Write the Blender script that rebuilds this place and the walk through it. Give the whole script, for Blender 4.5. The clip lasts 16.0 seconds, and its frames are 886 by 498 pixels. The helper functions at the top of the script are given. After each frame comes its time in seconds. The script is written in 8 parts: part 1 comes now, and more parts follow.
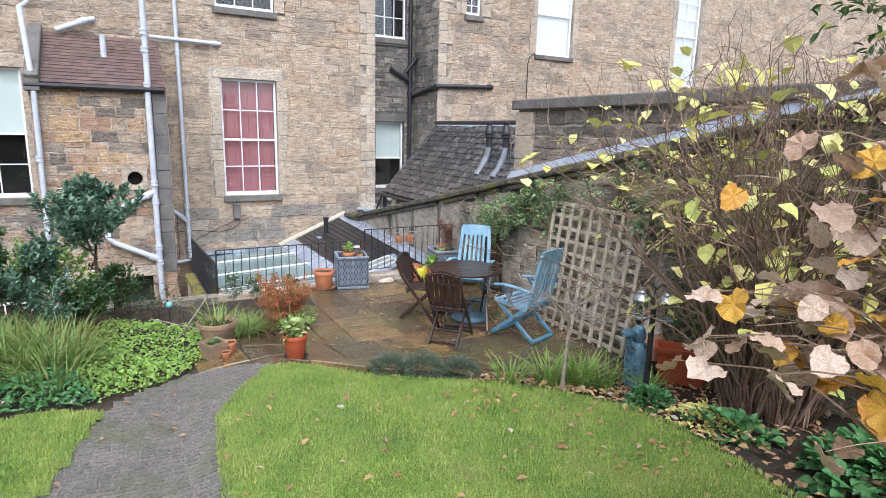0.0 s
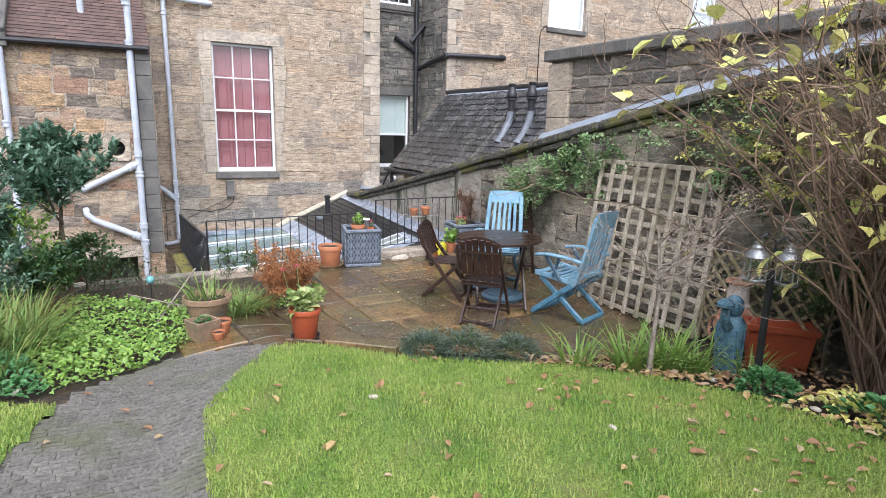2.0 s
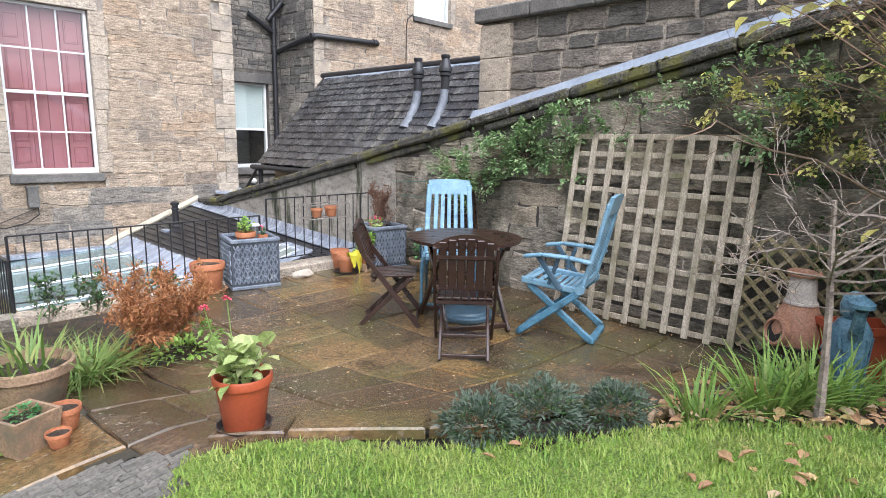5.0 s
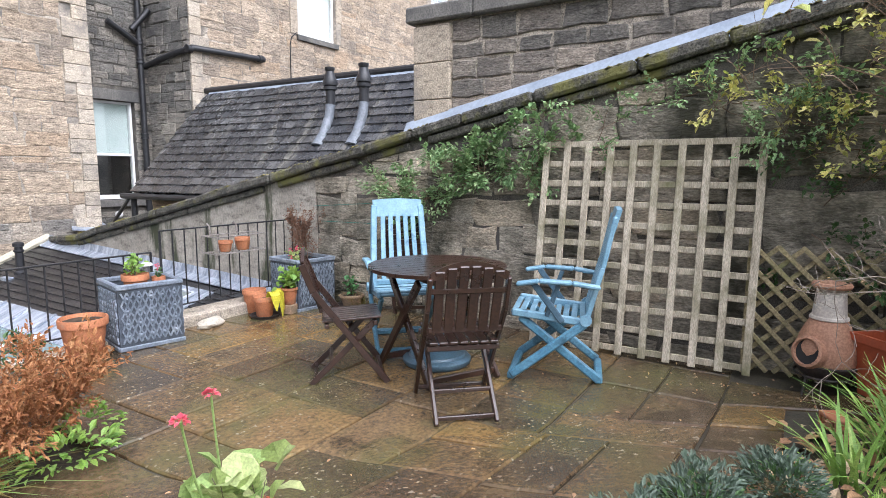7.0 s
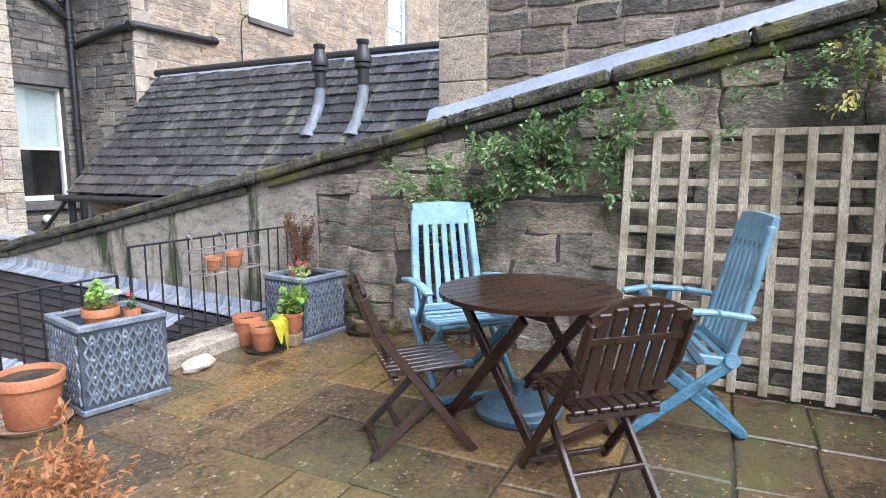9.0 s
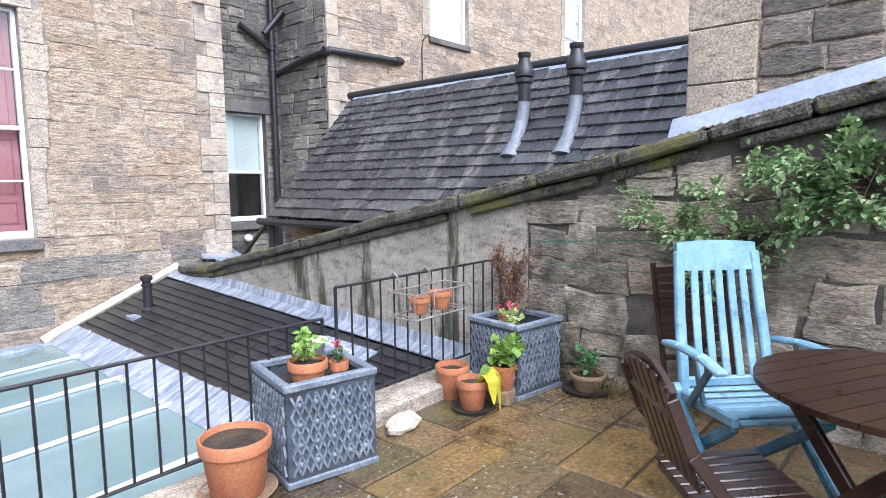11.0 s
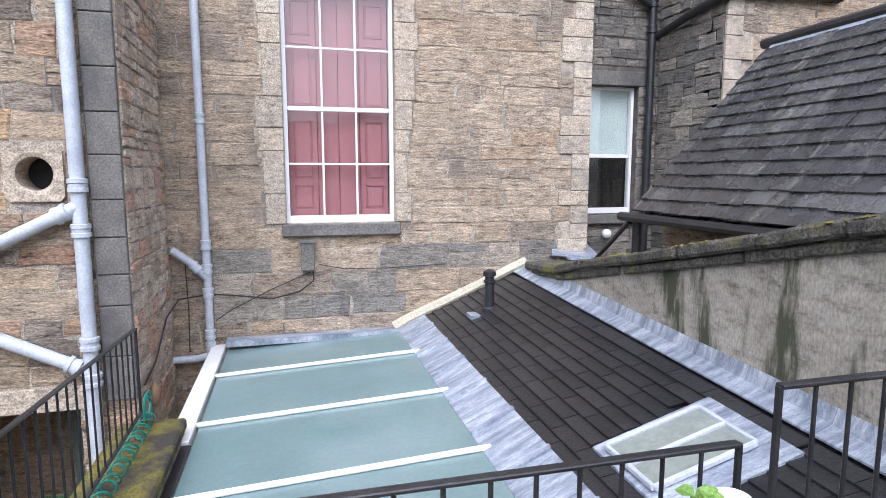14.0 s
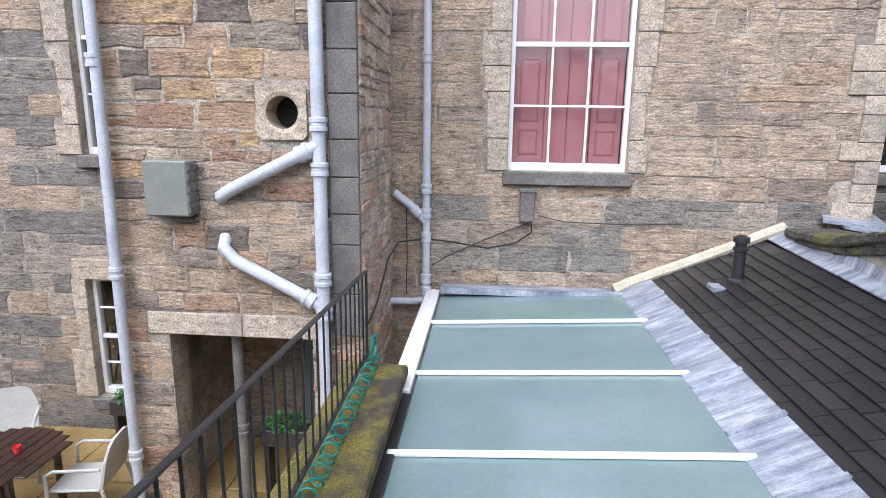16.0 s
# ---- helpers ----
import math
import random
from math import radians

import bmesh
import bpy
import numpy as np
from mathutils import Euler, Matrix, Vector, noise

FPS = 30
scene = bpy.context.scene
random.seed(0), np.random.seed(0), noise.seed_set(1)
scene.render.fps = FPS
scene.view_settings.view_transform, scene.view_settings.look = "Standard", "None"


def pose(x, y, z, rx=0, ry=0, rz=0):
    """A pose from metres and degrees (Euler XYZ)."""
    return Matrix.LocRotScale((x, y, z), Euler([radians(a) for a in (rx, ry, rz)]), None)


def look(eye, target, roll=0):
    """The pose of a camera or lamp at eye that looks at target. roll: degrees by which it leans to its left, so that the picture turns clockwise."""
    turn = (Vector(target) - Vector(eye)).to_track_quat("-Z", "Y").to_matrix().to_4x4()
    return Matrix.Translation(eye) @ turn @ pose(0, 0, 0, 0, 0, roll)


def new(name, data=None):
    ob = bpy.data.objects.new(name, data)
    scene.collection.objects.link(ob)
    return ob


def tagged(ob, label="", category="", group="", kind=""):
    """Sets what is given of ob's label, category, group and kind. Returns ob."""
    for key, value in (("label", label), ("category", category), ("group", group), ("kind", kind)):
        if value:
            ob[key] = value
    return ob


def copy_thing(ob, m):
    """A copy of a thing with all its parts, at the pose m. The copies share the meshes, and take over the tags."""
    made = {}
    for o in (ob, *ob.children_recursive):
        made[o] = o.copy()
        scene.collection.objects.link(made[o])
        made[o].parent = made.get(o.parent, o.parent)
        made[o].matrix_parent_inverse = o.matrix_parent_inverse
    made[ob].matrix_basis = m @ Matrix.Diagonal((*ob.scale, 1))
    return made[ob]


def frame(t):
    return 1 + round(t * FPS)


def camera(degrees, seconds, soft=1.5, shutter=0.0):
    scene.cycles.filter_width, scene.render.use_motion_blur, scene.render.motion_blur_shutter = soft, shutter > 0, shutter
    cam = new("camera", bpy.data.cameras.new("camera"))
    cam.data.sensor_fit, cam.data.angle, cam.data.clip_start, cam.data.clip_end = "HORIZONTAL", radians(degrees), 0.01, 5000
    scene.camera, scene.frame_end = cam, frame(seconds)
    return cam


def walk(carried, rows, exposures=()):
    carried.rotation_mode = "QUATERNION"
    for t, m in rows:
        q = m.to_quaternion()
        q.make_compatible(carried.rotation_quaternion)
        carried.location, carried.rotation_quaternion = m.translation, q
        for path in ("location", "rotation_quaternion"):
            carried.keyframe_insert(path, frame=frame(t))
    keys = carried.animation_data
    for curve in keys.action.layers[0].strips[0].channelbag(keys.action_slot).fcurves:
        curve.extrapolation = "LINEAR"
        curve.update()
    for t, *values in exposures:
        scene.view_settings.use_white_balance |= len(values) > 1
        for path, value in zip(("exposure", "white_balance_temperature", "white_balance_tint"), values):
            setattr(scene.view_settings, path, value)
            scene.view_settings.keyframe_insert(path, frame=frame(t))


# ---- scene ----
cam = camera(74.6, 16.0, soft=0.7)
PATH = [
    (0, (-0.051, -0.798, 2.391), (0.734, 0.604, 2.067), 1.4),
    (0.5, (-0.021, -0.678, 2.337), (0.768, 0.719, 2.0), 1.4),
    (1, (0.075, -0.406, 2.204), (0.866, 0.99, 1.865), 1.3),
    (1.5, (0.102, -0.13, 2.02), (0.895, 1.265, 1.68), 1.3),
    (2, (0.097, 0.237, 1.865), (0.896, 1.629, 1.528), 1.4),
    (2.5, (0.195, 0.605, 1.773), (1.011, 1.988, 1.438), 1.4),
    (3, (0.203, 0.926, 1.652), (1.073, 2.277, 1.323), 1.2),
    (3.5, (0.182, 1.238, 1.603), (1.121, 2.543, 1.279), 1.2),
    (4, (0.228, 1.573, 1.568), (1.207, 2.849, 1.246), 1.2),
    (4.5, (0.211, 1.877, 1.519), (1.258, 3.099, 1.204), 1.2),
    (5, (0.232, 2.172, 1.476), (1.39, 3.294, 1.176), 1.2),
    (5.2, (0.25, 2.295, 1.463), (1.439, 3.388, 1.179), 1.2),
    (7.3, (0.511, 3.418, 1.319), (1.916, 4.234, 1.095), 0.1),
    (7.5, (0.544, 3.547, 1.338), (1.962, 4.337, 1.105), 0.1),
    (8, (0.667, 3.864, 1.303), (2.121, 4.586, 1.073), 0.1),
    (8.2, (0.711, 3.988, 1.303), (2.179, 4.685, 1.077), 0.1),
    (10.3, (1.159, 4.952, 1.369), (2.585, 5.742, 1.178), -0.3),
    (10.5, (1.184, 5.025, 1.362), (2.576, 5.873, 1.178), -0.3),
    (11, (1.296, 5.214, 1.401), (2.526, 6.284, 1.219), -0.6),
    (11.5, (1.466, 5.409, 1.401), (2.526, 6.646, 1.219), -0.6),
    (12, (1.682, 5.68, 1.391), (2.58, 7.04, 1.207), -0.6),
    (12.5, (1.871, 5.908, 1.38), (2.636, 7.348, 1.2), -0.5),
    (13, (2.052, 6.144, 1.386), (2.658, 7.658, 1.21), -0.4),
    (13.5, (2.123, 6.403, 1.363), (2.619, 7.957, 1.188), -0.2),
    (14, (2.148, 6.625, 1.355), (2.556, 8.2, 1.15), 0.0),
    (14.5, (2.191, 6.792, 1.361), (2.474, 8.39, 1.124), 0.1),
    (15, (2.106, 6.943, 1.341), (2.263, 8.552, 1.068), 0.4),
    (15.5, (1.963, 7.085, 1.319), (1.992, 8.694, 1.007), 0.7),
    (16, (1.893, 7.142, 1.315), (1.77, 8.74, 0.964), 0.8),
]
EXPOSURES = [(0, 0.85, 5800, 14), (3.5, 0.98, 5850, 14), (8, 1.15, 5750, 14), (10.5, 1.25, 5550, 15), (13, 0.9, 5600, 16), (16, 0.82, 5750, 16)]
walk(cam, [(t, look(eye, target, roll)) for t, eye, target, roll in PATH], EXPOSURES)

# ---- world, sun, exposure ----
world = bpy.data.worlds.new("overcast")
scene.world = world
world.use_nodes = True
wn = world.node_tree
sky = wn.nodes.new("ShaderNodeTexSky")
sky.sky_type, sky.sun_disc = 'NISHITA', False
sky.sun_elevation, sky.sun_rotation = radians(52), radians(201)
sky.dust_density, sky.air_density = 4.0, 1.0
hsv = wn.nodes.new("ShaderNodeHueSaturation")
hsv.inputs["Saturation"].default_value = 0.25
wn.links.new(sky.outputs[0], hsv.inputs["Color"])
wn.links.new(hsv.outputs[0], wn.nodes["Background"].inputs["Color"])
wn.nodes["Background"].inputs["Strength"].default_value = 0.15
sun = new("sun", bpy.data.lights.new("sun", 'SUN'))
sun.data.energy, sun.data.angle, sun.data.color = 1.7, radians(75), (1.0, 0.98, 0.95)
sun.matrix_world = look((-1.3, -3.2, 15.4), (3, 8, 0))


# ---- materials ----
def ramp(nt, fac, stops, constant=False):
    r = nt.nodes.new("ShaderNodeValToRGB")
    els = r.color_ramp.elements
    while len(els) > 1:
        els.remove(els[0])
    els[0].position, els[0].color = stops[0][0], (*stops[0][1], 1)
    for p, c in stops[1:]:
        e = els.new(p)
        e.color = (*c, 1)
    if constant:
        r.color_ramp.interpolation = 'CONSTANT'
    nt.links.new(fac, r.inputs[0])
    return r.outputs[0]


def noise_tex(nt, co, scale, detail=4, rough=0.55, stretch=None):
    if stretch:
        m = nt.nodes.new("ShaderNodeMapping")
        m.inputs["Scale"].default_value = stretch
        nt.links.new(co, m.inputs[0])
        co = m.outputs[0]
    n = nt.nodes.new("ShaderNodeTexNoise")
    n.inputs["Scale"].default_value, n.inputs["Detail"].default_value, n.inputs["Roughness"].default_value = scale, detail, rough
    nt.links.new(co, n.inputs["Vector"])
    return n.outputs["Fac"]


def mixc(nt, a, b, fac=1.0, mode='MULTIPLY'):
    m = nt.nodes.new("ShaderNodeMix")
    m.data_type, m.blend_type = 'RGBA', mode
    for sock, v in ((m.inputs[0], fac), (m.inputs[6], a), (m.inputs[7], b)):
        if isinstance(v, (int, float)):
            sock.default_value = v
        elif isinstance(v, tuple):
            sock.default_value = (*v, 1)
        else:
            nt.links.new(v, sock)
    return m.outputs[2]


def mat(name, stops, rough=0.85, scale=5.0, fine=70.0, contrast=0.35, bump=0.25, rnd="", palette=None, stain=None,
        stain_scale=1.2, stain_at=(0.5, 0.68), metal=0.0, rough_var=0.12, stretch=None, spec=0.5, local=False, coat=0.0, bump_dist=0.01,
        trans=0.0, sub=0.0, mid=0.0, keep=0.45, stain_stretch=None, bedding=0.0, lichen=None):
    """Base colour from a coarse noise over stops, broken by a fine grain; a random tint per piece from palette; blotches of stain."""
    m = bpy.data.materials.new(name)
    m.use_nodes = True
    nt = m.node_tree
    b = nt.nodes["Principled BSDF"]
    if local:
        co = nt.nodes.new("ShaderNodeTexCoord").outputs["Object"]
    else:
        co = nt.nodes.new("ShaderNodeNewGeometry").outputs["Position"]
    n1 = noise_tex(nt, co, scale, 5, 0.6, stretch)
    k = len(stops) - 1
    col = ramp(nt, n1, [(0.3 + 0.4 * i / max(k, 1), c) for i, c in enumerate(stops)])
    if palette:
        if rnd == "island":
            r = nt.nodes.new("ShaderNodeNewGeometry").outputs["Random Per Island"]
        else:
            r = nt.nodes.new("ShaderNodeObjectInfo").outputs["Random"]
        pal = ramp(nt, r, [(i / len(palette), c) for i, c in enumerate(palette)], True)
        col = mixc(nt, pal, col, keep, 'MIX')
    n2 = noise_tex(nt, co, fine, 3, 0.6, stretch)
    lo = 1 - contrast
    col = mixc(nt, col, ramp(nt, n2, [(0.38, (lo, lo, lo)), (0.62, (1 + contrast * 0.4,) * 3)]), 1.0)
    if mid:
        n5 = noise_tex(nt, co, mid, 5, 0.75, (0.55, 0.55, 1.5))
        col = mixc(nt, col, ramp(nt, n5, [(0.32, (0.42, 0.41, 0.40)), (0.46, (0.96, 0.96, 0.96)), (0.68, (1.24, 1.23, 1.21))]), 1.0)
    if bedding:
        n6 = noise_tex(nt, co, bedding, 7, 0.74, (0.4, 0.4, 2.0))
        col = mixc(nt, col, ramp(nt, n6, [(0.35, (0.32, 0.31, 0.30)), (0.42, (0.92, 0.92, 0.92)), (0.56, (1.08, 1.08, 1.08)), (0.66, (1.42, 1.41, 1.39))]), 1.0)
    if stain:
        n3 = noise_tex(nt, co, stain_scale, 6, 0.65, stain_stretch)
        f = ramp(nt, n3, [(stain_at[0], (0, 0, 0)), (stain_at[1], (1, 1, 1))])
        col = mixc(nt, col, stain, f, 'MIX')
    if lichen:
        fleck = ramp(nt, noise_tex(nt, co, 34, 2, 0.5), [(0.64, (0, 0, 0)), (0.68, (1, 1, 1))])
        patch = ramp(nt, noise_tex(nt, co, 1.1, 3, 0.6), [(0.44, (0, 0, 0)), (0.60, (0.85, 0.85, 0.85))])
        col = mixc(nt, col, lichen, mixc(nt, fleck, patch, 1.0), 'MIX')
    nt.links.new(col, b.inputs["Base Color"])
    mr = nt.nodes.new("ShaderNodeMapRange")
    mr.inputs[3].default_value, mr.inputs[4].default_value = max(rough - rough_var, 0.02), min(rough + rough_var, 1)
    nt.links.new(n1, mr.inputs[0])
    nt.links.new(mr.outputs[0], b.inputs["Roughness"])
    b.inputs["Metallic"].default_value = metal
    b.inputs["Specular IOR Level"].default_value = spec
    b.inputs["Coat Weight"].default_value = coat
    b.inputs["Transmission Weight"].default_value = trans
    b.inputs["Subsurface Weight"].default_value = sub
    if bump:
        bp = nt.nodes.new("ShaderNodeBump")
        bp.inputs["Strength"].default_value, bp.inputs["Distance"].default_value = bump, bump_dist
        n4 = noise_tex(nt, co, fine * 0.5, 5, 0.7, stretch)
        nt.links.new(n4, bp.inputs["Height"])
        nt.links.new(bp.outputs[0], b.inputs["Normal"])
    return m


TAN, BUFF, GREYB = (0.36, 0.285, 0.20), (0.46, 0.375, 0.275), (0.24, 0.21, 0.175)
SOOT, RED, OCHRE = (0.115, 0.105, 0.095), (0.33, 0.19, 0.125), (0.46, 0.31, 0.165)
HOUSE = [BUFF, (0.54, 0.445, 0.33), TAN, BUFF, (0.50, 0.42, 0.32), (0.44, 0.36, 0.265), (0.33, 0.28, 0.22), BUFF, GREYB, TAN, (0.40, 0.32, 0.235), BUFF, (0.15, 0.135, 0.12), (0.42, 0.30, 0.19), (0.5, 0.42, 0.32), GREYB]
WING = [TAN, BUFF, (0.40, 0.27, 0.18), RED, BUFF, GREYB, (0.44, 0.34, 0.24), (0.46, 0.36, 0.25), SOOT, (0.42, 0.33, 0.24), OCHRE, TAN, (0.38, 0.25, 0.16), GREYB]
GREY = [(0.22, 0.205, 0.18), (0.31, 0.28, 0.235), (0.12, 0.115, 0.105), (0.26, 0.235, 0.2), (0.38, 0.34, 0.28), (0.17, 0.165, 0.15)]
GARDEN = [(0.27, 0.235, 0.18), (0.36, 0.31, 0.24), (0.16, 0.145, 0.12), (0.32, 0.285, 0.23), (0.43, 0.38, 0.30), (0.22, 0.20, 0.16), (0.38, 0.31, 0.22)]
DARK = [(0.15, 0.135, 0.115), (0.22, 0.19, 0.155), (0.10, 0.095, 0.085), (0.30, 0.25, 0.20), (0.18, 0.155, 0.13)]


def stone_mats(name, pal, stain, at=(0.5, 0.7), rough=0.88, grain=9, keep=0.30, bedding=16):
    mid = tuple(sum(c[i] for c in pal) / len(pal) for i in range(3))
    dark = tuple(v * 0.7 for v in mid)
    out = []
    for k in ("object", "island"):
        out.append(mat(name + "_" + k, [dark, mid, tuple(v * 1.25 for v in mid)], rough, 7, 60, 0.34, 1.0, k, pal, stain, 1.3, at, bump_dist=0.04, mid=grain, keep=keep, stretch=(0.6, 0.6, 1.5), bedding=bedding))
    return out


house_stone = stone_mats("house_stone", [(c[0] * 1.12, c[1] * 1.08, c[2] * 1.06) for c in HOUSE], (0.15, 0.135, 0.115), (0.55, 0.78), keep=0.58)
wing_stone = stone_mats("wing_stone", [tuple(v * 1.12 for v in c) for c in WING], (0.12, 0.11, 0.1), (0.58, 0.78))
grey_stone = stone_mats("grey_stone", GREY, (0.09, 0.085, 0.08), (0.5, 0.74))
wing_side_stone = stone_mats("wing_side_stone", [(0.64, 0.54, 0.43), (0.70, 0.60, 0.49), (0.54, 0.44, 0.34), (0.58, 0.34, 0.23), (0.56, 0.48, 0.39), (0.45, 0.37, 0.28)], (0.2, 0.18, 0.15), (0.58, 0.8), keep=0.35)
# serves real soot and the painted shade of the sunken yard
soot_shade_stone = stone_mats("soot_shade_stone", [(0.27, 0.245, 0.21), (0.21, 0.195, 0.175), (0.40, 0.35, 0.285), (0.46, 0.39, 0.31), (0.24, 0.225, 0.20), (0.36, 0.315, 0.26)], (0.10, 0.095, 0.09), (0.56, 0.76), keep=0.22)
# the dark blotches also carry crevice shadow in the stones' colour
garden_stone = stone_mats("garden_stone", [tuple(v * 1.5 for v in c) for c in GARDEN], (0.07, 0.066, 0.045), (0.45, 0.62), grain=6, keep=0.5, bedding=11)
dark_stone = stone_mats("dark_stone", [tuple(v * 1.3 for v in c) for c in DARK], (0.08, 0.075, 0.066), (0.56, 0.76))
mortar = mat("lime_mortar", [(0.30, 0.26, 0.21), (0.56, 0.485, 0.39)], 0.95, 5, 90, 0.5, 0.8, stain=(0.12, 0.11, 0.1), stain_scale=1.1, mid=20)
# dark mortar: the shadow in the joints is put into its colour
mortar_dark = mat("joint_shadow_mortar", [(0.05, 0.046, 0.04), (0.22, 0.195, 0.16)], 0.95, 7, 110, 0.5, 0.6, stain=(0.07, 0.065, 0.06))
ashlar = mat("dressed_sandstone", [(0.36, 0.30, 0.23), (0.48, 0.41, 0.32)], 0.85, 9, 70, 0.45, 0.6, "object", [(0.46, 0.38, 0.29), (0.56, 0.48, 0.38), (0.40, 0.345, 0.275), (0.50, 0.415, 0.31)], stain=(0.2, 0.18, 0.16), stain_scale=1.8, stain_at=(0.52, 0.74), mid=18)
ashlar_dark = mat("sooted_dressed_stone", [(0.12, 0.115, 0.105), (0.2, 0.185, 0.165)], 0.85, 6, 60, 0.35, 0.4, stain=(0.07, 0.068, 0.065))
slate_mat = mat("wet_slate", [(0.025, 0.026, 0.03), (0.08, 0.08, 0.082)], 0.27, 6, 60, 0.5, 0.5, "object",
                [(0.024, 0.025, 0.029), (0.055, 0.054, 0.056), (0.036, 0.037, 0.041), (0.12, 0.117, 0.115), (0.02, 0.02, 0.022)], stain=(0.20, 0.19, 0.16), stain_at=(0.56, 0.74), stain_scale=3, stain_stretch=(0.5, 2.2, 0.5), spec=1.0)
slate_isl = mat("wet_slate_course", [(0.025, 0.026, 0.03), (0.08, 0.08, 0.082)], 0.27, 6, 60, 0.5, 0.5, "island",
                [(0.024, 0.025, 0.029), (0.055, 0.054, 0.056), (0.036, 0.037, 0.041), (0.12, 0.117, 0.115), (0.02, 0.02, 0.022)], stain=(0.20, 0.19, 0.16), stain_at=(0.56, 0.74), stain_scale=3, stain_stretch=(0.5, 2.2, 0.5), spec=1.0)
slate_black = mat("black_felt_slate", [(0.014, 0.014, 0.016), (0.03, 0.029, 0.03)], 0.36, 5, 90, 0.4, 0.4, "object",
                  [(0.014, 0.014, 0.016), (0.03, 0.029, 0.03), (0.02, 0.02, 0.023), (0.011, 0.012, 0.014), (0.025, 0.024, 0.026)], stain=(0.06, 0.058, 0.055), stain_scale=5, stain_at=(0.62, 0.85))
slate_brown = mat("brown_roof_tile", [(0.10, 0.065, 0.055), (0.16, 0.10, 0.085)], 0.7, 6, 60, 0.35, 0.35, "object",
                  [(0.09, 0.06, 0.05), (0.16, 0.10, 0.085), (0.12, 0.08, 0.07)])
lead = mat("lead_sheet", [(0.17, 0.20, 0.25), (0.35, 0.39, 0.46), (0.62, 0.66, 0.72)], 0.42, 3.4, 40, 0.25, 0.22, metal=0.35, stretch=(1.0, 5.0, 1.0), stain=(0.50, 0.52, 0.55), stain_scale=4, stain_at=(0.6, 0.8))
lead_smooth = mat("smooth_blue_lead", [(0.30, 0.345, 0.41), (0.42, 0.47, 0.54)], 0.4, 3, 30, 0.12, 0.12, metal=0.2)
lead_dull = mat("dull_lead", [(0.13, 0.145, 0.165), (0.24, 0.26, 0.29)], 0.5, 5, 40, 0.2, 0.2, stain=(0.4, 0.41, 0.42), stain_scale=6, stain_at=(0.6, 0.78))
paint_white = mat("white_gloss_paint", [(0.74, 0.74, 0.73), (0.82, 0.82, 0.81)], 0.35, 4, 90, 0.06, 0.08, rough_var=0.05)
paint_pipe = mat("pale_grey_pipe_paint", [(0.40, 0.43, 0.48), (0.54, 0.57, 0.62)], 0.45, 5, 60, 0.15, 0.15, stain=(0.36, 0.36, 0.36), stain_at=(0.6, 0.8), stain_scale=5)
paint_black = mat("black_iron_paint", [(0.014, 0.014, 0.016), (0.03, 0.03, 0.032)], 0.4, 9, 90, 0.3, 0.25, spec=0.5)
paint_cream = mat("cream_paint", [(0.42, 0.38, 0.28), (0.55, 0.50, 0.38)], 0.6, 6, 60, 0.25, 0.3, stain=(0.3, 0.28, 0.22), stain_scale=5, stain_at=(0.58, 0.75))
pink = mat("rose_pink_shutter_paint", [(0.40, 0.16, 0.18), (0.47, 0.20, 0.215)], 0.5, 3, 40, 0.1, 0.08)
# darker copy of the shutter pink: shade along the mouldings, painted
pink_shade = mat("rose_pink_moulding_shade", [(0.33, 0.12, 0.135), (0.38, 0.145, 0.16)], 0.5, 3, 40, 0.1, 0.08)
blind_mat = mat("pale_roller_blind", [(0.62, 0.70, 0.68), (0.7, 0.76, 0.74)], 0.9, 3, 60, 0.06, 0.1)
# near-black colour that stands in for the shade inside openings
shade_black = mat("interior_shade_black", [(0.012, 0.012, 0.013), (0.03, 0.028, 0.026)], 0.9, 2, 20, 0.2, 0)
# white colour that stands in for pale sky mirrored in upper panes
sky_sheet = mat("white_sky_sheet", [(0.78, 0.8, 0.8), (0.82, 0.83, 0.83)], 0.85, 3, 60, 0.05, 0.1)
moss = mat("moss", [(0.10, 0.11, 0.025), (0.30, 0.25, 0.05), (0.17, 0.16, 0.05)], 0.98, 9, 120, 0.5, 1.0, stain=(0.07, 0.06, 0.05), stain_scale=2.5, stain_at=(0.45, 0.6), bump_dist=0.03)
coping_mat = mat("weathered_coping", [(0.05, 0.047, 0.04), (0.19, 0.175, 0.14)], 0.9, 8, 60, 0.6, 1.0, mid=16, bump_dist=0.04, stain=(0.16, 0.15, 0.045), stain_scale=3.4, stain_at=(0.51, 0.63))
render_mat = mat("stained_cement_render", [(0.28, 0.25, 0.205), (0.42, 0.38, 0.32)], 0.85, 2.5, 60, 0.25, 0.35, stain=(0.055, 0.06, 0.032), stain_scale=1.9, stain_at=(0.52, 0.60), mid=7, stretch=(1, 1.2, 0.5), stain_stretch=(1, 1.5, 0.28))
FLAG = [(c[0] * 0.70, c[1] * 0.62, c[2] * 0.52) for c in [(0.17, 0.11, 0.06), (0.30, 0.20, 0.09), (0.095, 0.066, 0.045), (0.23, 0.165, 0.10), (0.34, 0.22, 0.08), (0.13, 0.085, 0.06), (0.07, 0.056, 0.044), (0.26, 0.18, 0.10)]]
flag_mat = mat("wet_sandstone_flag", [(0.09, 0.062, 0.034), (0.15, 0.108, 0.058), (0.22, 0.155, 0.068)], 0.2, 4, 40, 0.34, 0.5, "object", FLAG, mid=6, keep=0.4, spec=0.7, lichen=(0.32, 0.29, 0.23),
               stain=(0.10, 0.095, 0.035), stain_scale=1.3, stain_at=(0.48, 0.7), rough_var=0.2)
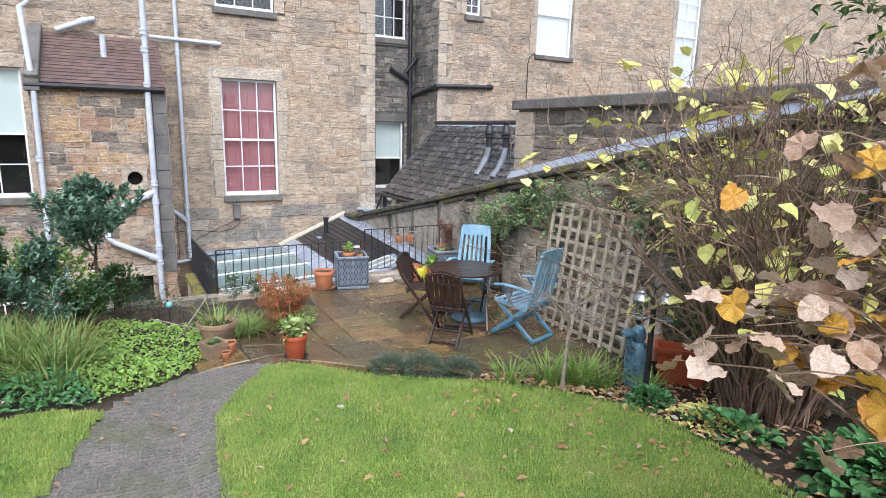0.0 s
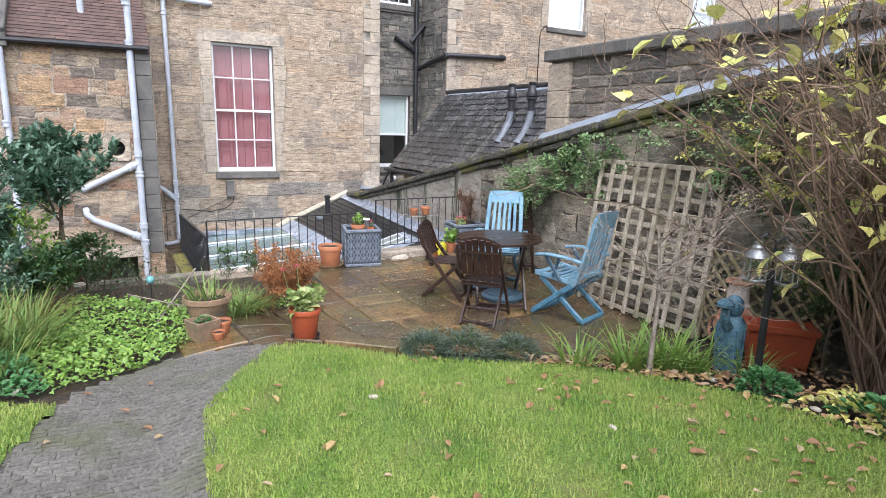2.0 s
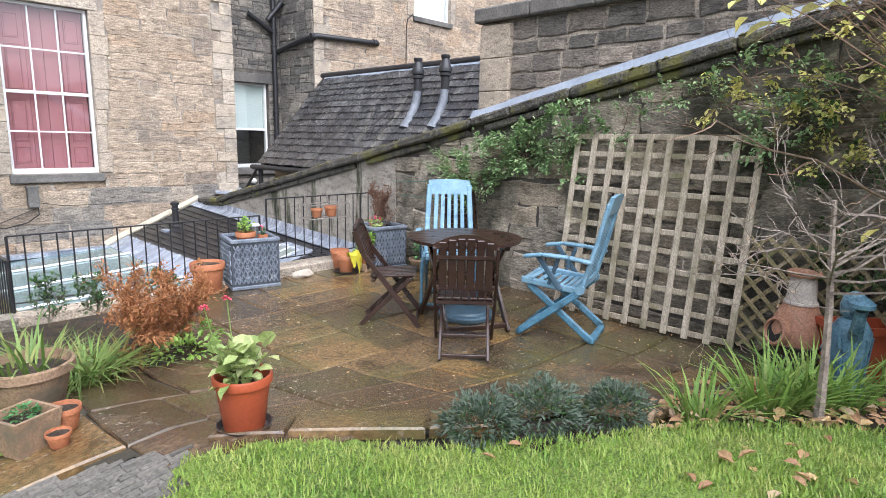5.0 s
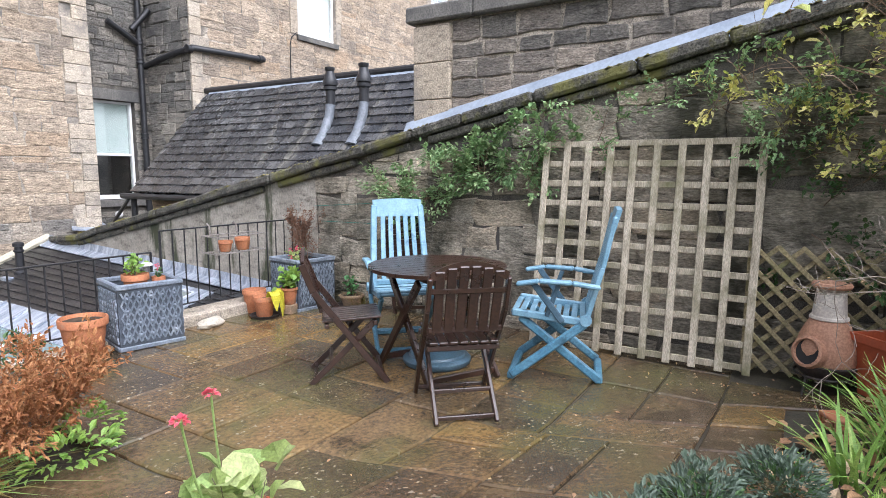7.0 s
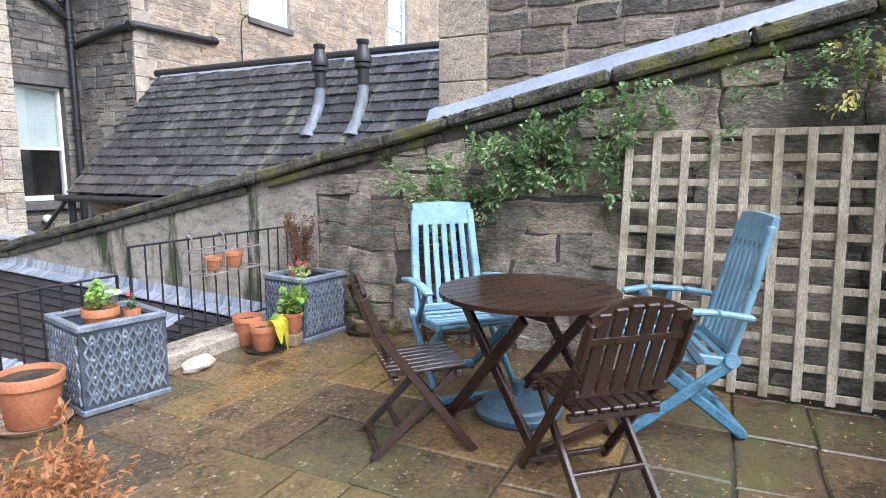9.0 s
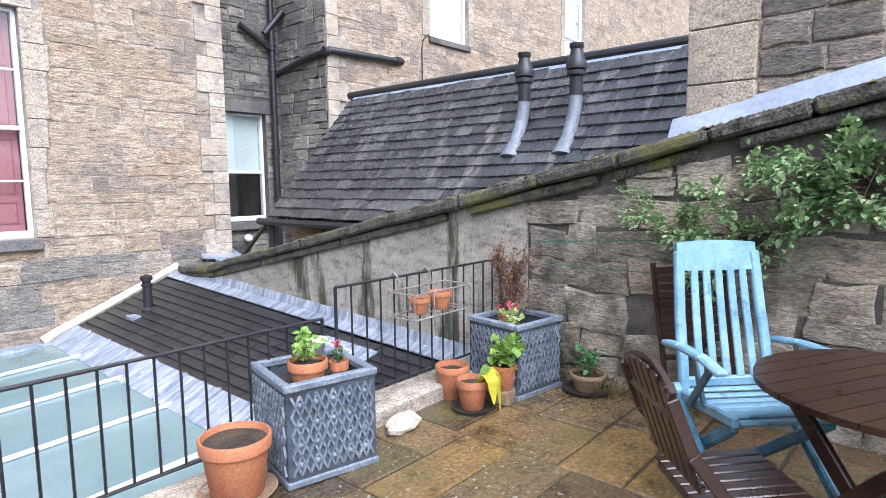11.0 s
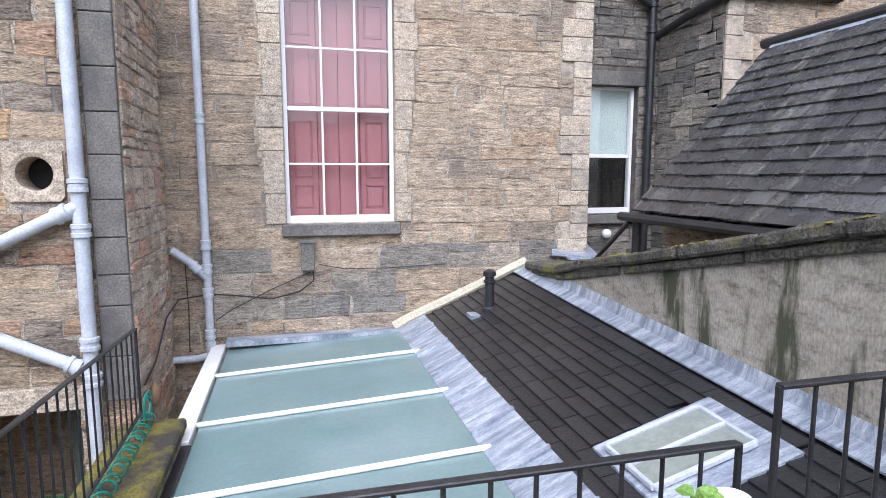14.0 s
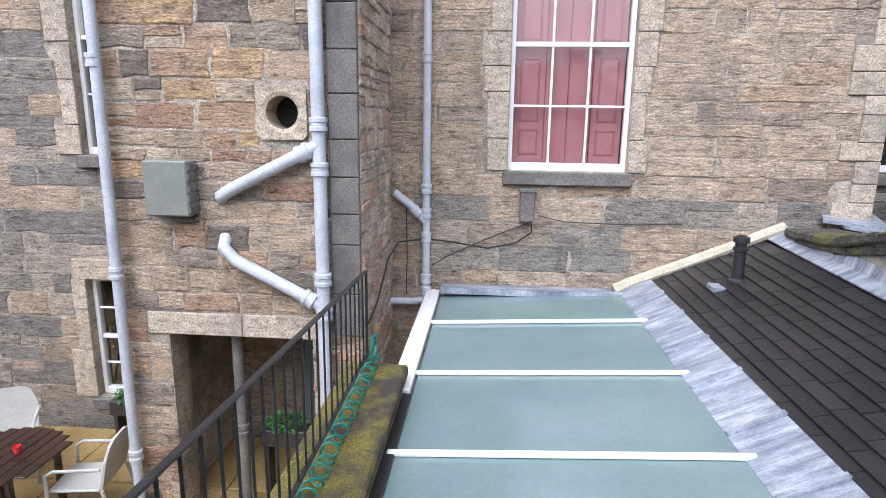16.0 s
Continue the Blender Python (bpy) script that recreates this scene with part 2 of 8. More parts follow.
joint_mat = mat("earthy_joint", [(0.035, 0.03, 0.02), (0.08, 0.068, 0.042)], 0.9, 9, 90, 0.4, 0.5)
cobble_mat = mat("grey_setts", [(0.13, 0.12, 0.10), (0.20, 0.185, 0.16)], 0.55, 5, 60, 0.4, 0.4, "island",
                 [(0.12, 0.112, 0.098), (0.19, 0.175, 0.15), (0.15, 0.14, 0.125)], stain=(0.10, 0.11, 0.055), stain_at=(0.52, 0.7), stain_scale=1.8)
soil = mat("damp_soil", [(0.035, 0.025, 0.016), (0.075, 0.055, 0.035)], 0.9, 9, 80, 0.5, 0.9, stain=(0.10, 0.065, 0.035), stain_scale=6, bump_dist=0.03)
turf = mat("turf", [(0.11, 0.19, 0.03), (0.18, 0.27, 0.045), (0.25, 0.31, 0.07)], 0.9, 3, 90, 0.5, 0.8, stain=(0.19, 0.18, 0.06), stain_scale=2.2, stain_at=(0.55, 0.75), bump_dist=0.03)


# ---- mesh helpers ----
def quad_box(bm, x0, y0, z0, x1, y1, z1, m=None):
    vs = [bm.verts.new((x, y, z)) for z in (z0, z1) for y in (y0, y1) for x in (x0, x1)]
    if m:
        for v in vs:
            v.co = m @ v.co
    for f in ((0, 2, 3, 1), (4, 5, 7, 6), (0, 1, 5, 4), (2, 6, 7, 3), (0, 4, 6, 2), (1, 3, 7, 5)):
        bm.faces.new([vs[i] for i in f])
    return vs


def soft_box(bm, x0, y0, z0, x1, y1, z1, r=0.01, m=None, seg=1):
    b2 = bmesh.new()
    quad_box(b2, x0, y0, z0, x1, y1, z1)
    bmesh.ops.bevel(b2, geom=b2.edges[:], offset=r, segments=seg, affect='EDGES', profile=0.5)
    vm = {}
    for v in b2.verts:
        vm[v] = bm.verts.new(m @ v.co if m else v.co)
    for f in b2.faces:
        bm.faces.new([vm[v] for v in f.verts])
    b2.free()


def ring(bm, c, u, v, r, n):
    return [bm.verts.new(Vector(c) + (u * math.cos(a) + v * math.sin(a)) * r) for a in (2 * math.pi * i / n for i in range(n))]


def tube(bm, pts, r, n=8, caps=True):
    """A round bar through the points; r one radius or one for each point."""
    pts = [Vector(p) for p in pts]
    rs = r if isinstance(r, (list, tuple)) else [r] * len(pts)
    last, u = None, None
    for i, p in enumerate(pts):
        d = (pts[min(i + 1, len(pts) - 1)] - pts[max(i - 1, 0)]).normalized()
        if u is None:
            u = d.orthogonal().normalized()
        u = (u - d * u.dot(d)).normalized()
        cur = ring(bm, p, u, d.cross(u), rs[i], n)
        if last:
            for k in range(n):
                bm.faces.new((last[k], last[(k + 1) % n], cur[(k + 1) % n], cur[k]))
        elif caps:
            bm.faces.new(cur[::-1])
        last = cur
    if caps:
        bm.faces.new(last)


def lathe(bm, prof, n=24, m=None):
    """A turned body from (radius, height) pairs."""
    last = None
    for r, z in prof:
        cur = [bm.verts.new((r * math.cos(2 * math.pi * i / n), r * math.sin(2 * math.pi * i / n), z)) for i in range(n)]
        if m:
            for v in cur:
                v.co = m @ v.co
        if last:
            for k in range(n):
                bm.faces.new((last[k], last[(k + 1) % n], cur[(k + 1) % n], cur[k]))
        else:
            bm.faces.new(cur[::-1])
        last = cur
    bm.faces.new(last)


def bar(bm, p, q, w, h, up=(0, 0, 1), r=0.0):
    """A squared bar from p to q, w wide across and h deep along up."""
    p, q = Vector(p), Vector(q)
    d = q - p
    z = d.normalized()
    x = Vector(up).cross(z).normalized()
    y = z.cross(x)
    m = Matrix((x, y, z)).transposed().to_4x4()
    m.translation = p
    if r:
        soft_box(bm, -w / 2, -h / 2, 0, w / 2, h / 2, d.length, r, m)
    else:
        quad_box(bm, -w / 2, -h / 2, 0, w / 2, h / 2, d.length, m)


def mesh_of(name, bm, material, smooth=False):
    bmesh.ops.recalc_face_normals(bm, faces=bm.faces[:])
    me = bpy.data.meshes.new(name)
    bm.to_mesh(me)
    bm.free()
    me.materials.append(material)
    if smooth:
        for p in me.polygons:
            p.use_smooth = True
        me.set_sharp_from_angle(angle=radians(40))
    return me


def part(name, bm, material, parent=None, label="", smooth=False):
    """One mesh object under a thing or a part."""
    ob = new(name, mesh_of(name, bm, material, smooth))
    if parent:
        ob.parent = parent
    if label:
        ob["label"] = label
    return ob


def thing(name, label, category, m=None, group="", kind=""):
    ob = new(name)
    ob.empty_display_size = 0.1
    if m:
        ob.matrix_world = m
    return tagged(ob, label, category, group, kind)


def structure(name, label, bm, material, category="", smooth=False):
    return tagged(part(name, bm, material, None, "", smooth), label, category or name.split("_")[0], "", "structure")


# ---- walls of stones ----
def wall_body(bm, u0, u1, v0, v1, holes, thick, put):
    """A slab with rectangular holes through it; put(u, depth, v) gives the place."""
    us = sorted({u0, u1, *[min(max(h[i], u0), u1) for h in holes for i in (0, 1)]})
    vs = sorted({v0, v1, *[min(max(h[i], v0), v1) for h in holes for i in (2, 3)]})
    solid = lambda i, j: 0 <= i < len(us) - 1 and 0 <= j < len(vs) - 1 and not any(
        h[0] < (us[i] + us[i + 1]) / 2 < h[1] and h[2] < (vs[j] + vs[j + 1]) / 2 < h[3] for h in holes)
    cache = {}

    def vert(i, d, j):
        if (i, d, j) not in cache:
            cache[i, d, j] = bm.verts.new(put(us[i], d * thick, vs[j]))
        return cache[i, d, j]
    for i in range(len(us) - 1):
        for j in range(len(vs) - 1):
            if not solid(i, j):
                continue
            for d in (0, 1):
                bm.faces.new([vert(a, d, b) for a, b in ((i, j), (i + 1, j), (i + 1, j + 1), (i, j + 1))])
            for (di, dj), (a, b) in (((-1, 0), ((i, j), (i, j + 1))), ((1, 0), ((i + 1, j), (i + 1, j + 1))),
                                     ((0, -1), ((i, j), (i + 1, j))), ((0, 1), ((i, j + 1), (i + 1, j + 1)))):
                if not solid(i + di, j + dj):
                    bm.faces.new([vert(*a[:1], 0, a[1]), vert(b[0], 0, b[1]), vert(b[0], 1, b[1]), vert(a[0], 1, a[1])])


def stone_shape(rng, rough):
    """Corner offsets of one unit stone (1 x 1 face, unit proud): an uneven outline with a softened rim."""
    outer, n = [], [(0, 0), (0.5, 0), (1, 0), (1, 0.5), (1, 1), (0.5, 1), (0, 1), (0, 0.5)]
    for u, v in n:
        outer.append((u + rng.uniform(-rough, rough) * 0.5, v + rng.uniform(-rough, rough)))
    inner = [(0.5 + (u - 0.5) * 0.93, 0.5 + (v - 0.5) * 0.88, rng.uniform(0.72, 1.0)) for u, v in outer]
    return outer, inner, rng.uniform(0.8, 1.0)


def stone_verts(shape):
    outer, inner, mid = shape
    vs = [(u, 0.0, v) for u, v in outer] + [(u, -0.45, v) for u, v in outer] + [(u, -d, v) for u, v, d in inner] + [(0.5, -mid, 0.5)]
    fs = []
    for k in range(8):
        j = (k + 1) % 8
        fs += [(k, j, 8 + j, 8 + k), (8 + k, 8 + j, 16 + j, 16 + k), (16 + k, 16 + j, 24)]
    return vs, fs


srng = random.Random(7)
UNIT_STONES = [stone_verts(stone_shape(srng, 0.10)) for _ in range(16)]
UNIT_RUBBLE = [stone_verts(stone_shape(srng, 0.11)) for _ in range(18)]


def courses(rng, u0, u1, v0, v1, hs, ws, holes, top=None):
    """Squared rubble in courses, cut round the holes: (u, v, width, height) for each stone."""
    out, v = [], v0
    while v < v1 - 0.04:
        h = min(rng.uniform(*hs), v1 - v)
        if v1 - v - h < hs[0] * 0.5:
            h = v1 - v
        spans = [(u0, u1)]
        for a, b, c, d in holes:
            if c < v + h - 0.02 and d > v + 0.02:
                nxt = []
                for s, e in spans:
                    if b <= s or a >= e:
                        nxt.append((s, e))
                    else:
                        if a > s:
                            nxt.append((s, a))
                        if b < e:
                            nxt.append((b, e))
                spans = nxt
        for s, e in spans:
            u = s
            while u < e - 0.02:
                w = rng.uniform(*ws) * (0.7 + h / hs[1] * 0.5)
                if e - u - w < ws[0] * 0.6:
                    w = e - u
                if top is None or v + h <= top(u + w / 2) + 0.02:
                    if h > hs[1] * 0.72 and w < ws[1] * 0.7 and rng.random() < 0.35:
                        k = rng.uniform(0.35, 0.65)
                        out.append((u, v, w, h * k))
                        out.append((u, v + h * k, w, h * (1 - k)))
                    else:
                        out.append((u, v, w, h))
                u += w
        v += h
    return out


def lay_stones(wall, rng, stones, mats, base, angle, gap=0.014, proud=(0.012, 0.045), zone=None, shapes=UNIT_STONES, word="stone"):
    """Stones on the face of a wall: those of the zone one by one, the rest in one mesh. base: where (u, v) = (0, 0) lies; the face looks along -y before the turn by angle."""
    m0 = Matrix.Translation(base) @ Matrix.Rotation(angle, 4, 'Z')
    near = [s for s in stones if zone and zone[0] < s[0] < zone[1] and zone[2] < s[1] < zone[3]][:300]
    picked = set(near)
    meshes = []
    for vs, fs in shapes:
        me = bpy.data.meshes.new(word)
        me.from_pydata(vs, [], fs)
        me.materials.append(mats[0])
        meshes.append(me)
    V, F = [], []
    for s in stones:
        u, v, w, h = s
        k, d, flip = rng.randrange(len(shapes)), rng.uniform(*proud), rng.random() < 0.5
        if shapes is UNIT_RUBBLE:
            u, v = u + rng.uniform(-0.02, 0.02), v + rng.uniform(-0.03, 0.03)
            w, h = w * rng.uniform(0.97, 1.06), h * rng.uniform(0.95, 1.1)
        if s in picked:
            ob = new(word, meshes[k])
            ob.parent = wall
            ob.matrix_basis = m0 @ Matrix.LocRotScale((u + gap / 2, 0.004, v + gap / 2), None, (w - gap, d, h - gap))
        else:
            n = len(V)
            for a, b, c in shapes[k][0]:
                if flip:
                    a = 1 - a
                V.append(m0 @ Vector((u + gap / 2 + a * (w - gap), 0.004 + b * d, v + gap / 2 + c * (h - gap))))
            F += [tuple(n + i for i in (reversed(f) if flip else f)) for f in shapes[k][1]]
    if V:
        me = bpy.data.meshes.new(word + "work")
        me.from_pydata(V, [], F)
        me.materials.append(mats[1])
        ob = new(word + "work", me)
        ob.parent = wall
        tagged(ob, kind="stuff")


# ---- structure ----
def put_at(base, angle):
    m = Matrix.Translation(base) @ Matrix.Rotation(angle, 4, 'Z')
    return m, (lambda u, d, v: m @ Vector((u, d, v)))


Q = math.pi / 2


def stone_wall(name, label, base, angle, span, holes, thick, mats, mortar_mat, hs, ws, seed, keep=(), zone=None, proud=(0.01, 0.04), gap=0.014, stones_from=None, shapes=UNIT_STONES):
    """A wall with holes (u0, u1, v0, v1) through it; keep: further fields that the rubble leaves free for dressed stones."""
    m, put = put_at(base, angle)
    bm = bmesh.new()
    wall_body(bm, *span, holes, thick, put)
    wall = structure(name, label, bm, mortar_mat, "wall")
    rng = random.Random(seed)
    s = stones_from or span
    LATER.append((wall, rng, courses(rng, *s, hs, ws, [*holes, *keep]), mats, base, angle, gap, proud, zone, shapes))
    return wall


LATER = []


def dressed(name, label, wall, base, angle, boxes, material, r=0.008):
    """Dressed blocks set 3 cm proud in a wall: margins, lintels, quoins. boxes: (u0, u1, v0, v1, proud)."""
    m, put = put_at(base, angle)
    for u0, u1, v0, v1, p in boxes:
        bm = bmesh.new()
        soft_box(bm, u0 + 0.004, -p, v0 + 0.004, u1 - 0.004, 0.03, v1 - 0.004, r, m)
        part(name, bm, material, wall)


def margins(x0, x1, z0, z1, rng, w=(0.16, 0.36), lint=0.3):
    """Long and short margin stones either side of an opening, with a lintel over it."""
    out, v = [(x0 - 0.18, x1 + 0.18, z1, z1 + lint, 0.032)], z0
    while v < z1 - 0.05:
        h = min(rng.uniform(0.3, 0.75), z1 - v)
        if z1 - v - h < 0.2:
            h = z1 - v
        out += [(x0 - rng.uniform(*w), x0, v, v + h, 0.034), (x1, x1 + rng.uniform(*w), v, v + h, 0.034)]
        v += h
    return out


mrng = random.Random(3)
# the house: main rear wall with the tall window
B1 = (0, 16.26, 0)
pink_hole, up_hole, left_hole, low_hole = (2.54, 4.04, 1.0, 4.2), (2.5, 4.05, 6.02, 8.9), (-3.17, -1.9, 1.1, 4.15), (-3.35, -2.2, -2.45, -0.65)
mar = [margins(*h, mrng) for h in (pink_hole, up_hole, left_hole, low_hole)]
quoins, v = [], 0.35
while v < 9.4:
    h = mrng.uniform(0.22, 0.36)
    quoins.append((7.05 - mrng.choice((0.3, 0.5)), 7.05, v, v + h, 0.036))
    v += h
house = [pink_hole, up_hole, left_hole, low_hole]
wall_house = stone_wall("wall_house", "weathered buff sandstone rubble rear wall of a tall house", B1, 0, (-9, 7.05, -3, 9.5), house, 1.1,
                        house_stone, mortar, (0.14, 0.36), (0.28, 0.95), 11, [b[:4] for b in sum(mar, []) + quoins], (1.0, 5.2, -0.5, 3.4), proud=(0.006, 0.024), gap=0.010)
# darker courses: soot below the window, yard shade painted into the low left end
house_job = list(LATER.pop())
sooty = lambda u, v: -0.5 < v < 0.66 and 1.2 < u < 7 or u < -1.5 and v < 2.6
soot_and_shade = [s for s in house_job[2] if sooty(*s[:2]) and noise.noise((s[0] * 1.3, 5.0, s[1] * 2.1)) > -0.15]
LATER.append((*house_job[:2], [s for s in house_job[2] if s not in set(soot_and_shade)], *house_job[3:]))
LATER.append((*house_job[:2], soot_and_shade, soot_shade_stone, *house_job[4:]))
dressed("margin_stone", "", wall_house, B1, 0, [b for b in sum(mar, [])], ashlar)
dressed("quoin", "", wall_house, B1, 0, quoins, ashlar)
# recess with the small window, and the projecting bay beside it
B2 = (0, 17.36, 0)
sw_hole, sw_up = (7.53, 8.57, 0.98, 3.2), (7.5, 8.62, 5.86, 8.4)
wall_recess = stone_wall("wall_recess", "dark grey rubble wall in the recess of the house", B2, 0, (7.05, 9.5, -1, 9.5), [sw_hole, sw_up], 0.5, grey_stone, mortar_dark,
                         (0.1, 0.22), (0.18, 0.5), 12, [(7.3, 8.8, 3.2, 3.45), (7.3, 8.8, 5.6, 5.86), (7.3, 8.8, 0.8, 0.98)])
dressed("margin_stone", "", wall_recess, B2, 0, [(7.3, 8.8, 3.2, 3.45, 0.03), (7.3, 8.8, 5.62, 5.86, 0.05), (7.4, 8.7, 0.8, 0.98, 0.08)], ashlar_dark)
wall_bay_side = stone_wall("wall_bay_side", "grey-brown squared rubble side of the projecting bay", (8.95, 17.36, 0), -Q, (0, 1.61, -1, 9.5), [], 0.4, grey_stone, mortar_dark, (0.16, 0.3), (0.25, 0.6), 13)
B4 = (8.95, 15.75, 0)
bay_holes = [(0.98, 1.55, 6.56, 7.7)]
B6 = (8.95, 17.98, 0)
back_holes = [(5.5, 7.28, 5.94, 9.0), (13.25, 14.83, 5.2, 9.6)]
bq, v = [], 0.5
while v < 9.4:
    h = mrng.uniform(0.25, 0.4)
    bq.append((0, mrng.choice((0.3, 0.5)), v, v + h, 0.036))
    v += h
bmar = [margins(*h, mrng, (0.2, 0.34)) for h in bay_holes]
wall_bay = stone_wall("wall_bay", "buff sandstone rubble front of the projecting bay", B4, 0, (0, 2.64, -1, 12), bay_holes, 0.4, house_stone, mortar, (0.14, 0.36), (0.28, 0.95), 14,
                      [b[:4] for b in bq + sum(bmar, [])], proud=(0.006, 0.024), gap=0.010)
dressed("quoin", "", wall_bay, B4, 0, bq, ashlar)
dressed("margin_stone", "", wall_bay, B4, 0, sum(bmar, []), ashlar)
bkmar = [margins(*h, mrng, (0.2, 0.34)) for h in back_holes]
wall_bay_back = stone_wall("wall_bay_back", "buff sandstone rubble wall set back beside the bay", B6, 0, (2.24, 34, -1, 12), back_holes, 0.4, house_stone, mortar, (0.14, 0.36), (0.28, 0.95), 19,
                           [b[:4] for b in sum(bkmar, [])], proud=(0.006, 0.024), gap=0.010)
dressed("margin_stone", "", wall_bay_back, B6, 0, sum(bkmar, []), ashlar)
bm = bmesh.new()
quad_box(bm, 8.95 + 2.24, 15.75 + 0.4, -1, 8.95 + 2.64, 17.98, 12)
structure("wall_bay_return", "buff rubble return wall of the bay", bm, house_stone[1], "wall")
# the low wing with the round vent
B5 = (0, 14.4, 0)
vent_sq = (0.03, 0.53, 1.40, 1.94)
wq, v = [], -0.6
while v < 3.7:
    h = mrng.uniform(0.3, 0.55)
    wq.append((0.74, 1.04, v, min(v + h, 3.7), 0.05))
    v += h
wall_wing = stone_wall("wall_wing", "patched red and ochre rubble wall of the low wing", B5, 0, (-1.6, 1.04, -2.9, 3.75), [(-1.08, 0.5, -2.9, -0.67), (0.11, 0.45, 1.50, 1.84)], 0.35, wing_stone, mortar, (0.14, 0.30), (0.22, 0.6), 15,
                       [vent_sq] + [b[:4] for b in wq] + [(-1.3, 0.7, -0.67, -0.42)], (-1.6, 1.04, -0.6, 3.0), proud=(0.006, 0.025), gap=0.02)
dressed("quoin", "", wall_wing, B5, 0, wq, ashlar_dark)
dressed("lintel", "", wall_wing, B5, 0, [(-1.3, -0.25, -0.67, -0.42, 0.03), (-0.25, 0.7, -0.67, -0.42, 0.034)], ashlar)
wall_wing_side = stone_wall("wall_wing_side", "rubble side of the low wing with red patches", (1.04, 14.4, 0), Q, (0.36, 1.86, -2.9, 3.75), [], 0.35, wing_side_stone, mortar, (0.1, 0.24), (0.15, 0.4), 16, stones_from=(0.0, 1.84, -2.9, 3.75), gap=0.02)
wall_wing_back = stone_wall("wall_wing_left", "rubble side of the low wing facing the yard", (-1.6, 16.26, 0), -Q, (0, 1.51, -2.9, 3.75), [], 0.35, wing_stone, mortar, (0.14, 0.3), (0.2, 0.5), 17)
# round vent: a square dressed stone with a collar round the hole
bm = bmesh.new()
n, sq = 32, []
for i in range(n):
    a = 2 * math.pi * (i + 0.5) / n
    k = 1 / max(abs(math.cos(a)), abs(math.sin(a)))
    sq.append((math.cos(a), math.sin(a), k))
rings = []
for kind_, d in (("sq", 0.02), ("sq", -0.036), ("c", -0.036), ("d", -0.02), ("e", 0.3)):
    rr = []
    for c, s, k in sq:
        f = (0.25 * k, 0.262 * k) if kind_ == "sq" else ((0.2, 0.2) if kind_ == "c" else (0.16, 0.16))
        rr.append(bm.verts.new((0.28 + c * f[0], 14.4 + d, 1.67 + s * f[1])))
    rings.append(rr)
for a, b in zip(rings, rings[1:]):
    for i in range(n):
        bm.faces.new((a[i], a[(i + 1) % n], b[(i + 1) % n], b[i]))
part("vent_stone", bm, ashlar, wall_wing, "square sandstone block with a round vent hole")
# black plate: the shade deep in the vent hole, painted
bm = bmesh.new()
quad_box(bm, 0.08, 14.68, 1.47, 0.48, 14.72, 1.87)
part("vent_back", bm, shade_black, wall_wing)


def slates(roof, material, island, origin, du, dn, rows, width, length, reveal, up, rng, limit, lift=0.012, thick=0.008, wobble=0.02, word="slate"):
    """Rows of slates: origin at the eave's start, du along the eave (metres long), up the unit way up the slope."""
    du, up = Vector(du), Vector(up).normalized()
    ul, e = du.length, du.normalized()
    nrm = e.cross(up).normalized()
    if nrm.z < 0:
        nrm = -nrm
    metal = []
    for k in range(4):
        bm = bmesh.new()
        w = 1
        vs = quad_box(bm, 0.01, 0, 0, 0.99, 1, 1)
        for v in vs:
            if v.co.y < 0.5:
                v.co.x += rng.uniform(-0.02, 0.02)
                v.co.y += rng.uniform(-0.03, 0.03)
        metal.append(mesh_of(word, bm, material))
    count, V, F = 0, [], []
    for r in range(rows):
        start = -width * (0.5 if r % 2 else 0.0)
        u = start
        while u < ul - 0.01:
            w = width * rng.uniform(0.8, 1.2)
            a, b = max(u, 0), min(u + w, ul)
            if b - a > 0.02:
                o = Vector(origin) + e * a + up * (r * reveal + rng.uniform(-wobble, wobble) * 0.4) + nrm * (lift + rng.uniform(0, 0.004))
                tilt = (up * length + nrm * -lift).normalized()
                n2 = e.cross(tilt)
                if n2.z < 0:
                    n2 = -n2
                m = Matrix((e * (b - a), tilt * length, n2 * thick)).transposed().to_4x4()
                m.translation = o
                if count < limit:
                    ob = new(word, metal[rng.randrange(4)])
                    ob.parent = roof
                    ob.matrix_basis = m
                else:
                    i = len(V)
                    V += [m @ Vector(c) for c in ((0.01, 0, 0), (0.99, 0, 0), (0.01, 1, 0), (0.99, 1, 0), (0.01, 0, 1), (0.99, 0, 1), (0.01, 1, 1), (0.99, 1, 1))]
                    F += [tuple(i + j for j in f) for f in ((0, 2, 3, 1), (4, 5, 7, 6), (0, 1, 5, 4), (2, 6, 7, 3), (0, 4, 6, 2), (1, 3, 7, 5))]
                count += 1
            u += w
    if V:
        me = bpy.data.meshes.new(word + "_courses")
        me.from_pydata(V, [], F)
        me.materials.append(island)
        ob = new(word + "_courses", me)
        ob.parent = roof
        tagged(ob, kind="stuff")


def slab(bm, corners, drop):
    """A thick sheet: four top corners, pushed down by drop."""
    t = [bm.verts.new(c) for c in corners]
    b = [bm.verts.new((c[0], c[1], c[2] - drop)) for c in corners]
    bm.faces.new(t)
    bm.faces.new(b[::-1])
    for i in range(len(t)):
        j = (i + 1) % len(t)
        bm.faces.new((t[i], b[i], b[j], t[j]))


# wing roof: brown tiles rising to the house wall
bm = bmesh.new()
slab(bm, [(-1.6, 14.28, 3.72), (1.04, 14.28, 3.72), (1.04, 16.255, 4.98), (-1.6, 16.255, 4.98)], 0.1)
roof_wing = structure("roof_wing", "brown tiled lean-to roof of the low wing", bm, slate_brown, "roof")
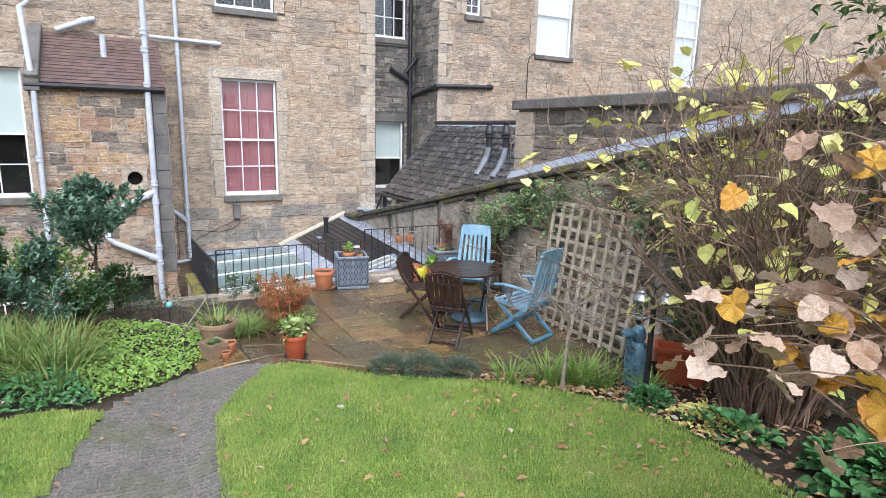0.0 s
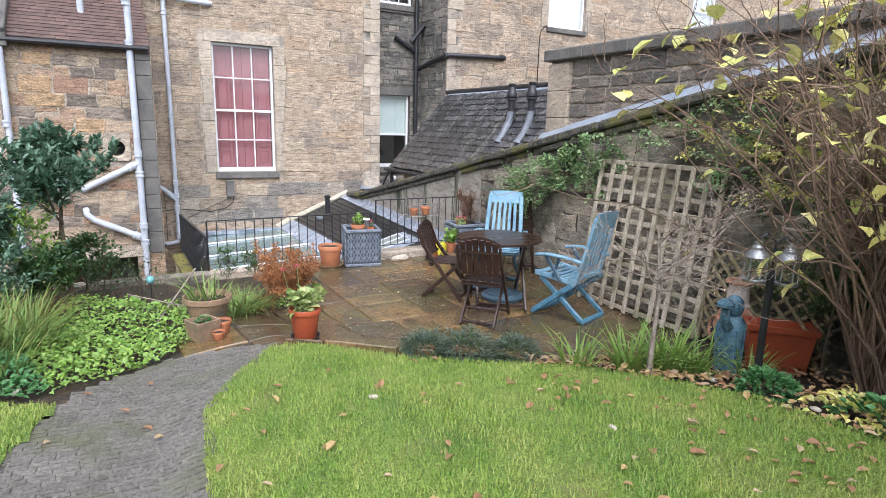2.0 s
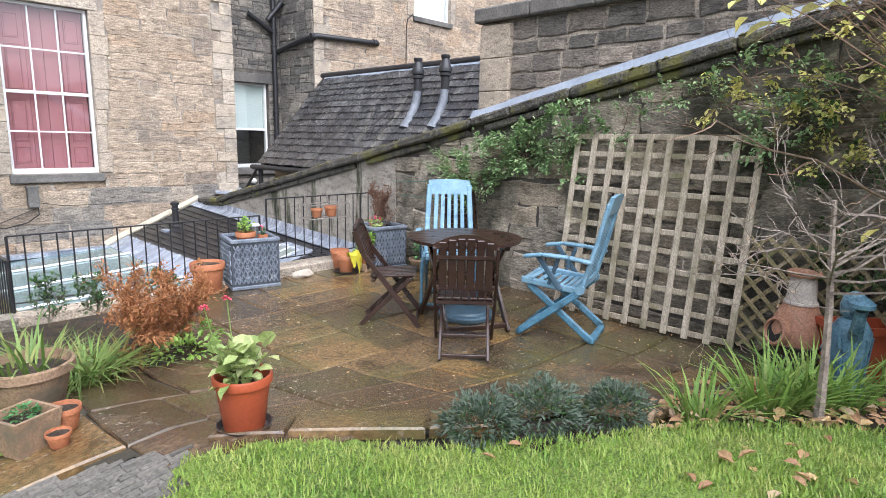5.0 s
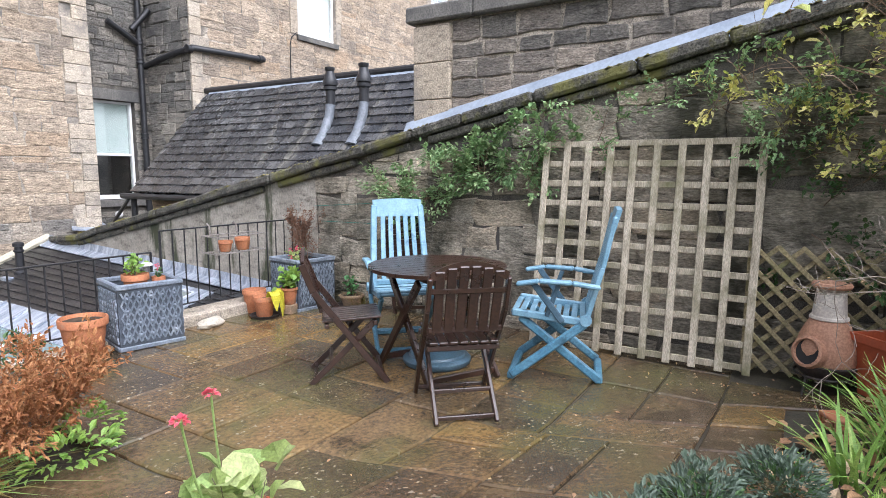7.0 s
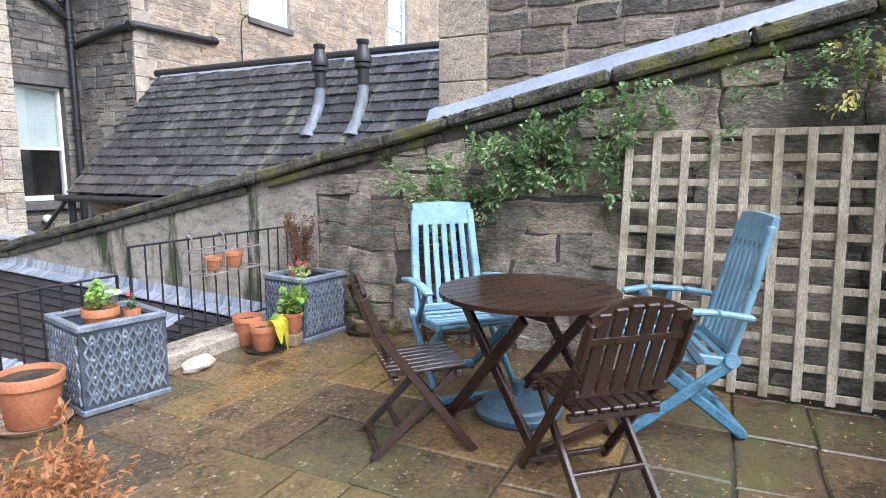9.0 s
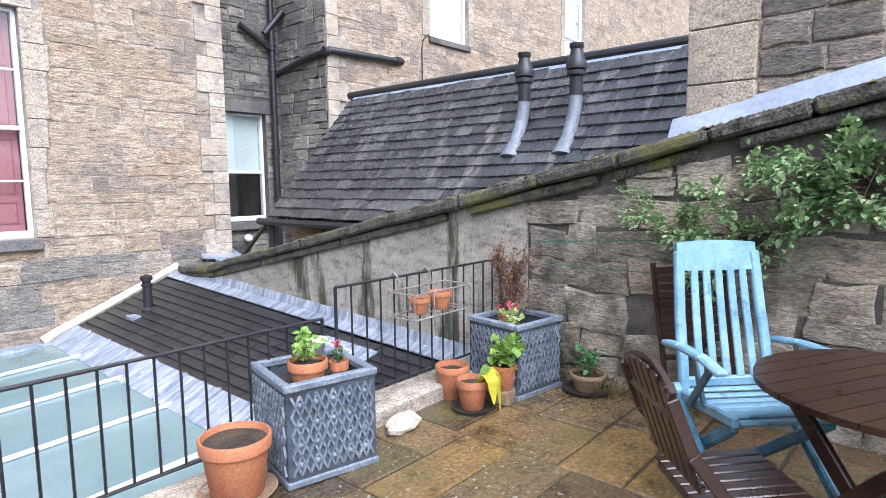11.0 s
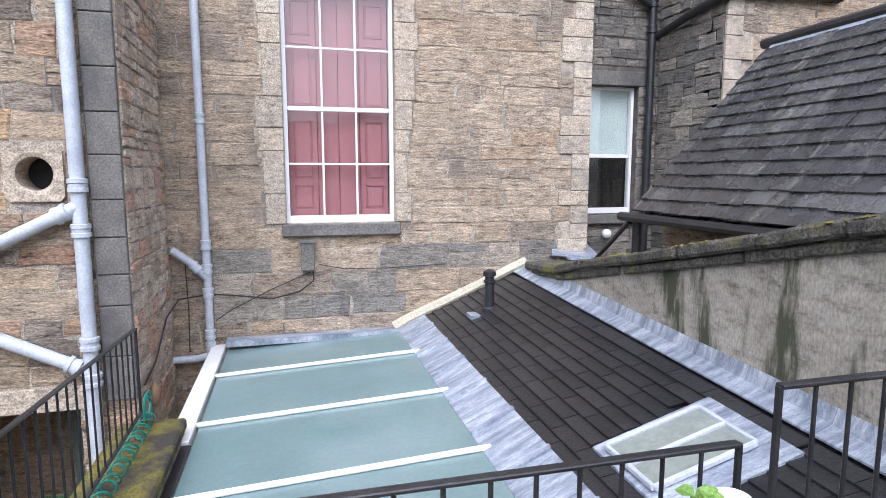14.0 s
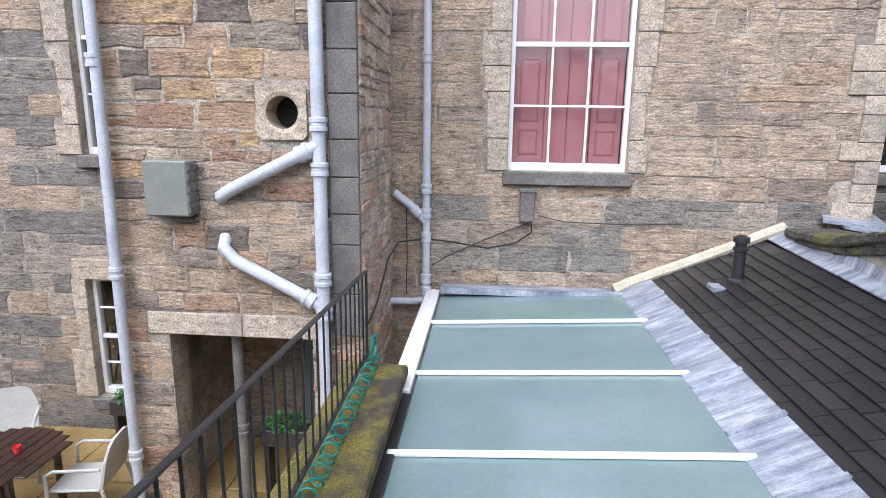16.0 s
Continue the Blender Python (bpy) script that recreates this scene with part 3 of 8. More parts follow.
LATE_SLATES = [(roof_wing, slate_brown, slate_brown, (-1.38, 14.26, 3.73), (2.42, 0, 0), None, 15, 0.22, 0.24, 0.152, (0, 1.975, 1.26), random.Random(5), 300, 0.02, 0.012)]
bm = bmesh.new()
bar(bm, (-1.5, 14.2, 3.80), (-1.5, 16.2, 5.08), 0.26, 0.2, r=0.02)
soft_box(bm, -1.66, 14.2, 3.55, -1.36, 14.5, 3.9, 0.02)
part("skew_stone", bm, ashlar_dark, roof_wing, "sooty stone skew along the roof edge")
bm = bmesh.new()
tube(bm, [(-1.65, 14.24, 3.68), (1.0, 14.24, 3.70)], 0.055, 10)
part("gutter", bm, paint_black, roof_wing, "dark iron gutter")

# outbuilding beyond the garden wall
bm = bmesh.new()
slab(bm, [(6.28, 13.72, 1.24), (6.28, 8.02, 1.24), (7.88, 8.02, 3.03), (7.88, 13.72, 3.03)], 0.08)
slab(bm, [(7.88, 13.72, 3.03), (7.88, 8.02, 3.03), (9.5, 8.02, 1.24), (9.5, 13.72, 1.24)], 0.08)
roof_out = structure("roof_outbuilding", "dark wet slate roof of the outbuilding with mossy streaks", bm, slate_isl, "roof")
LATE_SLATES.append((roof_out, slate_mat, slate_isl, (6.26, 13.74, 1.245), (0, -5.72, 0), None, 14, 0.26, 0.30, 0.17, (1.6, 0, 1.79), random.Random(6), 300, 0.036, 0.022))
bm = bmesh.new()
tube(bm, [(7.92, 13.85, 3.15), (7.92, 8.02, 3.15)], 0.06, 10)
part("ridge_roll", bm, paint_black, roof_out, "black ridge roll")
bm = bmesh.new()
slab(bm, [(7.6, 13.7, 2.80), (7.6, 8.02, 2.80), (7.9, 8.02, 3.13), (7.9, 13.7, 3.13)], 0.015)
part("ridge_flashing", bm, lead_smooth, roof_out, "blue-grey lead ridge flashing")
bm = bmesh.new()
tube(bm, [(6.22, 13.95, 1.2), (6.22, 10.0, 1.2)], 0.05, 8)
part("gutter", bm, paint_black, roof_out, "black eaves gutter")
bm = bmesh.new()
tube(bm, [(6.3, 13.75, 1.2), (6.3, 13.75, 0.2)], 0.05, 8)
tube(bm, [(6.24, 13.8, 1.15), (6.7, 15.4, 0.45)], 0.03, 8)
part("downpipe", bm, paint_black, roof_out, "black downpipe")
stone_wall("wall_outbuilding", "buff rubble wall of the outbuilding under its eaves", (6.62, 13.72, 0), -Q, (0, 5.7, -1, 1.3), [], 0.3, house_stone, mortar, (0.14, 0.24), (0.3, 0.6), 18)
for k, (vy, vx) in enumerate(((10.02, 7.05), (9.38, 7.05))):
    vz = 1.24 + (vx - 6.28) * 1.12
    o = thing("roof_vent_pipe", "black cast vent pipe with a capped top on the slate roof", "vent pipe", pose(vx, vy, vz), "vent pipes on the slate roof")
    bm = bmesh.new()
    tube(bm, [(-0.1, 0, -0.13), (0, 0, 0.08), (0.12, 0, 0.34), (0.15, 0, 0.5)], [0.13, 0.075, 0.07, 0.072], 12)
    part("lead_slate", bm, lead_dull, o, "blue-grey lead sleeve", True)
    bm = bmesh.new()
    lathe(bm, [(0.07, 0.38), (0.07, 0.70), (0.1, 0.72), (0.1, 0.76), (0.075, 0.78)], 14, pose(0.15, 0, 0))
    part("pipe", bm, paint_black, o, "", True)
    bm = bmesh.new()
    lathe(bm, [(0.105, 0.78), (0.11, 0.83), (0.085, 0.89), (0.06, 0.98), (0.075, 1.0), (0.075, 1.04), (0.0, 1.05)], 14, pose(0.15, 0, 0))
    part("cap", bm, paint_black, o, "black conical cap", True)

# garden wall with its raking coping
def top_z(y):
    return 0.33 + 0.2165 * (15.4 - y)


bm = bmesh.new()
ys = [16.2, 15.6, 12, 9.4, 6, 2, -2, -5]
pts = [(y, top_z(min(y, 15.4))) for y in ys]
lo = [(y, -1.0 if y > 9.3 else -0.5) for y in ys]
for (y, zt), (y2, zt2), (_, zb), (_, zb2) in zip(pts, pts[1:], lo, lo[1:]):
    v = [bm.verts.new(c) for c in ((6.02, y, zb), (6.02, y2, zb2), (6.02, y2, zt2), (6.02, y, zt), (6.47, y, zb), (6.47, y2, zb2), (6.47, y2, zt2), (6.47, y, zt))]
    for f in ((0, 1, 2, 3), (5, 4, 7, 6), (3, 2, 6, 7)):
        bm.faces.new([v[i] for i in f])
bmesh.ops.remove_doubles(bm, verts=bm.verts[:], dist=0.001)
wall_garden = structure("wall_garden", "old rubble garden wall with a raking mossy coping", bm, mortar_dark, "wall")
bm = bmesh.new()
g0, g1 = 8.7, 16.18
for a, b in ((16.18, 14), (14, 11.4), (11.4, 10.0), (10.0, 9.2)):
    v = [(5.995, a, -0.95), (5.995, b, -0.95), (5.995, b, top_z(b) - 0.02), (5.995, a, top_z(min(a, 15.4)) - 0.02)]
    w = [bm.verts.new(c) for c in v] + [bm.verts.new((6.03, *c[1:])) for c in v]
    for f in ((0, 1, 2, 3), (7, 6, 5, 4), (0, 3, 7, 4), (1, 5, 6, 2), (3, 2, 6, 7)):
        bm.faces.new([w[i] for i in f])
part("render_coat", bm, render_mat, wall_garden, "stained grey cement render")
grng = random.Random(21)
BOULDERS = [(-4.22, -3.42, 0.72, 1.42), (-3.38, -2.7, 0.5, 1.2), (-7.6, -7.0, 0.05, 0.48), (-8.3, -7.66, 0.0, 0.5), (-6.5, -5.7, 0.1, 0.42)]
cs = courses(grng, -9.2, 4.8, -0.1, 4.6, (0.17, 0.38), (0.24, 0.72), BOULDERS, lambda u: top_z(-u) - 0.06) + [(a, c, b - a, d - c) for a, b, c, d in BOULDERS]
LATER.append((wall_garden, grng, cs, garden_stone, (6.02, 0, 0), -Q, 0.008, (0.012, 0.055), (-9.2, -2.0, -0.2, 3.2), UNIT_RUBBLE))
crng = random.Random(22)
y = 15.95
while y > -4:
    l = crng.uniform(0.6, 1.0)
    a, b = (5.9, y, top_z(min(y, 15.4)) + 0.02), (5.9, y - l + 0.012, top_z(min(y - l, 15.4)) + 0.02)
    bm = bmesh.new()
    bar(bm, Vector(a) + Vector((0.29, 0, 0)), Vector(b) + Vector((0.29, 0, 0)), 0.62 + crng.uniform(-0.02, 0.03), 0.11, r=0.025)
    for v in bm.verts:
        v.co += Vector((0.6, 0.3, 0.8)) * 0.04 * noise.noise(v.co * 3.1)
    part("coping_stone", bm, coping_mat, wall_garden)
    bm = bmesh.new()
    k = crng.uniform(-0.2, 0.2)
    bar(bm, Vector(a) + Vector((0.31, k, -0.11 - k * 0.2165)), Vector(b) + Vector((0.31, k + 0.01, -0.11 - k * 0.2165)), 0.54 + crng.uniform(-0.05, 0.03), 0.085, r=0.015)
    part("under_coping_stone", bm, coping_mat, wall_garden)
    y -= l
# moss cushions along the coping's edge
bm = bmesh.new()
for k in range(900):
    y = crng.uniform(-1, 15.8)
    x = 5.9 + abs(crng.gauss(0, 0.09))
    r = crng.uniform(0.012, 0.04)
    z = top_z(min(y, 15.4)) + 0.075
    if noise.noise((y * 0.9, 3, 0)) < -0.12:
        continue
    vs = ring(bm, (x, y, z), Vector((1, 0, 0)), Vector((0, 1, -0.2)), r, 6)
    t = bm.verts.new((x, y, z + r * 0.6))
    for i in range(6):
        bm.faces.new((vs[i], vs[(i + 1) % 6], t))
o = part("moss_cushions", bm, moss, wall_garden, "green-brown moss", True)
tagged(o, kind="stuff")
bm = bmesh.new()
for a, b in ((8.1, 4.0), (4.0, -4.0)):
    slab(bm, [(6.3, a, top_z(a) + 0.09), (6.3, b, top_z(b) + 0.09), (6.44, b, top_z(b) + 0.30), (6.44, a, top_z(a) + 0.30)], 0.02)
part("wall_flashing", bm, lead_smooth, wall_garden, "blue-grey lead flashing along the wall head")

# the neighbour's dark rock-faced wall
BN = (6.5, 8.0, 0)
nq, v = [], 1.2
while v < 3.3:
    h = 0.42
    nq.append((0, mrng.choice((0.5, 0.66)), v, min(v + h, 3.34), 0.07))
    v += h
wall_neighbour = stone_wall("wall_neighbour", "dark rock-faced sandstone wall beyond the garden wall", BN, -Q, (0, 12.5, 0.8, 3.34), [], 0.5, dark_stone, mortar, (0.18, 0.23), (0.25, 0.42), 23,
                            [b[:4] for b in nq], (0, 5, 1, 3.4), proud=(0.015, 0.04), gap=0.034)
dressed("quoin", "", wall_neighbour, BN, -Q, nq, ashlar)
for k in range(14):
    bm = bmesh.new()
    soft_box(bm, 6.38, 8.08 - 0.9 * (k + 1) + 0.006, 3.34, 7.12, 8.08 - 0.9 * k, 3.52, 0.02)
    part("coping_stone", bm, ashlar_dark, wall_neighbour)


# windows
def sash_window(name, label, base, hole, cols, rows_up, rows_down, behind, depth=0.16, bars=0.028, glass=None, sill=True, meet=None):
    """A sash-and-case window in the wall's hole: frame, sill, bars, a pane for each light."""
    x0, x1, z0, z1 = hole
    bx, by, _ = base
    y = by + depth
    w = tagged(new(name), label, "window", "", "structure")
    w.matrix_world = pose(bx, y, 0)
    f = 0.055
    for nm, (a, b, c, d) in (("window_frame", (x0, x0 + f, z0, z1)), ("window_frame", (x1 - f, x1, z0, z1)), ("window_frame", (x0 + f, x1 - f, z1 - f, z1)), ("window_frame", (x0 + f, x1 - f, z0, z0 + 0.10))):
        bm = bmesh.new()
        soft_box(bm, a, -0.03, c, b, 0.08, d, 0.006)
        part(nm, bm, paint_white, w)
    zm = meet or (z0 + z1) / 2
    bm = bmesh.new()
    soft_box(bm, x0 + f, -0.01, zm - 0.03, x1 - f, 0.06, zm + 0.03, 0.005)
    part("meeting_rail", bm, paint_white, w)
    for s0, s1, rows in ((zm + 0.03, z1 - f, rows_up), (z0 + 0.1, zm - 0.03, rows_down)):
        cw, rh = (x1 - x0 - 2 * f) / cols, (s1 - s0) / rows
        for i in range(1, cols):
            bm = bmesh.new()
            soft_box(bm, x0 + f + i * cw - bars / 2, 0.0, s0, x0 + f + i * cw + bars / 2, 0.04, s1, 0.004)
            part("glazing_bar", bm, paint_white, w)
        for j in range(1, rows):
            bm = bmesh.new()
            soft_box(bm, x0 + f, 0.002, s0 + j * rh - bars / 2, x1 - f, 0.038, s0 + j * rh + bars / 2, 0.004)
            part("glazing_bar", bm, paint_white, w)
        for i in range(cols):
            for j in range(rows):
                bm = bmesh.new()
                quad_box(bm, x0 + f + i * cw, 0.018, s0 + j * rh, x0 + f + (i + 1) * cw, 0.022, s0 + (j + 1) * rh)
                p = part("pane", bm, window_glass, w)
                p.visible_shadow = False
    if sill:
        bm = bmesh.new()
        soft_box(bm, x0 - 0.06, -depth - 0.09, z0 - 0.17, x1 + 0.06, 0.02, z0 - 0.004, 0.012)
        part("window_sill", bm, ashlar_dark, w, "sooty stone sill")
    behind(w, x0, x1, z0, z1, zm)
    return w


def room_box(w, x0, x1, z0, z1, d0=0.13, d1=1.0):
    # added black box; its colour gives the darkness of an unlit room
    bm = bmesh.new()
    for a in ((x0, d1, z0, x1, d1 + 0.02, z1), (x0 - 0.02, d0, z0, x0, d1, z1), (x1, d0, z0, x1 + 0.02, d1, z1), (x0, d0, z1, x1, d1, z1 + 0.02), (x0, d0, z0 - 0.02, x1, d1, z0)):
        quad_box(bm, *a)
    part("dim_room", bm, shade_black, w)


def shutters(w, x0, x1, z0, z1, zm):
    """Closed panelled shutters: two folding leaves at the sides, two flat ones meeting in the middle."""
    f, n = 0.055, 4
    edges = [x0 + f, x0 + f + 0.40, (x0 + x1) / 2 - 0.002, x1 - f - 0.40, x1 - f]
    for i in range(n):
        a, b = edges[i] + 0.003, edges[i + 1] - 0.003
        d = 0.12 if i in (0, 3) else 0.135
        bm = bmesh.new()
        soft_box(bm, a, d, z0 + 0.08, b, d + 0.03, z1 - 0.03, 0.004)
        leaf = part("shutter_leaf", bm, pink, w, "rose-pink panelled shutter")
        if i in (0, 3):
            for c0, c1 in ((z0 + 0.2, z0 + 0.52), (z0 + 0.62, zm - 0.15), (zm + 0.05, z1 - 0.75), (z1 - 0.65, z1 - 0.2)):
                bm = bmesh.new()
                m = 0.07
                for r in ((a + m, c0, b - m, c0 + 0.022), (a + m, c1 - 0.022, b - m, c1), (a + m, c0, a + m + 0.022, c1), (b - m - 0.022, c0, b - m, c1)):
                    soft_box(bm, r[0], d - 0.012, r[1], r[2], d + 0.004, r[3], 0.004)
                part("panel_moulding", bm, pink_shade, leaf)
                bm = bmesh.new()
                soft_box(bm, a + m + 0.03, d - 0.006, c0 + 0.03, b - m - 0.03, d + 0.004, c1 - 0.03, 0.003)
                part("panel", bm, pink, leaf)
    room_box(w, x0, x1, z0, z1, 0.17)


def half_blind(w, x0, x1, z0, z1, zm, low=0.45, m=None):
    bm = bmesh.new()
    quad_box(bm, x0 + 0.05, 0.09, zm - 0.0, x1 - 0.05, 0.095, z1 - 0.05)
    part("roller_blind", bm, m or blind_mat, w, "pale lowered roller blind")
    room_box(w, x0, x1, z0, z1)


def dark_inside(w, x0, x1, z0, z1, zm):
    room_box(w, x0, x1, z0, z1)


def full_sky_sheet(w, x0, x1, z0, z1, zm):
    # added white sheet: the sky's reflection in the glass, painted behind it
    bm = bmesh.new()
    quad_box(bm, x0 + 0.04, 0.09, z0 + 0.05, x1 - 0.04, 0.095, z1 - 0.05)
    part("roller_blind", bm, sky_sheet, w, "white sheet standing in for sky reflected in the panes")
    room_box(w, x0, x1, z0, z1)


def glass_mat(name, tint, rough):
    m = bpy.data.materials.new(name)
    m.use_nodes = True
    nt = m.node_tree
    nt.nodes.remove(nt.nodes["Principled BSDF"])
    out = nt.nodes["Material Output"]
    tr, gl, mx, fr = (nt.nodes.new("ShaderNode" + k) for k in ("BsdfTransparent", "BsdfGlossy", "MixShader", "LayerWeight"))
    tr.inputs[0].default_value = (*tint, 1)
    gl.inputs["Roughness"].default_value = rough
    fr.inputs[0].default_value = 0.25
    n = noise_tex(nt, nt.nodes.new("ShaderNodeNewGeometry").outputs["Position"], 3.0, 2)
    bp = nt.nodes.new("ShaderNodeBump")
    bp.inputs["Strength"].default_value, bp.inputs["Distance"].default_value = 0.06, 0.02
    nt.links.new(n, bp.inputs["Height"])
    nt.links.new(bp.outputs[0], gl.inputs["Normal"])
    sheen = nt.nodes.new("ShaderNodeMapRange")
    sheen.inputs[3].default_value, sheen.inputs[4].default_value = 0.05, 0.9
    nt.links.new(fr.outputs["Facing"], sheen.inputs[0])
    nt.links.new(sheen.outputs[0], mx.inputs[0])
    nt.links.new(tr.outputs[0], mx.inputs[1])
    nt.links.new(gl.outputs[0], mx.inputs[2])
    nt.links.new(mx.outputs[0], out.inputs[0])
    return m


window_glass = glass_mat("window_glass", (0.93, 0.95, 0.94), 0.02)
sash_window("window_1", "tall white twelve-pane sash window with closed rose-pink shutters", B1, pink_hole, 3, 2, 2, shutters, 0.13, meet=2.56)
sash_window("window_2", "upper white sash window with dark panes", B1, up_hole, 3, 2, 2, dark_inside)
sash_window("window_3", "white sash window with a half-drawn pale blind", B1, left_hole, 2, 1, 2, half_blind, 0.14)
sash_window("window_4", "basement white sash window with small panes", B1, low_hole, 2, 2, 2, dark_inside, 0.14)
sash_window("window_5", "small white sash window with a pale half-drawn blind", B2, sw_hole, 1, 1, 1, half_blind, 0.16, meet=2.0)
sash_window("window_6", "upper white sash window with small panes", B2, sw_up, 3, 2, 2, dark_inside, 0.14)
sash_window("window_7", "white sash window backed by a white sheet for reflected sky", B6, back_holes[0], 1, 1, 1, full_sky_sheet, 0.14)
sash_window("window_8", "narrow white sash window high in the bay", B4, bay_holes[0], 2, 1, 2, dark_inside, 0.14)

sash_window("window_9", "tall narrow white window with small panes beside the bay", B6, back_holes[1], 2, 3, 3, full_sky_sheet, 0.14)

# glazed roof of the room below
def glass_z(x):
    return -0.66 + 0.05 * (x - 1.67)


frost = mat("frosted_green_glass", [(0.18, 0.285, 0.285), (0.30, 0.41, 0.41)], 0.12, 0.7, 30, 0.05, 0.03, rough_var=0.05, spec=0.6, trans=0.35)
frost_edge = mat("clear_green_glass_edge", [(0.5, 0.68, 0.66), (0.6, 0.75, 0.73)], 0.12, 1.5, 30, 0.05, 0.03, rough_var=0.03)
roof_glass = tagged(new("roof_glazed"), "glazed patent roof of frosted green panes between white bars", "roof", "", "structure")
bars_y = [9.75, 11.0, 12.3, 13.62, 15.0, 16.15]
for a, b in zip(bars_y, bars_y[1:]):
    bm = bmesh.new()
    slab(bm, [(1.72, a + 0.02, glass_z(1.72)), (4.12, a + 0.02, glass_z(4.12)), (4.12, b - 0.02, glass_z(4.12)), (1.72, b - 0.02, glass_z(1.72))], 0.012)
    part("pane", bm, frost, roof_glass, "frosted green pane")
for y in bars_y[:-1]:
    bm = bmesh.new()
    bar(bm, (1.66, y, glass_z(1.66) + 0.02), (4.14, y, glass_z(4.14) + 0.02), 0.055, 0.035, r=0.008)
    part("glazing_bar", bm, paint_white, roof_glass, "white glazing bar")
bm = bmesh.new()
soft_box(bm, 1.52, 13.2, -0.74, 1.70, 16.2, -0.60, 0.01)
part("white_gutter", bm, paint_white, roof_glass, "white painted timber gutter")
bm = bmesh.new()
soft_box(bm, 1.62, 9.7, -0.76, 1.72, 13.2, -0.63, 0.01)
part("dark_edge", bm, paint_black, roof_glass)
bm = bmesh.new()
quad_box(bm, 1.72, 16.02, -0.60, 4.12, 16.24, -0.52)
part("head_flashing", bm, lead, roof_glass, "crumpled lead flashing against the house")
bm = bmesh.new()
for a in ((1.66, 9.6, -2.9, 4.2, 9.66, -0.74), (1.66, 9.66, -2.9, 1.72, 16.2, -0.74), (4.14, 9.66, -2.9, 4.2, 16.2, -0.6)):
    quad_box(bm, *a)
part("room_wall", bm, paint_cream, roof_glass)

# black slated roof against the garden wall
def black_z(x, y):
    right = 0.0 + (y - 10.0) * 0.048
    return -0.42 + (x - 4.3) / 1.7 * (right + 0.42)


bm = bmesh.new()
slab(bm, [(4.12, 9.62, -0.62), (6.0, 9.62, black_z(6.0, 9.62) - 0.03), (6.0, 16.22, black_z(6.0, 16.22) - 0.03), (4.12, 16.22, -0.62)], 0.3)
roof_black = structure("roof_black", "low roof of black slates edged with lead, against the garden wall", bm, slate_black, "roof")
brng = random.Random(31)
bx = 4.40
while bx < 5.74:
    w, y = 0.135, 9.7 + brng.uniform(-0.2, 0)
    while y < 16.1:
        l = brng.uniform(0.36, 0.46)
        a, b = max(y, 9.65), min(y + l, 16.12)
        if b < 11.6 and a < 10.85 and b > 10.85:
            b = 10.85
        if not (4.62 < bx + 0.07 < 5.62 and a < 11.6 and b > 10.85):
            bm = bmesh.new()
            slab(bm, [(bx, a + 0.004, black_z(bx, a) + 0.022), (bx + w + 0.02, a + 0.004, black_z(bx + w + 0.02, a) + 0.002), (bx + w + 0.02, b - 0.004, black_z(bx + w + 0.02, b) + 0.002), (bx, b - 0.004, black_z(bx, b) + 0.020 + brng.uniform(0, 0.004))], 0.012)
            part("slate", bm, slate_black, roof_black)
        y += l
    bx += w
for k in range(9):
    a, b = 9.62 + 0.74 * k, 9.62 + 0.74 * (k + 1) - 0.006
    bm = bmesh.new()
    slab(bm, [(4.04, a, -0.535), (4.42, a, black_z(4.42, a) + 0.03), (4.42, b, black_z(4.42, b) + 0.03), (4.04, min(b, 16.2), -0.535)], 0.015)
    slab(bm, [(4.04, a, -0.535 + 0.02), (4.42, a, black_z(4.42, a) + 0.05), (4.42, a + 0.05, black_z(4.42, a) + 0.05), (4.04, a + 0.05, -0.535 + 0.02)], 0.02)
    part("lead_tray", bm, lead, roof_black, "blue-grey lead valley sheet")
for k in range(5):
    a, b = 9.62 + 1.3 * k, 9.62 + 1.3 * (k + 1) - 0.004
    bm = bmesh.new()
    slab(bm, [(5.80, a, black_z(5.80, a) + 0.022), (5.96, a, black_z(5.96, a) + 0.03), (5.96, b, black_z(5.96, b) + 0.03), (5.80, b, black_z(5.80, b) + 0.022)], 0.015)
    slab(bm, [(5.95, a, black_z(5.96, a) + 0.03), (5.985, a, black_z(5.98, a) + 0.13), (5.985, b, black_z(5.98, b) + 0.13), (5.95, b, black_z(5.96, b) + 0.03)], 0.01)
    part("lead_soaker", bm, lead, roof_black, "lead flashing against the rendered wall")
bm = bmesh.new()
tube(bm, [(4.0, 16.2, -0.52), (4.2, 16.18, -0.40), (4.7, 16.18, -0.2), (5.2, 16.17, 0.02), (6.0, 16.16, 0.38)], [0.09, 0.075, 0.08, 0.075, 0.07], 8)
part("cement_fillet", bm, paint_cream, roof_black, "cream painted cement fillet", True)
roof_light_glass = mat("dusty_wired_glass", [(0.17, 0.19, 0.17), (0.27, 0.30, 0.27)], 0.22, 2.5, 30, 0.1, 0.05, rough_var=0.08, spec=0.5)
# roof light
o = thing("roof_light", "small two-pane white roof light edged with lead", "roof light")
def bp(x, y, h):
    return (x, y, black_z(x, y) + h)


bm = bmesh.new()
slab(bm, [bp(4.66, 10.80, 0.03), bp(5.62, 10.80, 0.03), bp(5.62, 11.66, 0.03), bp(4.66, 11.66, 0.03)], 0.02)
part("lead_skirt", bm, lead, o, "grey lead skirt")
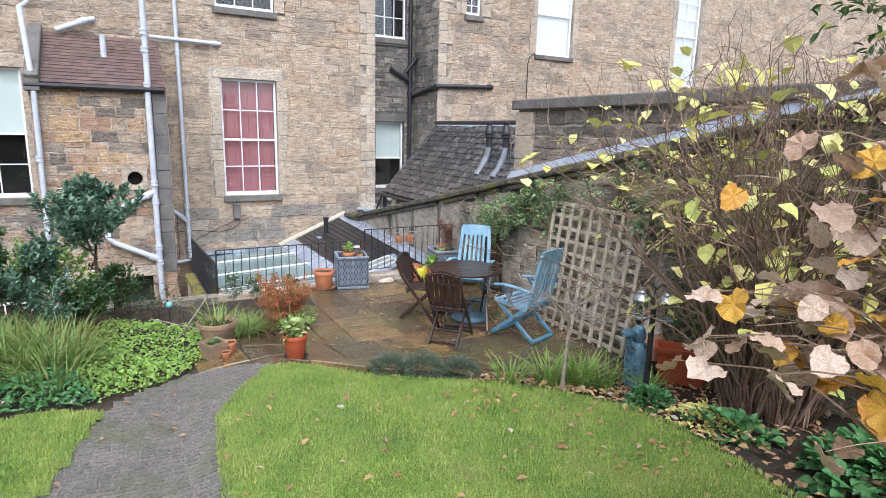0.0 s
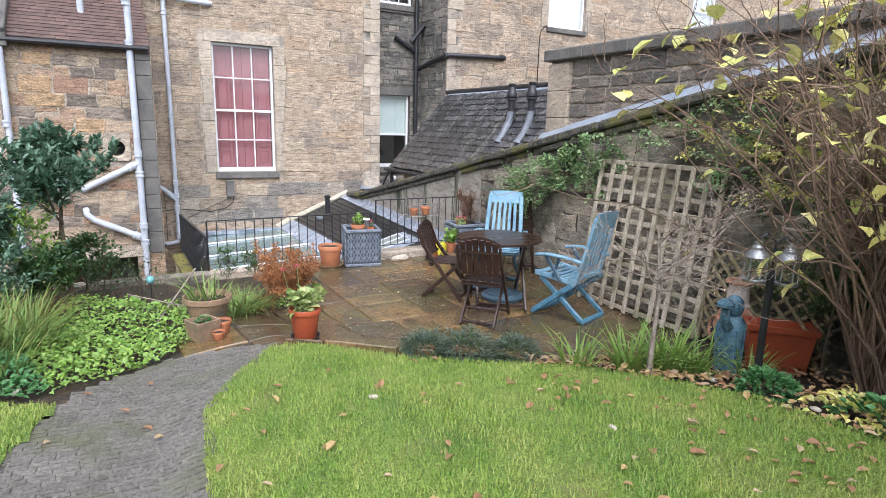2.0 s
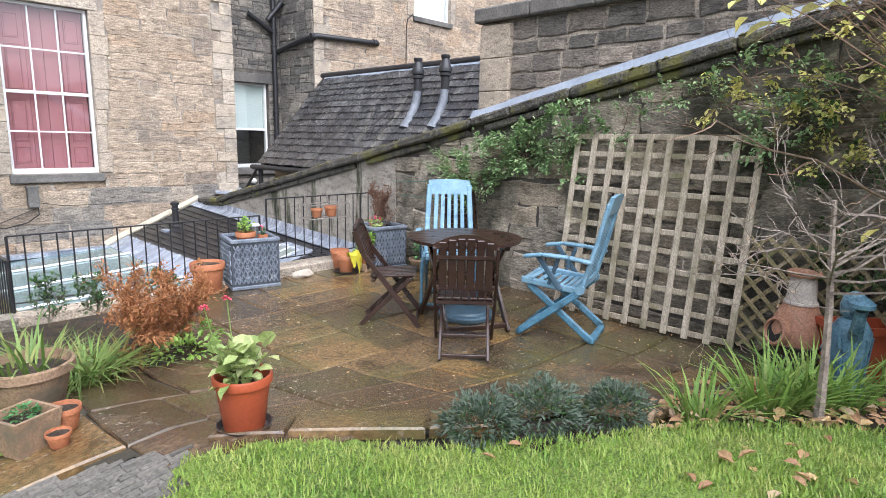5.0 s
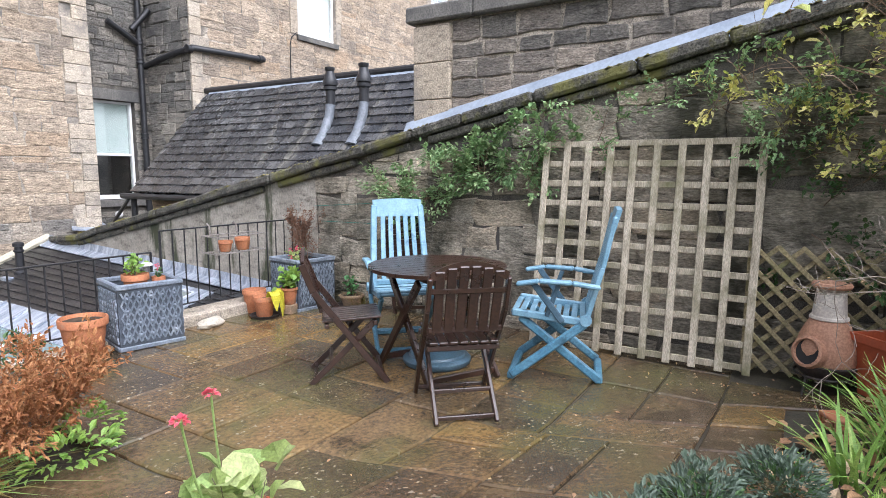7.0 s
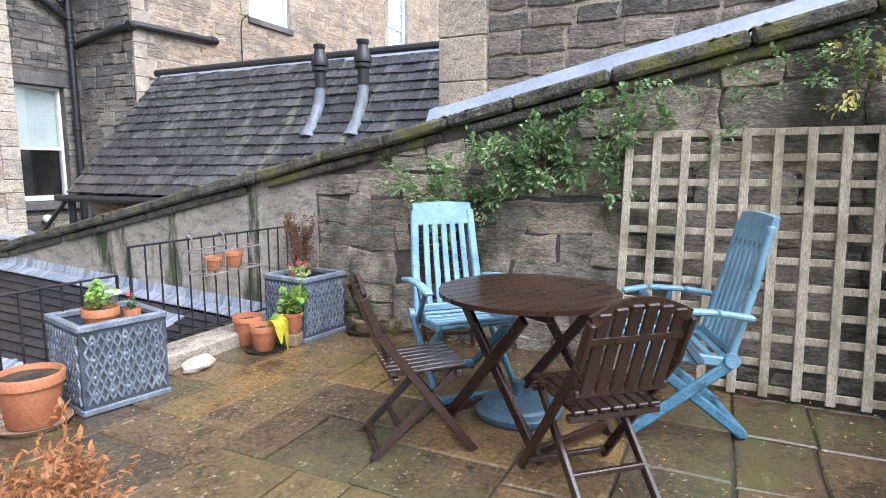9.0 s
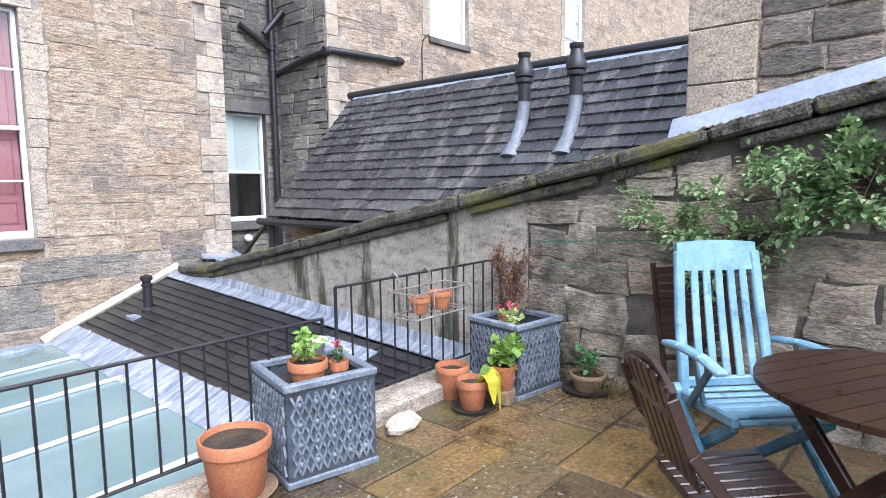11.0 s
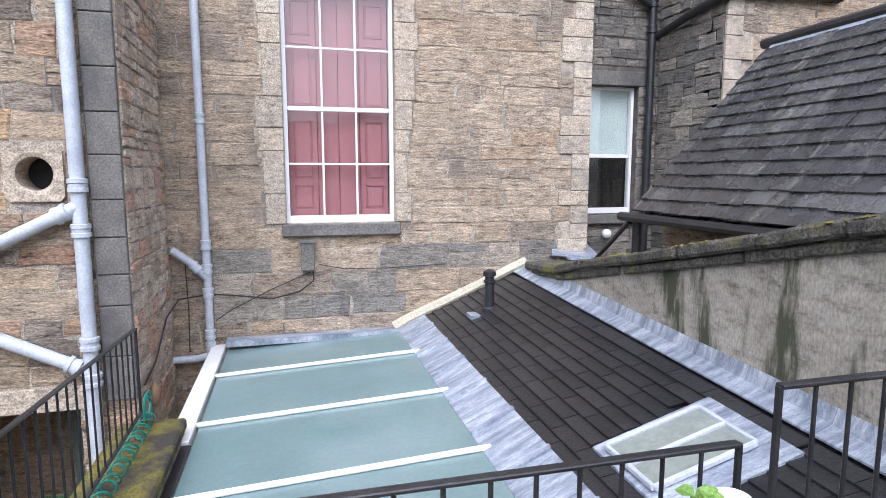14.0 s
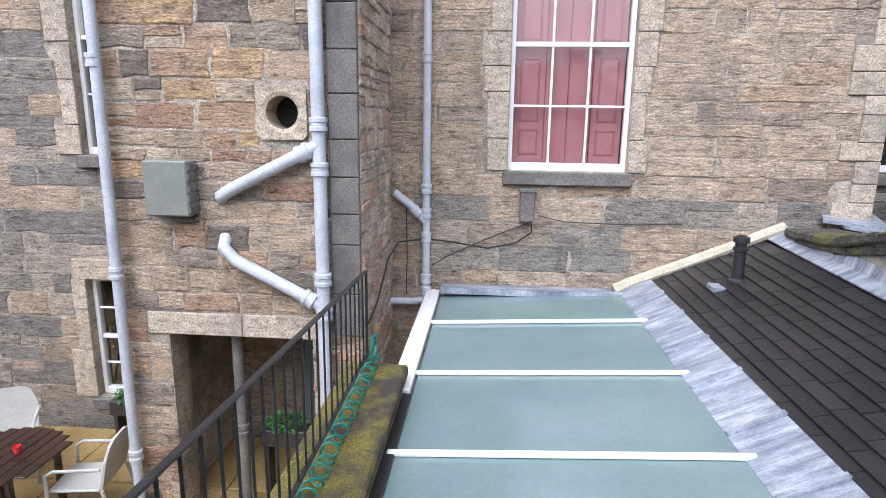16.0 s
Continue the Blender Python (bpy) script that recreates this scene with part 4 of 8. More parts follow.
for c in ((4.71, 11.0, 5.45, 11.0), (4.71, 11.56, 5.45, 11.56), (4.71, 11.0, 4.71, 11.56), (5.45, 11.0, 5.45, 11.56), (4.71, 11.28, 5.45, 11.28)):
    bm = bmesh.new()
    bar(bm, bp(c[0], c[1], 0.06), bp(c[2], c[3], 0.06), 0.035, 0.04, r=0.006)
    part("frame", bm, paint_pipe, o)
for a, b in ((11.02, 11.26), (11.30, 11.54)):
    bm = bmesh.new()
    slab(bm, [bp(4.73, a, 0.06), bp(5.43, a, 0.06), bp(5.43, b, 0.06), bp(4.73, b, 0.06)], 0.008)
    part("pane", bm, roof_light_glass, o)

# ---- ground ----
PROFILE = [(-9, 0.0), (-1.1, 0.0), (-0.15, 0.19), (0.5, 0.36), (0.7, 0.41), (1.75, 0.57), (2.5, 0.65), (3.3, 0.72), (3.8, 0.78), (4.4, 0.86), (5.15, 1.05), (5.7, 1.25), (6.2, 1.45), (8, 1.9), (20, 2.6)]


def ground_z(x, y):
    d = (1.58 - x) * 0.655 + (5.84 - y) * 0.756
    z = float(np.interp(d, [p[0] for p in PROFILE], [p[1] for p in PROFILE]))
    drop = min(0.3, max(0.0, (1.4 - x) * 0.25)) * min(1.0, max(0.0, (d + 0.2) / 0.6))
    return max(z - drop, 0.0)


EDGE = [(-9, 6.1), (0.85, 6.1), (1.58, 5.80), (2.0, 5.55), (2.6, 5.02), (3.05, 4.80), (3.66, 3.95), (4.86, 3.05), (6.02, 2.6)]


def edge_y(x):
    return float(np.interp(x, [p[0] for p in EDGE], [p[1] for p in EDGE]))


bm = bmesh.new()
nx, ny = 76, 84
grid = {}
for i in range(nx + 1):
    for j in range(ny + 1):
        x, y = -9.2 + 15.2 * i / nx, -7 + 16.5 * j / ny
        z = ground_z(x, y) - 0.03
        if x > 0.6 and y > edge_y(x) - 0.5:
            z -= 0.05
        grid[i, j] = bm.verts.new((x, y, z + 0.012 * noise.noise((x * 2, y * 2, 0))))
for i in range(nx):
    for j in range(ny):
        bm.faces.new((grid[i, j], grid[i + 1, j], grid[i + 1, j + 1], grid[i, j + 1]))
ground = structure("ground", "dark damp garden soil with leaf litter", bm, soil, "ground", True)
bm = bmesh.new()
v = [bm.verts.new((sx * 400, sy * 400, -3.0)) for sx, sy in ((-1, -1), (1, -1), (1, 1), (-1, 1))]
bm.faces.new(v)
structure("ground_street", "plain ground around the houses", bm, joint_mat, "ground")

# retaining walls of the terrace
bm = bmesh.new()
quad_box(bm, -9.2, 9.3, -3, 1.3, 9.55, 0.04)
quad_box(bm, 1.16, 9.55, -3, 1.64, 13.35, -0.56)
quad_box(bm, 1.3, 9.3, -3, 6.02, 9.6, -0.1)
wall_terrace = structure("wall_terrace", "mossy retaining wall of the terrace", bm, garden_stone[1], "wall")
bm = bmesh.new()
soft_box(bm, 1.12, 9.6, -0.56, 1.66, 13.4, -0.46, 0.02)
part("mossy_cope", bm, moss, wall_terrace, "yellow-green mossy cope")
bm = bmesh.new()
soft_box(bm, 3.95, 9.3, -0.1, 6.0, 9.62, 0.13, 0.02)
part("kerb", bm, ashlar, wall_terrace, "sandstone kerb under the railing")
bm = bmesh.new()
soft_box(bm, 1.2, 9.38, -0.1, 3.95, 9.6, 0.03, 0.015)
part("kerb", bm, ashlar, wall_terrace)
# plain walls that close the garden and the yard
bm = bmesh.new()
quad_box(bm, -9.6, -7.4, -3, 7.0, -7.0, 4.5)
structure("wall_rear", "plain stone garden end wall", bm, garden_stone[1], "wall")
bm = bmesh.new()
quad_box(bm, -9.6, -7.0, -3, -9.2, 16.3, 3.5)
structure("wall_west", "plain stone side wall", bm, garden_stone[1], "wall")

# the plan above is drawn in units of 0.82 m
SCALE = 0.82
for ob in [o for o in scene.objects if o.parent is None and o.type in {'MESH', 'EMPTY'}]:
    ob.matrix_world = Matrix.Scale(SCALE, 4) @ ob.matrix_world


def gz(x, y):
    return SCALE * ground_z(x / SCALE, y / SCALE)


def ey(x):
    return SCALE * edge_y(x / SCALE)


# ---- more materials ----
def leaf_mat(name, palette, rough=0.5, rnd="island", scale=30.0, spec=0.4, stain=None, stops=None):
    mid = tuple(sum(c[i] for c in palette) / len(palette) for i in range(3))
    m = mat(name, stops or [tuple(v * 0.75 for v in mid), mid, tuple(v * 1.2 for v in mid)], rough, scale, 160, 0.25, 0.2, rnd, palette, stain, 25, (0.55, 0.7), spec=spec)
    nt = m.node_tree
    b = nt.nodes["Principled BSDF"]
    out = nt.nodes["Material Output"]
    tl, mx = nt.nodes.new("ShaderNodeBsdfTranslucent"), nt.nodes.new("ShaderNodeMixShader")
    mx.inputs[0].default_value = 0.25
    nt.links.new(b.inputs["Base Color"].links[0].from_socket, tl.inputs[0])
    nt.links.new(b.outputs[0], mx.inputs[1])
    nt.links.new(tl.outputs[0], mx.inputs[2])
    nt.links.new(mx.outputs[0], out.inputs[0])
    return m


brown_wood = mat("dark_stained_wet_wood", [(0.024, 0.011, 0.007), (0.048, 0.022, 0.014)], 0.3, 4, 60, 0.35, 0.2, stretch=(1, 1, 1), rough_var=0.12, spec=0.6)
blue_paint = mat("weathered_blue_paint", [(0.12, 0.25, 0.34), (0.19, 0.34, 0.44), (0.26, 0.42, 0.51)], 0.4, 6, 70, 0.13, 0.15, stain=(0.05, 0.12, 0.17), stain_scale=9, stain_at=(0.6, 0.72))
blue_leg = mat("darker_blue_paint", [(0.07, 0.20, 0.30), (0.13, 0.29, 0.40)], 0.45, 6, 70, 0.25, 0.25, stain=(0.04, 0.10, 0.14), stain_scale=9)
blue_dark = mat("slate_blue_plastic", [(0.05, 0.10, 0.14), (0.09, 0.15, 0.20)], 0.4, 6, 70, 0.2, 0.15)
trellis_wood = mat("grey_weathered_timber", [(0.34, 0.29, 0.21), (0.50, 0.43, 0.32), (0.62, 0.54, 0.42)], 0.8, 7, 60, 0.35, 0.35, stain=(0.16, 0.15, 0.07), stain_scale=3, stain_at=(0.5, 0.72), stretch=(3, 3, 0.6))
lattice_wood = mat("mossy_old_timber", [(0.27, 0.22, 0.12), (0.42, 0.34, 0.19)], 0.85, 7, 60, 0.35, 0.4, stain=(0.18, 0.18, 0.07), stain_scale=4)
terracotta = mat("terracotta", [(0.38, 0.135, 0.06), (0.50, 0.20, 0.09)], 0.75, 6, 80, 0.22, 0.25, stain=(0.30, 0.20, 0.13), stain_scale=7, stain_at=(0.55, 0.75))
terra_dull = mat("weathered_clay", [(0.26, 0.17, 0.10), (0.36, 0.24, 0.15)], 0.8, 6, 80, 0.3, 0.3, stain=(0.14, 0.12, 0.08), stain_scale=5)
red_plastic = mat("brick_red_plastic", [(0.36, 0.075, 0.03), (0.42, 0.10, 0.045)], 0.4, 4, 60, 0.1, 0.08)
# darker copy of the planter colour: shade behind the raised lattice, painted
planter_shade = mat("lead_look_recess_shade", [(0.05, 0.06, 0.075), (0.09, 0.105, 0.13)], 0.55, 6, 70, 0.3, 0.3, stain=(0.03, 0.035, 0.04), stain_scale=8)
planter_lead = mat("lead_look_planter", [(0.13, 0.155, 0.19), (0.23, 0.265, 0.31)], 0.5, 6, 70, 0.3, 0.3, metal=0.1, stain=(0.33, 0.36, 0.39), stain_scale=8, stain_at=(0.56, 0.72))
bark = mat("brown_bark", [(0.08, 0.058, 0.04), (0.16, 0.12, 0.085)], 0.9, 12, 90, 0.4, 0.7, stain=(0.14, 0.15, 0.07), stain_scale=6, stretch=(3, 3, 0.6))
# the darkest tints put the thicket's shaded interior into the twig colour
twig_mat = mat("tan_twig", [(0.12, 0.08, 0.05), (0.24, 0.165, 0.11)], 0.85, 9, 60, 0.3, 0.2, "island", [(0.10, 0.06, 0.04), (0.27, 0.17, 0.11), (0.38, 0.26, 0.18), (0.17, 0.10, 0.065), (0.06, 0.04, 0.028)])
twig_grey = mat("grey_twig", [(0.21, 0.165, 0.135), (0.36, 0.30, 0.25)], 0.85, 9, 60, 0.3, 0.2)
clay = mat("pink_grey_clay", [(0.55, 0.48, 0.40), (0.70, 0.65, 0.58)], 0.8, 4, 70, 0.25, 0.3, stain=(0.42, 0.36, 0.32), stain_scale=5)
clay_dark = mat("sooty_iron", [(0.03, 0.026, 0.024), (0.06, 0.045, 0.04)], 0.6, 6, 70, 0.3, 0.3)
clay_orange = mat("fired_orange_clay", [(0.40, 0.20, 0.12), (0.50, 0.28, 0.18)], 0.7, 4, 70, 0.25, 0.3)
pale_rock = mat("pale_rock", [(0.42, 0.37, 0.29), (0.56, 0.50, 0.41)], 0.85, 5, 60, 0.25, 0.5)
statue_mat = mat("blue_glazed_stoneware", [(0.09, 0.20, 0.28), (0.20, 0.36, 0.45)], 0.45, 9, 80, 0.3, 0.4, stain=(0.05, 0.10, 0.14), stain_scale=14, stain_at=(0.5, 0.62))
steel_dull = mat("dull_galvanised", [(0.38, 0.39, 0.40), (0.52, 0.53, 0.54)], 0.42, 8, 60, 0.25, 0.2, metal=0.85)
wire_grey = mat("rusty_grey_wire", [(0.20, 0.17, 0.15), (0.34, 0.31, 0.28)], 0.6, 12, 60, 0.3, 0.2, metal=0.3)
hose_green = mat("green_hose", [(0.01, 0.16, 0.12), (0.02, 0.22, 0.17)], 0.4, 9, 60, 0.1, 0.1)
grey_box = mat("grey_green_enamel", [(0.17, 0.185, 0.16), (0.22, 0.235, 0.205)], 0.5, 5, 60, 0.1, 0.1)
cable_mat = mat("black_cable", [(0.02, 0.02, 0.02), (0.03, 0.03, 0.03)], 0.6, 9, 60, 0.1, 0)
turquoise = mat("turquoise_glass", [(0.10, 0.32, 0.34), (0.2, 0.45, 0.46)], 0.15, 6, 60, 0.1, 0.05)
door_green = mat("grey_green_door_paint", [(0.08, 0.12, 0.115), (0.12, 0.16, 0.15)], 0.5, 4, 60, 0.12, 0.1)
chair_grey = mat("pale_grey_plastic", [(0.40, 0.40, 0.36), (0.5, 0.5, 0.46)], 0.45, 5, 60, 0.1, 0.1)
red_glass = mat("red_candle_glass", [(0.6, 0.03, 0.03), (0.7, 0.05, 0.04)], 0.2, 5, 60, 0.1, 0)
court_flag = mat("yard_flag", [(0.30, 0.20, 0.07), (0.38, 0.27, 0.11)], 0.5, 4, 60, 0.3, 0.3)

GREENS = [(0.05, 0.11, 0.035), (0.075, 0.15, 0.045), (0.04, 0.085, 0.03), (0.10, 0.18, 0.05)]
leaf_glossy = leaf_mat("glossy_dark_leaf", [(0.07, 0.15, 0.09), (0.12, 0.23, 0.14), (0.22, 0.33, 0.22), (0.06, 0.13, 0.08)], 0.35, spec=0.6)
leaf_green = leaf_mat("mid_green_leaf", GREENS)
leaf_lime = leaf_mat("lime_ground_cover_leaf", [(0.25, 0.42, 0.06), (0.34, 0.48, 0.09), (0.17, 0.34, 0.07), (0.30, 0.44, 0.13)])
leaf_pale = leaf_mat("pale_variegated_leaf", [(0.36, 0.46, 0.14), (0.46, 0.52, 0.22), (0.24, 0.38, 0.10), (0.52, 0.52, 0.26)])
leaf_iris = leaf_mat("iris_blade", [(0.18, 0.33, 0.06), (0.28, 0.44, 0.09), (0.38, 0.46, 0.13), (0.13, 0.26, 0.05)])
leaf_mint = leaf_mat("mint_green_leaf", [(0.09, 0.25, 0.08), (0.14, 0.32, 0.11), (0.06, 0.17, 0.05)])
leaf_grey = leaf_mat("grey_green_leaf", [(0.10, 0.14, 0.10), (0.15, 0.19, 0.14), (0.07, 0.11, 0.07)])
leaf_grass = leaf_mat("long_grass_blade", [(0.15, 0.27, 0.06), (0.24, 0.36, 0.09), (0.32, 0.31, 0.10), (0.10, 0.20, 0.045)])
leaf_gold = leaf_mat("ochre_grass_blade", [(0.22, 0.17, 0.05), (0.30, 0.20, 0.06), (0.16, 0.17, 0.05)])
lawn_blade = leaf_mat("lawn_blade", [(0.20, 0.33, 0.05), (0.27, 0.39, 0.065), (0.34, 0.42, 0.09), (0.15, 0.29, 0.045), (0.40, 0.40, 0.14)], 0.55, scale=3.2, stops=[(0.06, 0.19, 0.025), (0.26, 0.38, 0.06), (0.52, 0.50, 0.16)])
leaf_yellow = leaf_mat("yellow_autumn_leaf", [(0.74, 0.64, 0.16), (0.66, 0.66, 0.22), (0.48, 0.58, 0.13), (0.80, 0.70, 0.34)], 0.5)
leaf_tan = leaf_mat("dry_tan_leaf", [(0.52, 0.37, 0.26), (0.60, 0.47, 0.36), (0.44, 0.27, 0.17), (0.62, 0.51, 0.42)], 0.65, "object", 14, stain=(0.36, 0.2, 0.1))
leaf_amber = leaf_mat("amber_leaf", [(0.62, 0.30, 0.04), (0.68, 0.42, 0.06), (0.50, 0.22, 0.05)], 0.55, "object", 14)
leaf_rust = leaf_mat("rust_fern_leaf", [(0.36, 0.14, 0.05), (0.44, 0.20, 0.075), (0.25, 0.085, 0.035), (0.50, 0.27, 0.12)], 0.8)
leaf_litter = leaf_mat("fallen_leaf", [(0.35, 0.18, 0.09), (0.48, 0.28, 0.15), (0.28, 0.12, 0.06), (0.55, 0.40, 0.16), (0.58, 0.46, 0.32)], 0.6)
leaf_wall = leaf_mat("pale_climber_leaf", [(0.19, 0.33, 0.12), (0.30, 0.44, 0.20), (0.12, 0.24, 0.09), (0.46, 0.54, 0.28)])
petal_pink = leaf_mat("pink_petal", [(0.75, 0.10, 0.16), (0.80, 0.22, 0.26), (0.7, 0.07, 0.13)], 0.5)
dead_brown = leaf_mat("dead_flower_heads", [(0.20, 0.11, 0.07), (0.28, 0.16, 0.10), (0.15, 0.08, 0.055)], 0.9)
banana_yellow = leaf_mat("limp_yellow_leaf", [(0.72, 0.58, 0.03), (0.65, 0.60, 0.06)], 0.45, "object")


# ---- plants ----
def leaves_mesh(name, spots, material, length=(0.04, 0.07), ratio=0.5, fold=0.25, rng=None, droop=0.3):
    """Many small pointed leaves, each folded along its rib. spots: (place, way it points)."""
    V, F = [], []
    for p, d in spots:
        d = Vector(d)
        d.z -= rng.uniform(0, droop)
        d.normalize()
        side = d.cross(Vector((rng.uniform(-0.4, 0.4), rng.uniform(-0.4, 0.4), 1))).normalized()
        up = side.cross(d)
        l = rng.uniform(*length)
        w = l * ratio * rng.uniform(0.8, 1.15)
        n = len(V)
        p = Vector(p)
        for u, v, h in ((0, 0, 0), (0.35, 0.5, fold), (0.72, 0.38, fold * 0.8), (1, 0, -0.15), (0.72, -0.38, fold * 0.8), (0.35, -0.5, fold), (0.5, 0, 0)):
            V.append(p + d * (u * l) + side * (v * w) + up * (h * w))
        F += [(n, n + 1, n + 6), (n + 1, n + 2, n + 6), (n + 2, n + 3, n + 6), (n + 3, n + 4, n + 6), (n + 4, n + 5, n + 6), (n + 5, n, n + 6)]
    me = bpy.data.meshes.new(name)
    me.from_pydata(V, [], F)
    me.materials.append(material)
    return me


def leaf_part(name, spots, material, parent, rng, length=(0.04, 0.07), ratio=0.5, fold=0.25, droop=0.3, label=""):
    ob = new(name, leaves_mesh(name, spots, material, length, ratio, fold, rng, droop))
    ob.parent = parent
    tagged(ob, kind="stuff")
    if label:
        ob["label"] = label
    return ob


def blade_mesh(name, blades, material, w=0.008):
    """Curved tapering blades. blades: (root, way at the root, length, bend)."""
    V, F = [], []
    for p, d, l, bend in blades:
        p, d = Vector(p), Vector(d).normalized()
        flat = Vector((d.x, d.y, 0))
        flat = flat.normalized() if flat.length > 1e-4 else Vector((1, 0, 0))
        side = Vector((-flat.y, flat.x, 0))
        n = len(V)
        for k, (u, ww) in enumerate(((0, 0.7), (0.35, 1), (0.7, 0.75), (1, 0.05))):
            c = p + d * (l * u) + flat * (bend * l * u * u * 0.6) - Vector((0, 0, bend * l * u * u * 0.55))
            V += [c - side * w * ww * 0.5, c + side * w * ww * 0.5]
        for k in range(3):
            F.append((n + 2 * k, n + 2 * k + 1, n + 2 * k + 3, n + 2 * k + 2))
    me = bpy.data.meshes.new(name)
    me.from_pydata(V, [], F)
    me.materials.append(material)
    return me


def rand_dir(rng, up=0.0):
    a = rng.uniform(0, 2 * math.pi)
    z = rng.uniform(-1 + up, 1)
    s = math.sqrt(max(0, 1 - z * z))
    return Vector((s * math.cos(a), s * math.sin(a), z))


def grow(rng, p, d, length, r, depth, out, tips, curl=0.25, fork=3, shrink=0.68, lift=0.1):
    """Branching limbs: adds (points, radii) to out and end places to tips."""
    pts, rs = [Vector(p)], [r]
    d = Vector(d).normalized()
    n = 4
    for i in range(n):
        d = (d + rand_dir(rng) * curl + Vector((0, 0, lift))).normalized()
        pts.append(pts[-1] + d * length / n)
        rs.append(r * (1 - 0.55 * (i + 1) / n))
        if depth <= 1:
            tips.append((pts[-1].copy(), d.copy()))
    out.append((pts, rs))
    if depth > 0:
        for k in range(fork):
            j = rng.randint(1 if depth < 3 else 2, n)
            grow(rng, pts[j], (d + rand_dir(rng, 0.5) * 0.9).normalized(), length * shrink * rng.uniform(0.75, 1.2), rs[j] * 0.75, depth - 1, out, tips, curl, fork, shrink, lift)


def limbs_mesh(name, limbs, material, parent, n=5, label=""):
    bm = bmesh.new()
    for pts, rs in limbs:
        tube(bm, pts, [max(r, 0.0012) for r in rs], n if rs[0] > 0.006 else 3, rs[0] > 0.006)
    return tagged(part(name, bm, material, parent, label, True), kind="stuff" if len(limbs) > 1 else "")


def spray(rng, tips, count, spread):
    out = []
    for k in range(count):
        p, d = tips[rng.randrange(len(tips))]
        out.append((p + rand_dir(rng) * rng.uniform(0, spread), (d + rand_dir(rng) * 0.9)))
    return out


def clump(rng, c, rad, count, up=0.2):
    """Leaf spots filling a lumpy mound of radii rad round c."""
    out = []
    for k in range(count):
        d = rand_dir(rng, up)
        lump = 0.8 + 0.35 * noise.noise((d.x * 2 + c[0] * 3, d.y * 2, d.z * 2 + c[1]))
        s = rng.uniform(0.55, 1.0) ** 0.6 * lump
        out.append((Vector((c[0] + d.x * rad[0] * s, c[1] + d.y * rad[1] * s, c[2] + d.z * rad[2] * s)), d + rand_dir(rng) * 0.6))
    return out


def tussock(rng, x, y, r, n, l, spread=0.5, bend=(0.2, 0.9), z=None):
    out = []
    for k in range(n):
        a, q = rng.uniform(0, 2 * math.pi), r * math.sqrt(rng.random())
        px, py = x + math.cos(a) * q, y + math.sin(a) * q
        b = a + rng.uniform(-0.8, 0.8)
        s = rng.uniform(0.05, spread)
        out.append(((px, py, (gz(px, py) if z is None else z) - 0.02), (math.cos(b) * s, math.sin(b) * s, 1), rng.uniform(*l), rng.uniform(*bend)))
    return out


# ---- pots and planters ----
def pot(name, label, x, y, z, r, h, material, group="", rim=0.05, soil_z=0.82, taper=0.72, saucer=None, saucer_mat=None, rot=0):
    o = thing(name, label, "plant pot", pose(x, y, z, 0, 0, rot), group)
    bm = bmesh.new()
    b = 0.012 if saucer else 0.0
    k = lambda s: r * (taper + (1 - taper) * s)
    lathe(bm, [(k(0) - 0.008, b), (k(0), b + 0.008), (k(1 - rim / h) * 0.96, h - rim), (r, h - rim + 0.004), (r * 1.01, h - 0.006), (r * 0.985, h), (r * 0.93, h), (r * 0.90, h - 0.02), (k(0.5) * 0.9, h * 0.5), (0.001, h * 0.5)], 28)
    part("body", bm, material, o, "", True)
    bm = bmesh.new()
    n, top = 16, []
    c = bm.verts.new((0, 0, h * soil_z + 0.01))
    for i in range(n):
        a = 2 * math.pi * i / n
        top.append(bm.verts.new((k(soil_z) * 0.93 * math.cos(a), k(soil_z) * 0.93 * math.sin(a), h * soil_z + 0.008 * noise.noise((a, x, y)))))
    for i in range(n):
        bm.faces.new((c, top[i], top[(i + 1) % n]))
    part("compost", bm, soil, o, "dark compost", True)
    if saucer:
        bm = bmesh.new()
        lathe(bm, [(saucer * 0.85, 0), (saucer, 0.03), (saucer * 0.96, 0.03), (saucer * 0.83, 0.01), (0.001, 0.008)], 24)
        part("saucer", bm, saucer_mat or material, o, "clay saucer", True)
    return o


def geranium(parent, rng, h, r, n, z0, flowers=0, lm=None, size=(0.035, 0.06)):
    """Round-leaved bushy plant with a few flower heads, as parts of its pot."""
    limbs, tips = [], []
    for k in range(7):
        a = rng.uniform(0, 6.28)
        grow(rng, (0, 0, z0), (math.cos(a) * 0.6, math.sin(a) * 0.6, 1), h * 0.55, 0.004, 1, limbs, tips, 0.2, 2, 0.6)
    limbs_mesh("stem", limbs, bark if flowers == 0 else lm or leaf_mint, parent)
    leaf_part("foliage", spray(rng, tips, n, r * 0.35), lm or leaf_mint, parent, rng, size, 0.95, 0.12, 0.5)
    if flowers:
        fs = []
        for k in range(flowers):
            p, d = tips[rng.randrange(len(tips))]
            q = p + Vector((rng.uniform(-0.04, 0.04), rng.uniform(-0.04, 0.04), rng.uniform(0.04, 0.14)))
            fs += [(q + rand_dir(rng) * 0.018, rand_dir(rng)) for _ in range(14)]
        leaf_part("flower", fs, petal_pink, parent, rng, (0.018, 0.03), 0.8, 0.2, 0.2, "pink flower heads")


